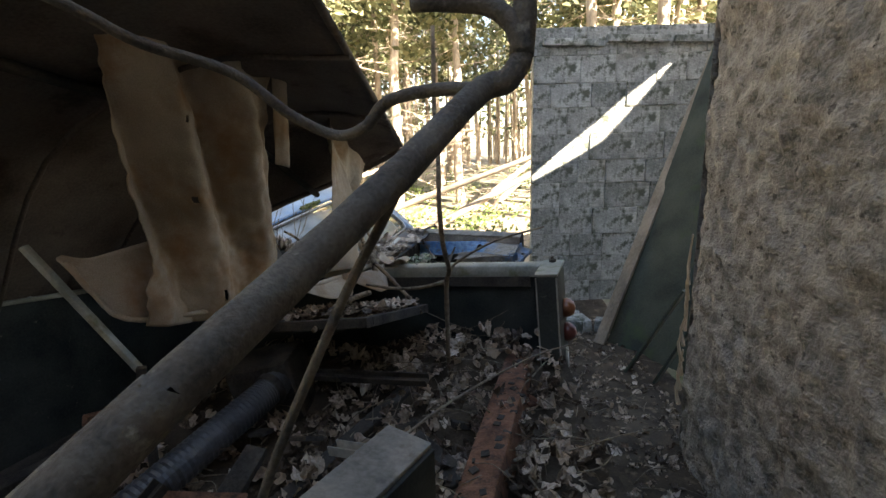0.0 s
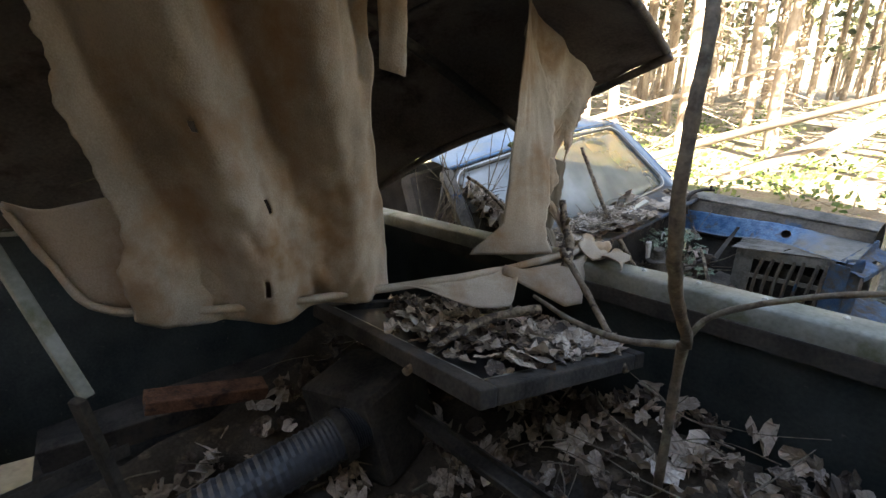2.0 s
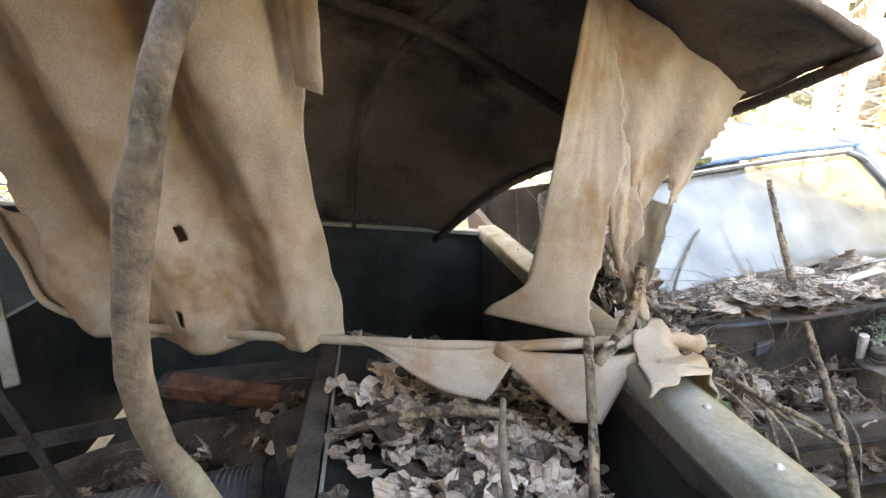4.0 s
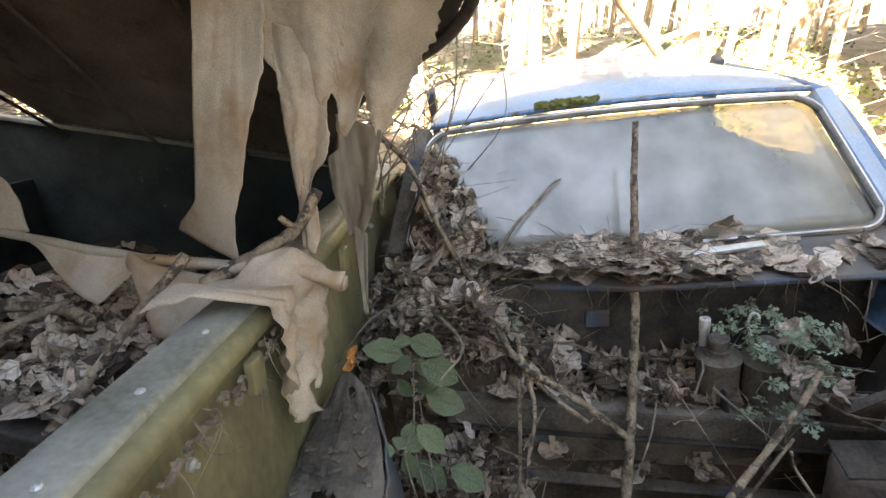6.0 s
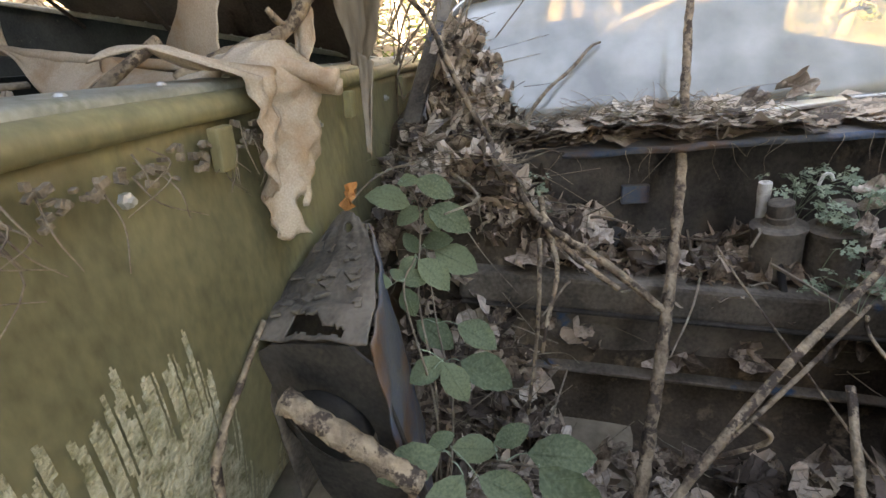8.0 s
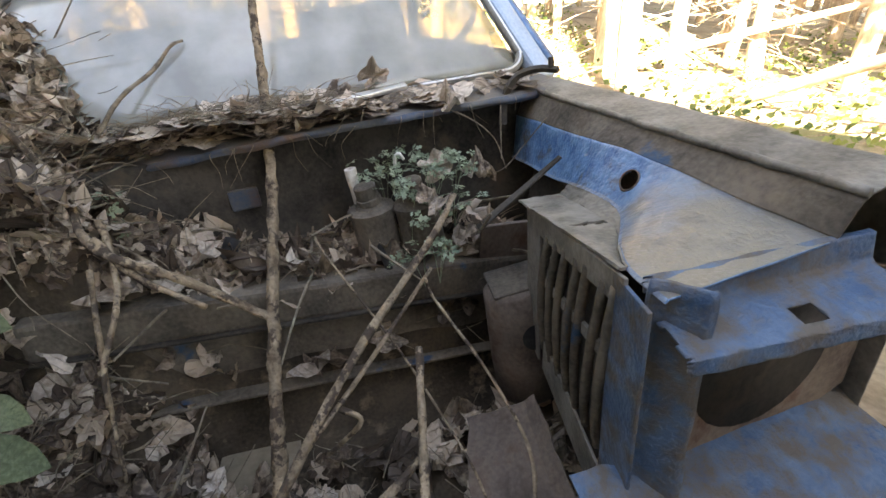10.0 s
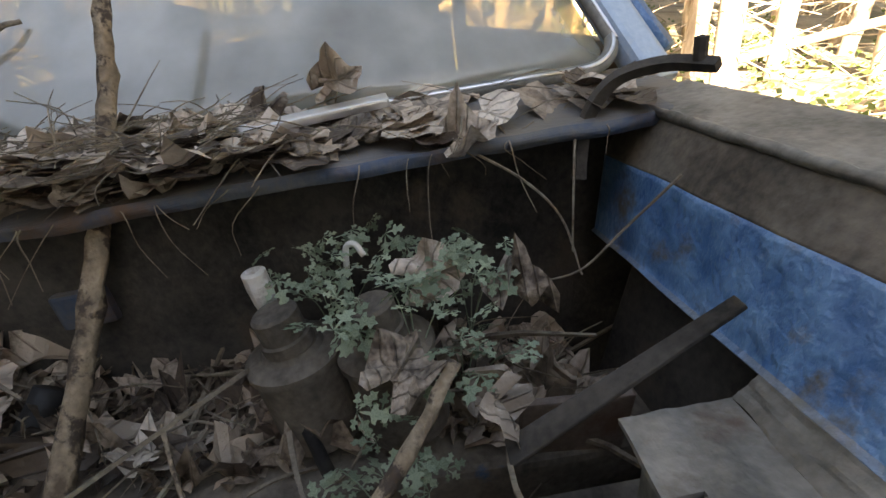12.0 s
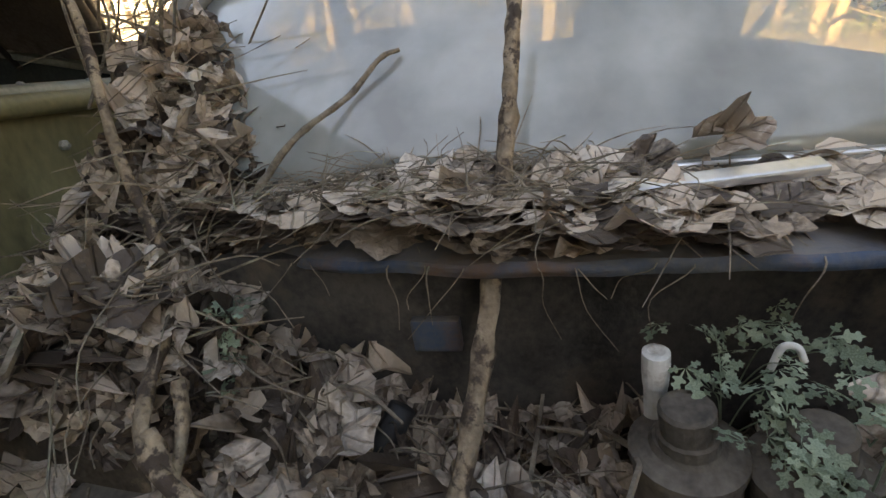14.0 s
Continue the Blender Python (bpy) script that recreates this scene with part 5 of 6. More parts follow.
        x = a * (len(prof) - 1)
        i = min(int(x), len(prof) - 2)
        f = x - i
        return Vector((u + prof[i][0] * (1 - f) + prof[i + 1][0] * f + 0.004 * N(b * 11, 2.0) * a, s, w + prof[i][1] * (1 - f) + prof[i + 1][1] * f + 0.004 * N(b * 7, a * 3)))

    part("nose_fold", surface(fold, 48, 60, 0.004, lambda a, b: not (0.58 < a < 0.64 and 0.50 < b < 0.60) and not (b < 0.05 * abs(N(a * 9, 5.0)) * 2)), M_BLUEWORN, t, "stepped scraped nose edge with a slot", True)
    part("nose_lower", surface(lambda a, b: Vector((-0.845 + 0.20 * a + 0.014 * N(b * 14, 3.0) * (1 - a), 0.17 + 0.55 * b, 0.455 - 0.055 * a - 0.05 * S((a - 0.75) / 0.25) + 0.010 * N(a * 3, b * 6, 4) + 0.02 * S((0.2 - b) / 0.2))), 14, 40, 0.006), M_BLUEWORN, t, "torn blue lower nose panel")
    # bowl in dark metal: the shade inside the cavity is in its colour
    q = lathe([(0.13, 0), (0.125, -0.01), (0.115, -0.06), (0.08, -0.11), (0.001, -0.13)], 24)
    q.transform(pose(-0.828, 0.50, 0.595, 0, 90, 0))
    part("lamp_bowl", q, M_DARKMETAL, t, "empty headlamp bowl, cavity shade put into its dark colour", True)
    q = plate([(-0.21, -0.15), (0.21, -0.15), (0.21, 0.145), (-0.21, 0.145)], 0.006, ((0, 0), 0.125))
    q.transform(Matrix.Translation((-0.835, 0.50, 0.595)) @ Matrix(((0, 0, 1, 0), (1, 0, 0, 0), (0, 1, 0, 0), (0, 0, 0, 1))))
    part("lamp_surround", q, M_BROWN, t, "rusty headlamp surround")
    part("inner_wing_lower", boxed((-1.30, 0.50, 0.34), (0.85, 0.02, 0.62), pose(0, 0, 0, -14, 0, 0), 0.005), M_DARKMETAL, t, "dirty inner wing")
    q = surface(lambda a, b: Vector((-0.26 + 0.52 * a, (b - 0.5) * (0.17 + 0.09 * a) + 0.008 * N(a * 9, b * 2), 0.010 * N(a * 5, b * 4, 7) + 0.018 * S((b - 0.82) / 0.18))), 24, 12, 0.004)
    q.transform(pose(-0.93, 0.13, 0.25, 14, 6, -14))
    part("floor_panel", q, M_BROWN, t, "dusty brown sloping floor panel")
    q = lathe([(0.095, 0.0), (0.092, 0.12), (0.084, 0.24), (0.078, 0.33), (0.060, 0.34), (0.001, 0.34)], 22)
    q.transform(pose(-1.37, 0.36, 0.13, 6, -3, 0))
    tw = part("suspension_tower", q, M_BROWN, t, "dusty brown suspension tower", True)
    part("tower_flange", boxed((-1.40, 0.35, 0.474), (0.13, 0.165, 0.010), pose(0, 0, 0, 8, 0, -9), 0.004), M_GRIME, tw, "turned flange on the tower")
    # no opening is cut; a black disc paints the hole's darkness
    part("tower_hole_disc", lathe([(0.001, 0), (0.035, 0), (0.038, 0.004), (0.001, 0.005)], 16), M_BLACK, tw, "black disc standing for the shade in a round hole").matrix_basis = pose(-1.290, 0.345, 0.36, 0, 84, -9)
    part("rusty_plate", boxed((-1.53, 0.37, 0.50), (0.012, 0.15, 0.16), pose(0, 0, 0, -4, 8, -6), 0.004), M_BROWN, t, "rusty brown plate beside the bay")
    # near wing stump beside the utility vehicle
    def wing_top(a, b):
        f, r = Vector((-1.008, -1.122, 0.748)).lerp(Vector((-0.960, -0.865, 0.786)), a), Vector((-1.36, -1.04, 0.865)).lerp(Vector((-1.27, -0.955, 0.870)), a)
        p = f.lerp(r, b)
        return p + Vector((0, 0.03 * math.sin(b * 3.1) * (a - 0.3), 0.010 * math.sin(a * 3.1) + 0.008 * N(a * 5, b * 6) - 0.010 * math.exp(-((b - 0.3) / 0.05) ** 2)))

    part("near_wing", surface(wing_top, 60, 70, 0.004, lambda a, b: not (0.30 < a < 0.80 and 0.035 + 0.02 * N(a * 14, 1.0) < b < 0.10 + 0.07 * S((0.62 - a) / 0.1) + 0.04 * N(a * 22, 4.0)) and not ((a - 0.5) ** 2 / 0.012 + (b - 0.86) ** 2 / 0.0015 < 1)), M_GRIME, t, "crumpled grimy blue near wing", True)
    part("wing_lug", boxed((-1.10, -0.985, 0.800), (0.020, 0.060, 0.010), pose(0, 0, 0, 6, -6, 14), 0.003), M_GRIME, t, "rusty folded lug")
    part("wing_lug", boxed((-1.145, -0.985, 0.812), (0.035, 0.055, 0.008), pose(0, 0, 0, -4, -12, 14), 0.003), M_GRIME, t)
    fr = plate([(-0.135, -0.50), (0.135, -0.50), (0.131, 0.0), (-0.131, 0.0)], 0.006, ((-0.025, -0.205), 0.100))
    fr.transform(Matrix.Translation((-0.984, -0.993, 0.764)) @ pose(0, 0, 0, 0, 0, 80) @ Matrix(((1, 0, 0, 0), (0, 0, 1, 0), (0, 1, 0, 0), (0, 0, 0, 1))) @ pose(0, 0, 0, 0, 0, 8.5))
    part("near_wing_front", fr, M_DARKMETAL, t, "wing front with an empty lamp hole")

    def inner_side(a, b):
        p = wing_top(1.0, a)
        return Vector((p.x + 0.05 * b * (1 - a), p.y + 0.006 + 0.035 * b, p.z * (1 - b) + 0.30 * b)) + Vector((0, 0.008 * N(a * 6, b * 6), 0))

    # added skin that narrows the gap and shades the utility vehicle's panel
    def outer_side(a, b):
        p = wing_top(0.0, a)
        return Vector((p.x - 0.02 * b, p.y - 0.004 - 0.03 * b, p.z * (1 - b) + 0.25 * b)) + Vector((0, 0.006 * N(a * 6, b * 6, 3.0), 0))

    part("near_wing_shade_skin", surface(outer_side, 30, 20, 0.004), M_GRIME, t, "grimy outer skin added to the near wing to shade the gap", True)
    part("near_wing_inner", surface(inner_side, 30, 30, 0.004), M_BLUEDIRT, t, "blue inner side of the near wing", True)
    q = lathe([(0.102, 0), (0.10, -0.03), (0.08, -0.10), (0.001, -0.13)], 20)
    q.transform(Matrix.Translation((-0.990, -1.012, 0.558)) @ pose(0, 0, 0, 0, 90, -10))
    part("lamp_bowl", q, M_BLACK, t, "dark empty lamp bowl", True)
    rf = bmesh.new()
    for k in range(22):
        box(rf, wing_top(rng.uniform(0.1, 0.9), rng.uniform(0.15, 0.75)) + Vector((0, 0, 0.004)), (rng.uniform(0.01, 0.035), rng.uniform(0.01, 0.03), 0.006), pose(0, 0, 0, rng.uniform(-14, 14), rng.uniform(-14, 14), rng.uniform(0, 90)), 0.0015)
    tagged(part("rust_crust", rf, M_GRIME, t), kind="stuff")
    # hinge arm, loose blade, strip of trim
    part("bonnet_hinge", stem([(-1.70, 0.455, 0.80), (-1.715, 0.47, 0.87), (-1.70, 0.50, 0.925), (-1.66, 0.545, 0.945), (-1.60, 0.575, 0.945)], 0.012, 0.009, 4, 8, 0.1), M_DARKMETAL, t, "bare bonnet hinge arm")
    q = lathe([(0.008, 0), (0.008, 0.025), (0.001, 0.027)], 8)
    q.transform(pose(-1.62, 0.565, 0.95))
    part("hinge_pin", q, M_DARKMETAL, t)
    bl = boxed((0, 0, 0), (0.26, 0.034, 0.005), None, 0.002)
    for v in bl.verts:
        v.co.z += 0.25 * v.co.x * v.co.x
        v.co.y *= 1 - 0.5 * S((v.co.x - 0.02) / 0.12)
    d = Vector((0.115, 4.391, 0.826)) - Vector((0.03, 4.22, 0.66))
    bl.transform(CM.inverted() @ Matrix.Translation(Vector((0.115, 4.391, 0.826)) - d * 0.5) @ d.to_track_quat("X", "Z").to_matrix().to_4x4())
    part("hinge_blade", bl, M_DARKMETAL, t, "flat steel hinge blade")
    tr = boxed((-1.825, 0.10, 0.922), (0.030, 0.23, 0.014), pose(0, 0, 0, 3, 10, 4), 0.004)
    part("trim_strip", tr, M_CHROME, t, "loose bright trim strip")
    for u, s, w, r, h in ((-1.625, 0.035, 0.53, 0.060, 0.15), (-1.60, 0.155, 0.53, 0.060, 0.15)):
        q = lathe([(r, 0), (r, h * 0.82), (r + 0.005, h * 0.83), (r + 0.005, h * 0.90), (r * 0.95, h * 0.93), (r * 0.7, h * 0.95), (r * 0.62, h), (0.001, h)], 24)
        q.transform(pose(u, s, w, 4, 0, 0))
        cyl = part("reservoir", q, M_GRIME, t, "grimy fluid reservoir")
        cp = lathe([(0.034, 0), (0.034, 0.016), (0.030, 0.018), (0.030, 0.05), (0.026, 0.054), (0.001, 0.055)], 18)
        cp.transform(pose(u + 0.005, s - 0.01, w + h, 8, 0, 0))
        part("cap", cp, M_GRIME, cyl, "grimy ribbed cap")
    q = lathe([(0.013, -0.05), (0.014, 0.0), (0.015, 0.004), (0.0165, 0.03), (0.016, 0.052), (0.010, 0.054), (0.001, 0.050)], 16)
    q.transform(pose(-1.672, -0.002, 0.715, 3, 2, 0))
    part("white_cap", q, M_WHITE, t, "cracked white plastic cap")
    for pts, r in (((( -1.58, 0.02, 0.60), (-1.55, 0.05, 0.45), (-1.62, 0.10, 0.30)), 0.010), (((-1.72, -0.35, 0.62), (-1.6, -0.45, 0.45), (-1.62, -0.46, 0.15)), 0.022), (((-1.72, -0.62, 0.55), (-1.58, -0.66, 0.40), (-1.6, -0.64, 0.15)), 0.02), (((-1.662, 0.114, 0.750), (-1.660, 0.120, 0.782), (-1.655, 0.132, 0.786), (-1.652, 0.140, 0.770)), 0.004)):
        part("hose", stem(pts, r, r, 8, 8, 0.05), M_BLACK if r > 0.008 else M_WHITE, t, "perished hose", True)
    return t


build_car()

# ---- sticks and branches ----
def branch(name, label, lines, mat, category="branch", group="", steps=6, sides=9, knots=0.3, rough=0.35):
    """A branch: its main stem first, then side stems, each of points and two radii."""
    t = empty(name, Matrix(), label, category, group)
    for k, (pts, r0, r1) in enumerate(lines):
        part("stem" if k == 0 else "side_stem", stem(pts, r0, r1, sides, steps, rough, knots), mat, t, smooth=True)
    return t


branch("overhanging_branch", "smooth grey-brown branch leaning across the open bed", [
    ([(-1.35, -1.45, 0.02), (-0.75, -0.42, 0.94), (-0.206, 0.393, 1.471), (-0.151, 0.473, 1.523), (-0.077, 0.58, 1.591), (0.035, 0.744, 1.698), (0.165, 0.941, 1.832), (0.215, 0.952, 1.852), (0.243, 0.965, 1.895), (0.232, 0.975, 1.945), (0.19, 0.997, 1.985), (0.12, 1.017, 1.998), (0.051, 1.042, 2.005)], 0.031, 0.015),
    ([(0.18, 0.95, 1.84), (0.084, 1.023, 1.848), (-0.005, 1.038, 1.831), (-0.056, 1.064, 1.786), (-0.124, 1.102, 1.772), (-0.207, 1.076, 1.813), (-0.30, 1.032, 1.891), (-0.411, 0.933, 1.93), (-0.48, 0.849, 1.976), (-0.7, 0.6, 2.1)], 0.013, 0.009),
    ([(0.243, 0.965, 1.895), (0.25, 0.98, 1.99), (0.23, 1.0, 2.2), (0.25, 1.05, 2.5)], 0.022, 0.016),
    ([(0.071, 0.80, 1.74), (0.03, 0.73, 1.66), (-0.044, 0.687, 1.521), (-0.163, 0.662, 1.258), (-0.26, 0.65, 0.95)], 0.007, 0.007),
], M_BRANCH, steps=8, sides=14, knots=0.05, rough=0.06)
branch("upright_twig", "thin crooked dark twig standing in the open bed", [
    ([(0.075, 2.26, 0.70), (0.075, 2.22, 1.10), (0.09, 2.07, 1.22), (0.07, 1.94, 1.37), (0.062, 1.88, 1.52), (0.062, 1.92, 1.70), (0.05, 2.0, 1.85), (0.05, 2.05, 2.2)], 0.011, 0.008),
    ([(0.075, 2.229, 1.126), (-0.055, 2.25, 1.089), (-0.199, 2.321, 1.068), (-0.34, 2.42, 1.06)], 0.009, 0.006),
    ([(0.075, 2.229, 1.126), (0.116, 2.216, 1.211), (0.23, 2.19, 1.288), (0.338, 2.14, 1.346), (0.5, 2.08, 1.40)], 0.007, 0.004),
], M_TWIG)
branch("bare_stick", "straight flaking pale stick standing in the engine bay", [
    ([(0.06, 3.62, 0.06), (-0.05, 3.68, 0.27), (-0.173, 3.748, 0.481), (-0.36, 3.85, 0.71), (-0.528, 3.925, 0.929), (-0.64, 3.965, 1.12), (-0.733, 4.005, 1.282)], 0.017, 0.010),
    ([(-0.47, 3.885, 0.85), (-0.482, 3.86, 0.88), (-0.493, 3.852, 0.905)], 0.010, 0.008),
    ([(-0.173, 3.748, 0.481), (-0.25, 3.60, 0.60), (-0.351, 3.456, 0.689), (-0.591, 3.431, 0.759), (-0.76, 3.34, 0.93), (-0.942, 3.262, 1.133), (-1.02, 3.18, 1.22)], 0.010, 0.008),
], M_STICK, "stick", steps=10, knots=0.35, rough=0.45)
branch("forked_stick", "slender forked dead stick leaning in the engine bay", [
    ([(0.22, 3.50, 0.20), (0.17, 3.62, 0.33), (0.09, 3.83, 0.50), (-0.001, 4.094, 0.658), (-0.05, 4.2, 0.73)], 0.010, 0.008),
    ([(0.15, 3.68, 0.38), (0.10, 3.86, 0.48), (0.03, 4.07, 0.60)], 0.006, 0.004),
    ([(0.12, 3.76, 0.42), (0.15, 3.80, 0.38), (0.10, 3.74, 0.28)], 0.006, 0.005),
], M_STICK, "stick")
branch("thin_twig", "short curved twig in front of the windscreen", [([(-0.76, 3.54, 0.84), (-0.80, 3.62, 0.925), (-0.845, 3.72, 0.985), (-0.860, 3.78, 1.045), (-0.872, 3.82, 1.06)], 0.0065, 0.0042)], M_TWIG, "twig")
branch("broken_stick", "thick broken stick with flaking bark in the lamp hole", [([(0.09, 2.855, 0.607), (0.10, 2.875, 0.60), (0.14, 2.95, 0.56), (0.18, 3.03, 0.51), (0.20, 3.07, 0.49)], 0.021, 0.020)], M_STICK, "stick", steps=8, sides=12)
branch("thin_stick", "thin pale stick between side panel and wing", [([(-0.07, 2.81, 0.66), (0.03, 2.785, 0.62), (0.126, 2.76, 0.575), (0.165, 2.75, 0.49), (0.17, 2.76, 0.1)], 0.005, 0.009)], M_STICK, "stick")
branch("dry_stick", "dry stick standing against the rail in the bed", [([(-0.35, 2.66, 1.13), (-0.25, 2.58, 1.06), (-0.15, 2.50, 0.98), (-0.06, 2.42, 0.90)], 0.011, 0.009)], M_STICK, "stick")
branch("lichen_stick", "stick crusted with yellow lichen on the rail", [([(-0.46, 2.95, 1.22), (-0.42, 2.89, 1.14), (-0.36, 2.78, 1.10), (-0.34, 2.68, 1.06)], 0.013, 0.016), ([(-0.42, 2.89, 1.14), (-0.40, 2.86, 1.18)], 0.008, 0.006)], M_STICK, "stick")
branch("lying_stick", "mottled stick lying on the framed panel", [([(-0.33, 2.45, 1.01), (-0.42, 2.36, 1.00), (-0.47, 2.22, 1.0), (-0.50, 2.0, 0.98)], 0.014, 0.011)], M_STICK, "stick")
branch("long_twig", "long pale bare twig lying across the bed", [([(-0.10, 1.40, 0.80), (-0.054, 1.488, 0.812), (0.079, 1.698, 0.80), (0.305, 1.947, 0.80), (0.499, 2.066, 0.83), (0.66, 2.10, 0.86)], 0.006, 0.003)], M_TWIG, "twig")
branch("left_branch", "grey branch lying low beside the bed", [([(-1.9, 0.9, 0.75), (-1.3, 1.05, 0.92), (-1.0, 1.0, 0.98), (-0.75, 0.95, 0.85), (-0.62, 0.92, 0.6)], 0.013, 0.008)], M_TWIG)
branch("vine_stem", "knotted ivy-like stem in the leaf heap", [([(-0.30, 3.44, 0.66), (-0.22, 3.42, 0.55), (-0.16, 3.40, 0.42), (-0.12, 3.38, 0.25)], 0.006, 0.004), ([(-0.36, 3.46, 0.70), (-0.28, 3.52, 0.62), (-0.2, 3.62, 0.55)], 0.010, 0.006)], M_STICK)

branch("broken_twig", "short broken upright stick in the bay", [([(0.139, 3.955, 0.49), (0.282, 3.863, 0.403), (0.406, 3.781, 0.33), (0.50, 3.72, 0.20)], 0.008, 0.010), ([(0.30, 3.85, 0.38), (0.288, 3.66, 0.28)], 0.006, 0.005), ([(0.291, 3.848, 0.37), (0.337, 3.553, 0.24)], 0.007, 0.006), ([(0.351, 3.78, 0.36), (0.44, 3.79, 0.37), (0.5, 3.88, 0.42)], 0.006, 0.006)], M_STICK, "stick")
branch("pale_stem", "thin straight pale dry stem", [([(-0.25, 3.905, 0.62), (-0.167, 3.912, 0.574), (0.086, 3.943, 0.447), (0.34, 3.925, 0.367), (0.42, 3.92, 0.30)], 0.0028, 0.0024)], M_STICK, "twig", rough=0.1)
branch("curved_vine", "thin knobbly vine hanging in the bay", [([(0.06, 4.03, 0.60), (0.087, 4.038, 0.553), (0.289, 4.034, 0.465), (0.457, 3.979, 0.418), (0.54, 3.854, 0.381), (0.52, 3.722, 0.328), (0.48, 3.6, 0.25)], 0.0035, 0.003)], M_STICK, "twig", knots=0.6)
branch("hanging_root", "knotted stem hanging from the leaf heap", [([(-0.42, 3.48, 0.72), (-0.371, 3.484, 0.661), (-0.238, 3.468, 0.605), (-0.146, 3.416, 0.525), (-0.12, 3.40, 0.45)], 0.008, 0.004)], M_STICK, "twig", knots=0.5)


def build_bush():
    rng = random.Random(21)
    t = empty("bare_bush", Matrix(), "bare thin twigs of a bush growing between the vehicles", "bush")
    for k in range(15):
        o = Vector((rng.uniform(-1.25, -0.95), rng.uniform(3.15, 3.42), rng.uniform(0.75, 1.0)))
        d = Vector((rng.uniform(-0.5, 0.25), rng.uniform(-0.1, 0.6), rng.uniform(0.5, 1.1)))
        ln = rng.uniform(0.35, 0.95)
        pts = [o, o + d * ln * 0.35 + Vector((rng.uniform(-0.05, 0.05), rng.uniform(-0.05, 0.05), 0)), o + d * ln * 0.7 + Vector((rng.uniform(-0.07, 0.07), rng.uniform(-0.07, 0.07), 0)), o + d * ln]
        part("twig", stem(pts, rng.uniform(0.003, 0.006), 0.0015, 5, 4, 0.2), M_TWIG, t)


build_bush()


# ---- leaves ----
def leaf_shape(seed, lobes, curl):
    """A dead leaf about 1 long, lobed and curled."""
    rng = random.Random(seed)
    n = 26
    bm = bmesh.new()
    c = bm.verts.new((0, 0.05, 0))
    ring, mid = [], []
    for k in range(n):
        a = 2 * math.pi * k / n
        if lobes:
            r = 0.48 * (0.80 + 0.20 * abs(math.cos(lobes * (a - math.pi / 2) / 2)) ** 1.6) * (1 + rng.uniform(-0.07, 0.07))
            if abs(a - 1.5 * math.pi) < 0.3:
                r *= 0.45
        else:
            r = 0.5 / math.sqrt((math.cos(a) / 0.62) ** 2 + math.sin(a) ** 2) * (1 + rng.uniform(-0.06, 0.06))
        x, y = r * math.cos(a), r * math.sin(a)

        def bend(x, y):
            return curl * (0.30 * N(x * 4.5 + seed, y * 4.5) + 0.8 * x * x - 0.5 * y * y * math.sin(seed) + 0.25 * math.sin(7 * x + seed) * abs(y) + 0.18 * math.sin(9 * y + 2 * seed) * abs(x)) + 0.05 * abs(x)

        ring.append(bm.verts.new((x * (1 - 0.3 * curl * abs(x)), y, bend(x, y))))
        mid.append(bm.verts.new((x * 0.5, y * 0.5 + 0.02, bend(x * 0.5, y * 0.5) + 0.010 * (-1) ** k)))
    for k in range(n):
        q = (k + 1) % n
        bm.faces.new((c, mid[k], mid[q]))
        bm.faces.new((mid[k], ring[k], ring[q], mid[q]))
    return bm


def leaf_mesh(seed, lobes, curl, mat):
    bm = leaf_shape(seed, lobes, curl)
    me = bpy.data.meshes.new("dead_leaf")
    for f in bm.faces:
        f.smooth = True
    bm.to_mesh(me)
    bm.free()
    me.materials.append(mat)
    return me


SHAPES = [(1, 5, 0.45), (2, 5, 0.9), (3, 5, 1.3), (4, 0, 1.0), (5, 5, 0.35), (6, 0, 1.7), (7, 5, 1.7), (8, 0, 0.5), (11, 3, 0.8), (12, 3, 1.5)]
DEAD = [leaf_mesh(*k, M_LEAF) for k in SHAPES]
PALE = [leaf_mesh(*k, M_LEAFPALE) for k in SHAPES]
RAW = []
for k in SHAPES:
    b = leaf_shape(*k)
    b.verts.index_update()
    RAW.append(([v.co.copy() for v in b.verts], [[v.index for v in f.verts] for f in b.faces]))
    b.free()


def leaf_pose(p, rng, size, tilt, flat=1.0):
    m = Matrix.Translation(p) @ Euler((rng.gauss(0, tilt), rng.gauss(0, tilt), rng.uniform(0, 6.283))).to_matrix().to_4x4()
    s = size * rng.uniform(0.55, 1.25)
    return m @ Matrix.Diagonal((s, s, s * flat * rng.uniform(0.7, 1.4), 1))


def leaves(name, label, spot, n_single, n_joined, size, seed, tilt=0.45, pale=0.25, base=None, kinds=range(10), flat=1.0):
    """A heap of dead leaves: single ones on top, the crowd below joined. spot(rng, k) gives a place, k: 0 below to 1 on top."""
    rng = random.Random(seed)
    t = empty(name, base if base else Matrix(), label, "leaves")
    vs, fs = [], []
    for k in range(n_joined):
        m = leaf_pose(spot(rng, rng.random() * 0.7), rng, size * rng.uniform(0.5, 0.95), tilt * 1.3, flat)
        co, fa = RAW[rng.choice(kinds)]
        o = len(vs)
        vs.extend(m @ v for v in co)
        fs.extend([i + o for i in f] for f in fa)
    if vs:
        me = bpy.data.meshes.new("leaf_litter")
        me.from_pydata(vs, [], fs)
        me.materials.append(M_DEAD)
        ob = new("leaf_litter", me)
        ob.parent = t
        tagged(ob, "crowd of small dead leaves", kind="stuff")
    for k in range(n_single):
        piece("dead_leaf", (PALE if rng.random() < pale else DEAD)[rng.choice(kinds)], t, leaf_pose(spot(rng, 0.75 + 0.25 * rng.random()), rng, size, tilt, flat))
    return t


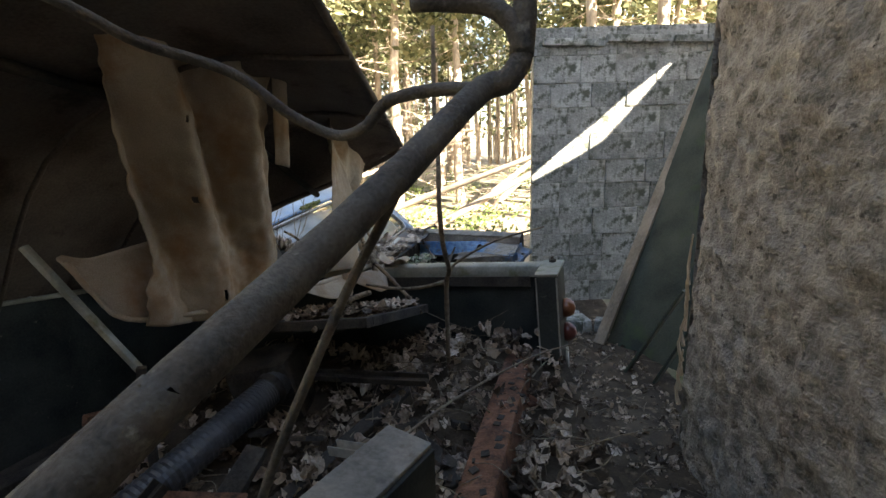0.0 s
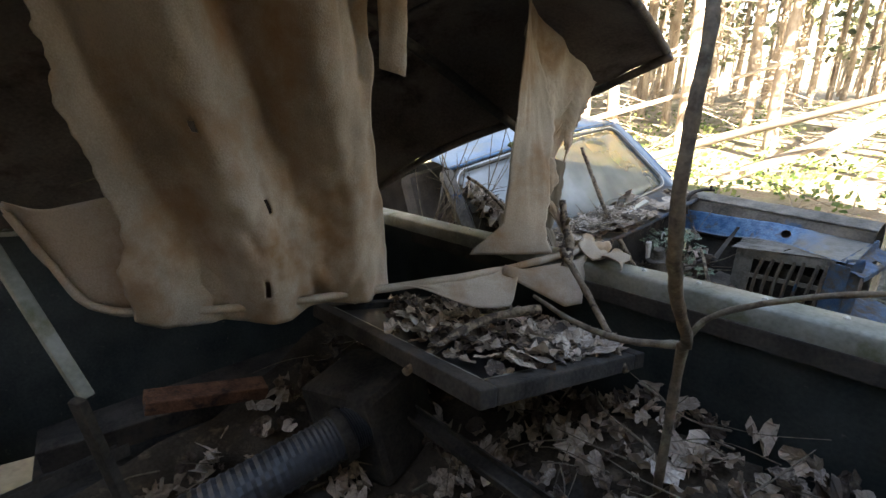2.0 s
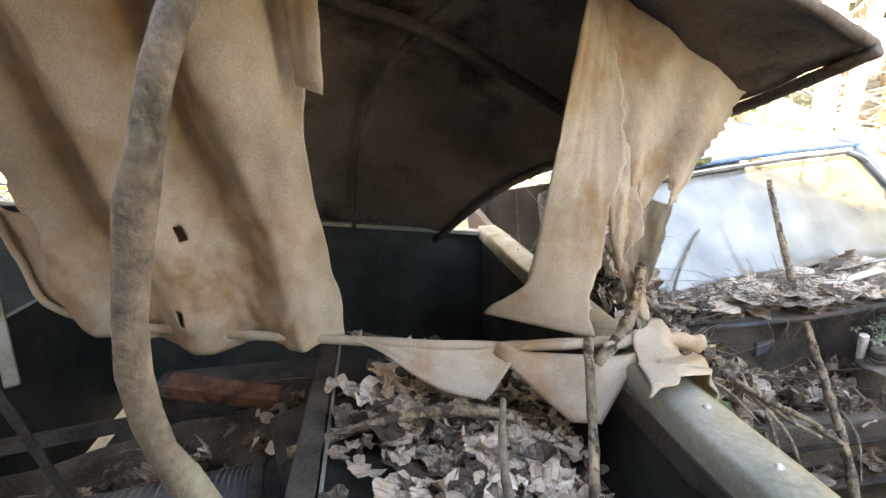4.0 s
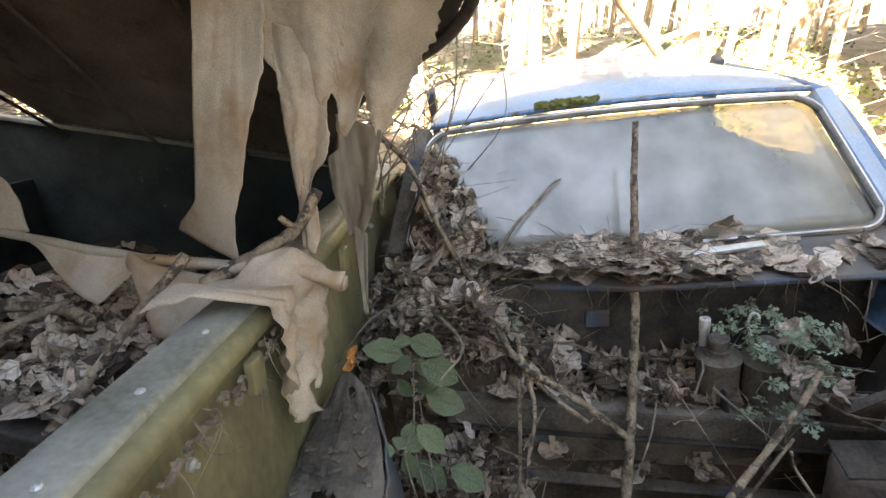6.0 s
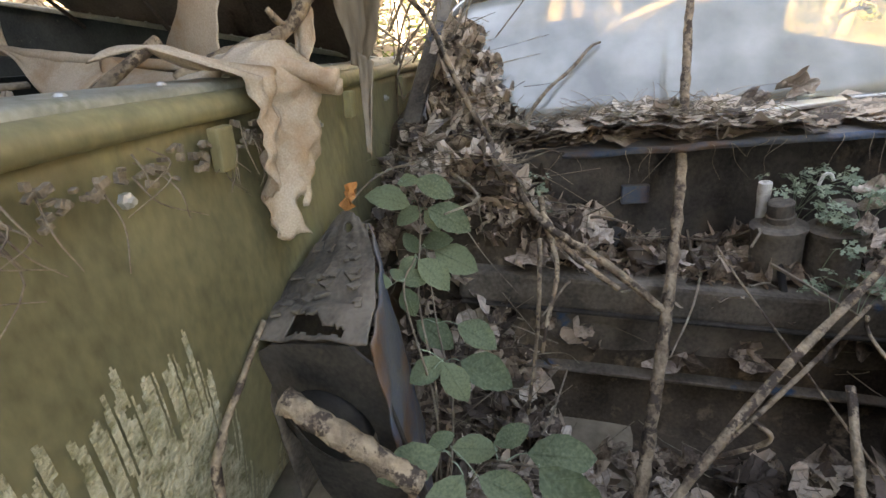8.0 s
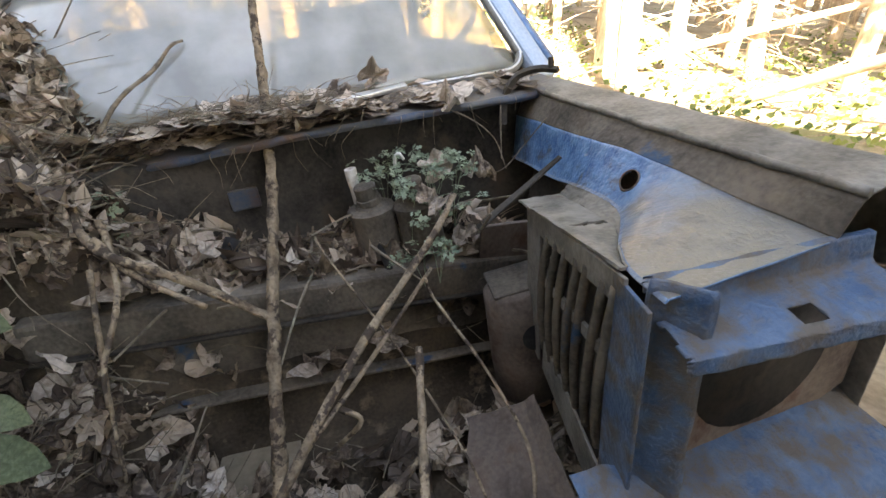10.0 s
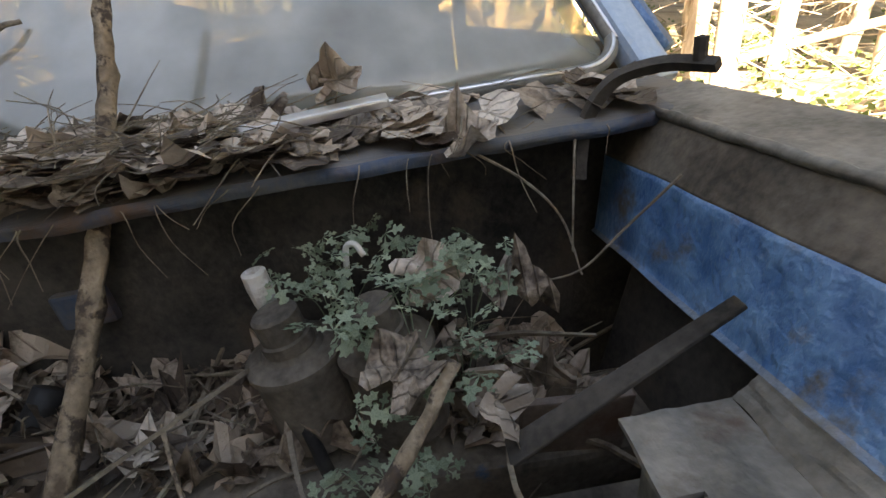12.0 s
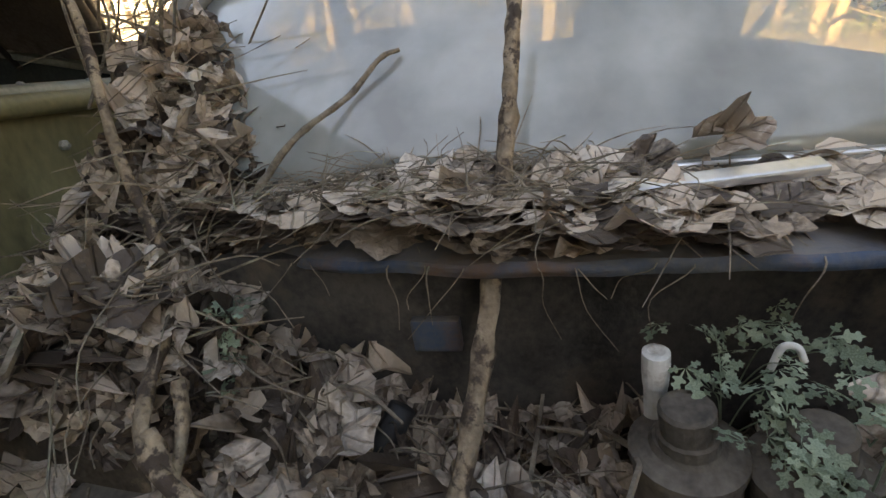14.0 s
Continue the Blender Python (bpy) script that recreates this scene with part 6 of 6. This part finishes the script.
def twig_litter(name, label, spot, n, length, r, seed, base=None):
    rng = random.Random(seed)
    bm = bmesh.new()
    for k in range(n):
        p = Vector(spot(rng, 1.0)) + Vector((0, 0, 0.01))
        a = rng.uniform(0, 6.283)
        ln = length * rng.uniform(0.3, 1.3)
        d = Vector((math.cos(a), math.sin(a), rng.gauss(0, 0.28))) * ln
        q = p + d * 0.5 + Vector((rng.gauss(0, 0.05), rng.gauss(0, 0.05), rng.gauss(0.02, 0.03))) * ln * 2
        tube(bm, (p, q, p + d), r * rng.uniform(0.5, 1.4), r * 0.4, 4, 3)
    ob = part(name, bm, M_TWIG)
    if base:
        ob.matrix_basis = base
    return tagged(ob, label, "twigs", kind="stuff")


def heap(u, s):
    """Height of the leaf heap over the blue car's bay, in the car's own space."""
    h = 0.06 + 0.46 * S((-u - 1.53) / 0.05) * (1 - 0.12 * S((s - 0.0) / 0.3))
    h += 0.40 * S((-s - 0.50) / 0.22) * S((-u - 1.15) / 0.5) * (1 - 0.6 * S((-u - 1.5) / 0.12))
    h += 0.16 * S((-s - 0.22) / 0.5) * S((-u - 1.55) / 0.1)
    h += 0.30 * S((-s - 0.55) / 0.3) * S((-u - 1.75) / 0.4)
    return h + 0.03 * N(u * 5, s * 5)


def heap_spot(rng, k):
    while True:
        u, s = rng.uniform(-1.80, -0.62), rng.uniform(-0.95, 0.42)
        if u > -1.0 and s < -0.75:
            continue
        if u < -1.55 or s < -0.55 or (u > -1.38 and rng.random() < 0.30):
            return Vector((u, s, heap(u, s) - 0.02 + 0.035 * k + 0.02 * rng.random()))


def side_spot(rng, k):
    if rng.random() < 0.22:
        u, s = rng.uniform(-1.95, -1.38), rng.uniform(-1.13, -0.92)
        return Vector((u, s, heap(u, -0.93) - 0.9 * (-0.93 - s) - 0.03 + 0.04 * k))
    u = rng.uniform(-2.32, -1.5)
    s = rng.uniform(-0.96 + 0.06 * S((-u - 1.75) / 0.2), -0.62)
    return Vector((u, s, heap(u, s) + 0.05 * S((-u - 1.7) / 0.3) - 0.05 + 0.05 * k))


def scuttle_spot(rng, k):
    while True:
        u, s = rng.uniform(-1.99, -1.68), rng.uniform(-0.95, 0.60)
        if rng.random() < 0.06 + 0.94 * S((0.22 - s) / 0.40) and u < -1.70 - 0.14 * S((-s) / 0.7):
            thick = 0.012 + 0.048 * S((0.15 - s) / 0.5) * S((u + 2.05) / 0.1) * (1 - 0.6 * S((u + 1.80) / 0.12))
            return Vector((u, s, 0.885 - 0.04 * S(-s / 0.7) + thick * k + 0.004))


def tub_height(x, y):
    return 0.56 + 0.10 * S((x + 0.3) / 0.5) + 0.06 * N(x * 4, y * 4) + 0.08 * S((y - 2.0) / 0.4)


def tub_spot(rng, k):
    while True:
        x, y = rng.uniform(-1.2, 0.62), rng.uniform(1.15, 2.62)
        if y < 2.62 - 0.344 * x and x < 0.66 and (x > -0.5 or rng.random() < 0.4):
            return Vector((x, y, tub_height(x, y) + 0.03 * k))


def panel_spot(rng, k):
    while True:
        x, y = rng.gauss(0.06, 0.24), rng.gauss(0.10, 0.16)
        if abs(x) < 0.40 and -0.24 < y < 0.30:
            return Vector((x, y, 0.010 + 0.035 * k))


def path_spot(rng, k):
    while True:
        x, y = rng.uniform(0.75, 1.6), rng.uniform(1.2, 4.6)
        if x < 1.2 + 0.12 * y:
            return Vector((x, y, ground_height(x, y) + 0.006 + 0.012 * k))


def build_litter():
    bm = surface(lambda a, b: Vector((-1.80 + 1.25 * a, -1.0 + 1.42 * b, heap(-1.80 + 1.25 * a, -1.0 + 1.42 * b) - 0.03)), 40, 44)
    ob = part("debris_mound", bm, M_SOIL, smooth=True)
    ob.matrix_basis = CM
    tagged(ob, "dark rotted leaf mould filling the engine bay", "debris", kind="stuff")
    bm = surface(lambda a, b: Vector((-2.35 + 0.75 * a, -1.13 + 0.51 * b, heap(-2.35 + 0.75 * a, max(-0.93, -1.13 + 0.51 * b)) - 1.0 * max(0.0, 0.20 - 0.51 * b) + 0.03 * S((-(-2.35 + 0.75 * a) - 1.7) / 0.3) - 0.08)), 24, 20)
    ob = part("debris_mound", bm, M_SOIL, smooth=True)
    ob.matrix_basis = CM
    tagged(ob, "dark leaf mould heaped against the windscreen", "debris", kind="stuff")
    bm = surface(lambda a, b: Vector((-1.35 + 2.0 * a, 1.05 + 1.5 * b, tub_height(-1.35 + 2.0 * a, 1.05 + 1.5 * b) - 0.03)), 50, 40, 0.0, lambda a, b: 1.05 + 1.5 * b < 2.55 - 0.344 * (-1.35 + 2.0 * a))
    tagged(part("debris_mound", bm, M_SOIL, smooth=True), "dark rotted debris in the open bed", "debris", kind="stuff")
    leaves("leaf_heap", "heap of curled brown leaves in the engine bay", heap_spot, 290, 700, 0.135, 31, 0.42, 0.25, CM)
    leaves("leaf_heap", "brown leaves heaped against wing and windscreen", side_spot, 260, 340, 0.11, 32, 0.7, 0.15, CM)
    leaves("leaf_drift", "pale dry leaves drifted on the scuttle", scuttle_spot, 250, 420, 0.125, 33, 0.14, 0.28, CM, (0, 4, 7, 0, 4, 0, 8), 0.55)
    leaves("leaf_heap", "dry leaves among the scrap in the bed", tub_spot, 260, 700, 0.085, 34, 0.6, 0.3)
    leaves("leaf_drift", "brown leaves lying on the framed panel", panel_spot, 230, 260, 0.10, 35, 0.20, 0.10, PANEL, range(10), 0.55)
    leaves("leaf_scatter", "scattered dead leaves on the path", path_spot, 200, 700, 0.07, 36, 0.4, 0.15)
    twig_litter("twig_litter", "fine dry twigs over the leaf heap", heap_spot, 520, 0.17, 0.0020, 41, CM)
    twig_litter("twig_litter", "dry twigs tangled by the windscreen", side_spot, 230, 0.2, 0.0020, 42, CM)
    twig_litter("twig_litter", "fine twigs on the scuttle", scuttle_spot, 520, 0.11, 0.0014, 43, CM)
    twig_litter("twig_litter", "dry twigs among the scrap", tub_spot, 190, 0.22, 0.003, 44)
    twig_litter("twig_litter", "short dead sticks lying in the bay", heap_spot, 60, 0.30, 0.006, 46, CM)
    twig_litter("twig_litter", "twigs on the path", path_spot, 60, 0.2, 0.003, 45)
    rng = random.Random(48)
    hr = bmesh.new()
    for k in range(34):
        x, z = rng.choice((-0.93, -0.86, -0.68, -0.48, -0.40)) + rng.gauss(0, 0.035), rng.uniform(0.99, 1.03)
        ln = rng.uniform(0.03, 0.11)
        tube(hr, ((x, 0.03, z), (x + rng.gauss(0, 0.02), 0.055, z - ln * 0.5), (x + rng.gauss(0, 0.04), 0.055 + rng.uniform(-0.005, 0.02), z - ln)), 0.0016, 0.0007, 4, 4)
    for k in range(90):
        x = rng.uniform(-1.0, -0.25)
        box(hr, (x, 0.038 + 0.008 * rng.random(), 1.005 + rng.gauss(0, 0.012)), (rng.uniform(0.006, 0.02), 0.008, rng.uniform(0.004, 0.012)), pose(0, 0, 0, 0, rng.uniform(-40, 40), 0), 0.001)
    ob = part("root_fringe", hr, M_TWIG)
    ob.matrix_basis = LM
    tagged(ob, "dry rootlets and crumbs of dirt under the rail", "rootlets", kind="stuff")
    ht = bmesh.new()
    for k in range(20):
        s0 = rng.uniform(-0.75, 0.62)
        u0 = -1.69 - 0.16 * S((-s0 - 0.05) / 0.7) + 0.006
        w0, ln = 0.872 - 0.05 * S(-s0 / 0.7), rng.uniform(0.03, 0.13)
        d = Vector((rng.uniform(0.0, 0.5), rng.gauss(0, 0.6), -1)) * ln
        o = Vector((u0, s0, w0))
        tube(ht, (o + Vector((-0.05, rng.gauss(0, 0.03), 0.012)), o, o + d * 0.5 + Vector((rng.gauss(0, 0.008), rng.gauss(0, 0.008), 0)), o + d), rng.uniform(0.0008, 0.0017), 0.0005, 4, 4)
    for pts in (((-1.70, 0.30, 0.87), (-1.66, 0.36, 0.83), (-1.63, 0.40, 0.78), (-1.61, 0.42, 0.70)), ((-1.70, 0.45, 0.88), (-1.66, 0.43, 0.80), (-1.64, 0.42, 0.72)), ((-1.58, 0.53, 0.83), (-1.60, 0.47, 0.76), (-1.62, 0.42, 0.70), (-1.66, 0.36, 0.67))):
        tube(ht, pts, 0.0022, 0.0014, 5, 6)
    ob = part("hanging_twigs", ht, M_TWIG)
    ob.matrix_basis = CM
    tagged(ob, "thin dry twigs hanging over the scuttle edge", "twigs", kind="stuff")
    rng = random.Random(50)
    for k, (u, s, w, rz, ry) in enumerate(((-1.92, 0.14, 0.955, 30, 60), (-1.90, 0.02, 0.93, 80, 40), (-1.62, 0.22, 0.74, 10, 50), (-1.50, 0.16, 0.70, 60, 30), (-1.46, 0.26, 0.66, 120, 70), (-1.58, 0.32, 0.72, 200, 40), (-1.70, 0.30, 0.885, 20, 30))):
        big = piece("curled_leaf", DEAD[(2, 5, 6)[k % 3]] if k % 2 else PALE[(6, 5, 2)[k % 3]], None, CM @ pose(u, s, w, ry * 0.5, ry, rz) @ Matrix.Scale(0.105, 4))
        tagged(big, "large single curled brown leaf", "leaf", "large curled leaves")
    o = new("orange_leaf", leaf_mesh(9, 0, 2.2, M_ORANGE))
    o.matrix_basis = pose(-0.350, 2.985, 0.79, 70, 10, 60) @ Matrix.Diagonal((0.045, 0.07, 0.05, 1))
    tagged(o, "curled orange leaf caught beside the rail", "leaf")


build_litter()


# ---- living plants ----
def leaflet(fold):
    """A pointed toothed leaf 1 long from its stalk."""
    bm = bmesh.new()
    n = 9
    mid = [bm.verts.new((0, k / n, 0.06 * math.sin(k / n * 3.1) - 0.10 * (k / n) ** 2)) for k in range(n + 1)]
    for sgn in (-1, 1):
        edge = [bm.verts.new((sgn * (0.27 * math.sin(min(1, k / n * 1.02) * 3.1416) ** 0.75 * (1.12 - 0.3 * k / n) + (0.015 if k % 2 else 0)), k / n + 0.02, fold * 0.25 * math.sin(k / n * 3.1416) - 0.10 * (k / n) ** 2)) for k in range(1, n)]
        row = [mid[0]] + edge + [mid[n]]
        for k in range(n):
            q = [mid[k], mid[k + 1], row[k + 1], row[k]]
            q = [v for i, v in enumerate(q) if v not in q[:i]]
            if len(q) > 2:
                bm.faces.new(q if sgn < 0 else q[::-1])
    for f in bm.faces:
        f.smooth = True
    return bm


def as_mesh(bm, name, mat):
    me = bpy.data.meshes.new(name)
    bm.to_mesh(me)
    bm.free()
    me.materials.append(mat)
    return me


def build_bramble():
    rng = random.Random(61)
    t = empty("bramble", Matrix(), "young green bramble with broad leaves beside the wing", "plant")
    shapes = [as_mesh(leaflet(f), "leaf", M_BRAMBLE) for f in (0.3, 0.6, 0.9)]
    upper = [((-0.397, 3.16, 0.724), (-0.391, 3.094, 0.692)), ((-0.395, 3.164, 0.72), (-0.367, 3.197, 0.673)), ((-0.33, 3.163, 0.753), (-0.29, 3.255, 0.709)), ((-0.405, 3.129, 0.732), (-0.424, 3.026, 0.761)), ((-0.36, 3.097, 0.807), (-0.357, 3.147, 0.815)), ((-0.358, 3.139, 0.815), (-0.331, 3.225, 0.783)), ((-0.362, 3.141, 0.616), (-0.389, 3.11, 0.66)), ((-0.369, 3.15, 0.632), (-0.364, 3.227, 0.648)), ((-0.359, 3.181, 0.622), (-0.313, 3.28, 0.581))]
    middle = [((-0.153, 3.113, 0.723), (-0.14, 3.079, 0.694)), ((-0.149, 3.116, 0.717), (-0.108, 3.171, 0.667)), ((-0.134, 3.071, 0.685), (-0.126, 3.133, 0.683)), ((-0.118, 3.059, 0.682), (-0.127, 3.005, 0.692)), ((-0.118, 3.085, 0.686), (-0.134, 3.058, 0.707)), ((-0.124, 3.082, 0.669), (-0.089, 3.097, 0.622)), ((-0.236, 3.116, 0.497), (-0.184, 3.193, 0.448)), ((-0.181, 3.206, 0.514), (-0.129, 3.284, 0.479)), ((-0.082, 3.157, 0.502), (-0.062, 3.082, 0.468)), ((-0.046, 3.15, 0.525), (0.014, 3.186, 0.474)), ((-0.102, 3.197, 0.472), (-0.04, 3.296, 0.442))]
    lower = [((0.123, 3.115, 0.466), (0.15, 3.004, 0.454)), ((0.115, 3.091, 0.467), (0.1, 3.141, 0.48)), ((0.184, 3.143, 0.476), (0.241, 3.07, 0.432)), ((0.133, 3.183, 0.392), (0.18, 3.276, 0.364)), ((0.036, 3.15, 0.364), (0.051, 3.243, 0.356)), ((0.043, 3.24, 0.363), (0.033, 3.316, 0.386)), ((0.06, 3.309, 0.34), (0.099, 3.441, 0.343)), ((0.163, 3.29, 0.433), (0.267, 3.378, 0.376))]
    canes = [[(-0.06, 3.13, 0.10), (-0.10, 3.14, 0.40), (-0.20, 3.12, 0.58), (-0.38, 3.15, 0.72), (-0.36, 3.11, 0.81)], [(-0.04, 3.14, 0.10), (-0.05, 3.13, 0.40), (-0.10, 3.08, 0.66), (-0.15, 3.11, 0.72)], [(-0.04, 3.16, 0.10), (-0.10, 3.18, 0.35), (-0.20, 3.16, 0.51), (-0.36, 3.16, 0.63)], [(-0.02, 3.14, 0.10), (0.02, 3.15, 0.32), (0.09, 3.14, 0.43), (0.15, 3.13, 0.47)], [(0.0, 3.16, 0.10), (0.04, 3.22, 0.30), (0.10, 3.26, 0.37), (0.16, 3.29, 0.43)]]
    for line in canes:
        part("stalk", stem(line, 0.0035, 0.0018, 6, 6, 0.1), M_TWIG, t, "thin prickly cane", True)
    joints = [Vector(p) for line in canes for p in curve_points(line, 4)]
    for width, group in ((1.15, upper), (1.15, middle), (1.05, lower)):
        for p, q in group:
            p, q = Vector(p), Vector(q)
            near = min(joints, key=lambda j: (j - p).length)
            part("leaf_stalk", stem([near, near.lerp(p, 0.5) + Vector((0, 0, 0.008)), p], 0.0016, 0.0010, 5, 3, 0.0), M_HERB, t)
            y = (q - p).normalized()
            up = Vector((0.62 + rng.uniform(-0.2, 0.2), -0.15 + rng.uniform(-0.25, 0.25), 0.75))
            z = (up - y * up.dot(y)).normalized()
            m = Matrix((y.cross(z), y, z)).transposed().to_4x4()
            ln = (q - p).length * 1.08
            piece("leaf", rng.choice(shapes), t, Matrix.Translation(p) @ m @ Matrix.Diagonal((ln * width, ln, ln, 1)))


build_bramble()


def build_herb():
    """Small cut-leaved weeds over the reservoirs."""
    rng = random.Random(71)

    def lobed():
        """A twice-cut leaf: five lobes, each with toothed side lobes."""
        bm = bmesh.new()
        for a, ln in ((0, 1.0), (48, 0.74), (-48, 0.74), (100, 0.5), (-100, 0.5)):
            r = Matrix.Rotation(radians(a), 4, "Z")
            half = [(0.04, 0.25), (0.05, 0.42), (0.24, 0.50), (0.27, 0.60), (0.13, 0.64), (0.11, 0.74), (0.20, 0.82), (0.17, 0.90), (0.07, 0.92)]
            pts = [(0, 0.0)] + half + [(0, 1.05)] + [(-x, y) for x, y in half[::-1]]
            bm.faces.new([bm.verts.new(r @ (Vector((x, y, 0.10 * abs(x) - 0.14 * y * y)) * ln)) for x, y in pts])
        return bm

    shape = as_mesh(lobed(), "leaf", M_HERB)
    kinds = (("pale green cut-leaved weed over the reservoirs", ((-1.70, 0.10, 0.77), (-1.655, 0.09, 0.745), (-1.60, 0.13, 0.72), (-1.55, 0.12, 0.67), (-1.57, 0.20, 0.755), (-1.60, 0.27, 0.75), (-1.53, 0.25, 0.70), (-1.64, 0.20, 0.76)), 0.030, 12), ("pale green weed in the leaf heap", ((-1.74, -0.62, 0.80), (-1.70, -0.66, 0.77), (-1.66, -0.60, 0.74)), 0.028, 8), ("small green weed under the reservoirs", ((-1.44, 0.16, 0.60), (-1.47, 0.10, 0.58)), 0.022, 8))
    for label, tufts, spread, n in kinds:
        t = empty("weed", CM, label, "plant", "weeds")
        for c in tufts:
            c = Vector(c)
            root = c + Vector((rng.uniform(-0.03, 0.0), rng.uniform(-0.03, 0.03), -0.11))
            for k in range(n):
                p = c + Vector((rng.gauss(0, spread), rng.gauss(0, spread * 1.2), rng.gauss(0, spread * 0.55)))
                p.x = max(p.x, -1.755)
                if k % 3 == 0:
                    part("stalk", stem([root, root.lerp(p, 0.55) + Vector((0, 0, 0.02)), p], 0.0011, 0.0007, 4, 4, 0.0), M_HERB, t)
                m = Matrix.Translation(p) @ pose(0, 0, 0, rng.uniform(-30, 30), rng.uniform(0, 50), rng.uniform(0, 360)) @ Matrix.Scale(rng.uniform(0.020, 0.044), 4)
                piece("leaf", shape, t, m)


build_herb()


def build_strut():
    t = empty("metal_strut", Matrix(), "pale bent metal strut beside the bed", "scrap metal")
    b = boxed((0, 0, 0), (0.028, 0.018, 0.50), None, 0.004)
    d = Vector((-0.93, 1.492, 1.072)) - Vector((-1.096, 1.469, 1.337))
    b.transform(Matrix.Translation((-1.05, 1.47, 1.27)) @ d.to_track_quat("Z", "Y").to_matrix().to_4x4())
    part("bar", b, M_CAP, t)
    c = boxed((-0.92, 1.49, 0.85), (0.03, 0.02, 0.46), pose(0, 0, 0, 8, 4, 20), 0.004)
    part("bar", c, M_DARKMETAL, t)


build_strut()
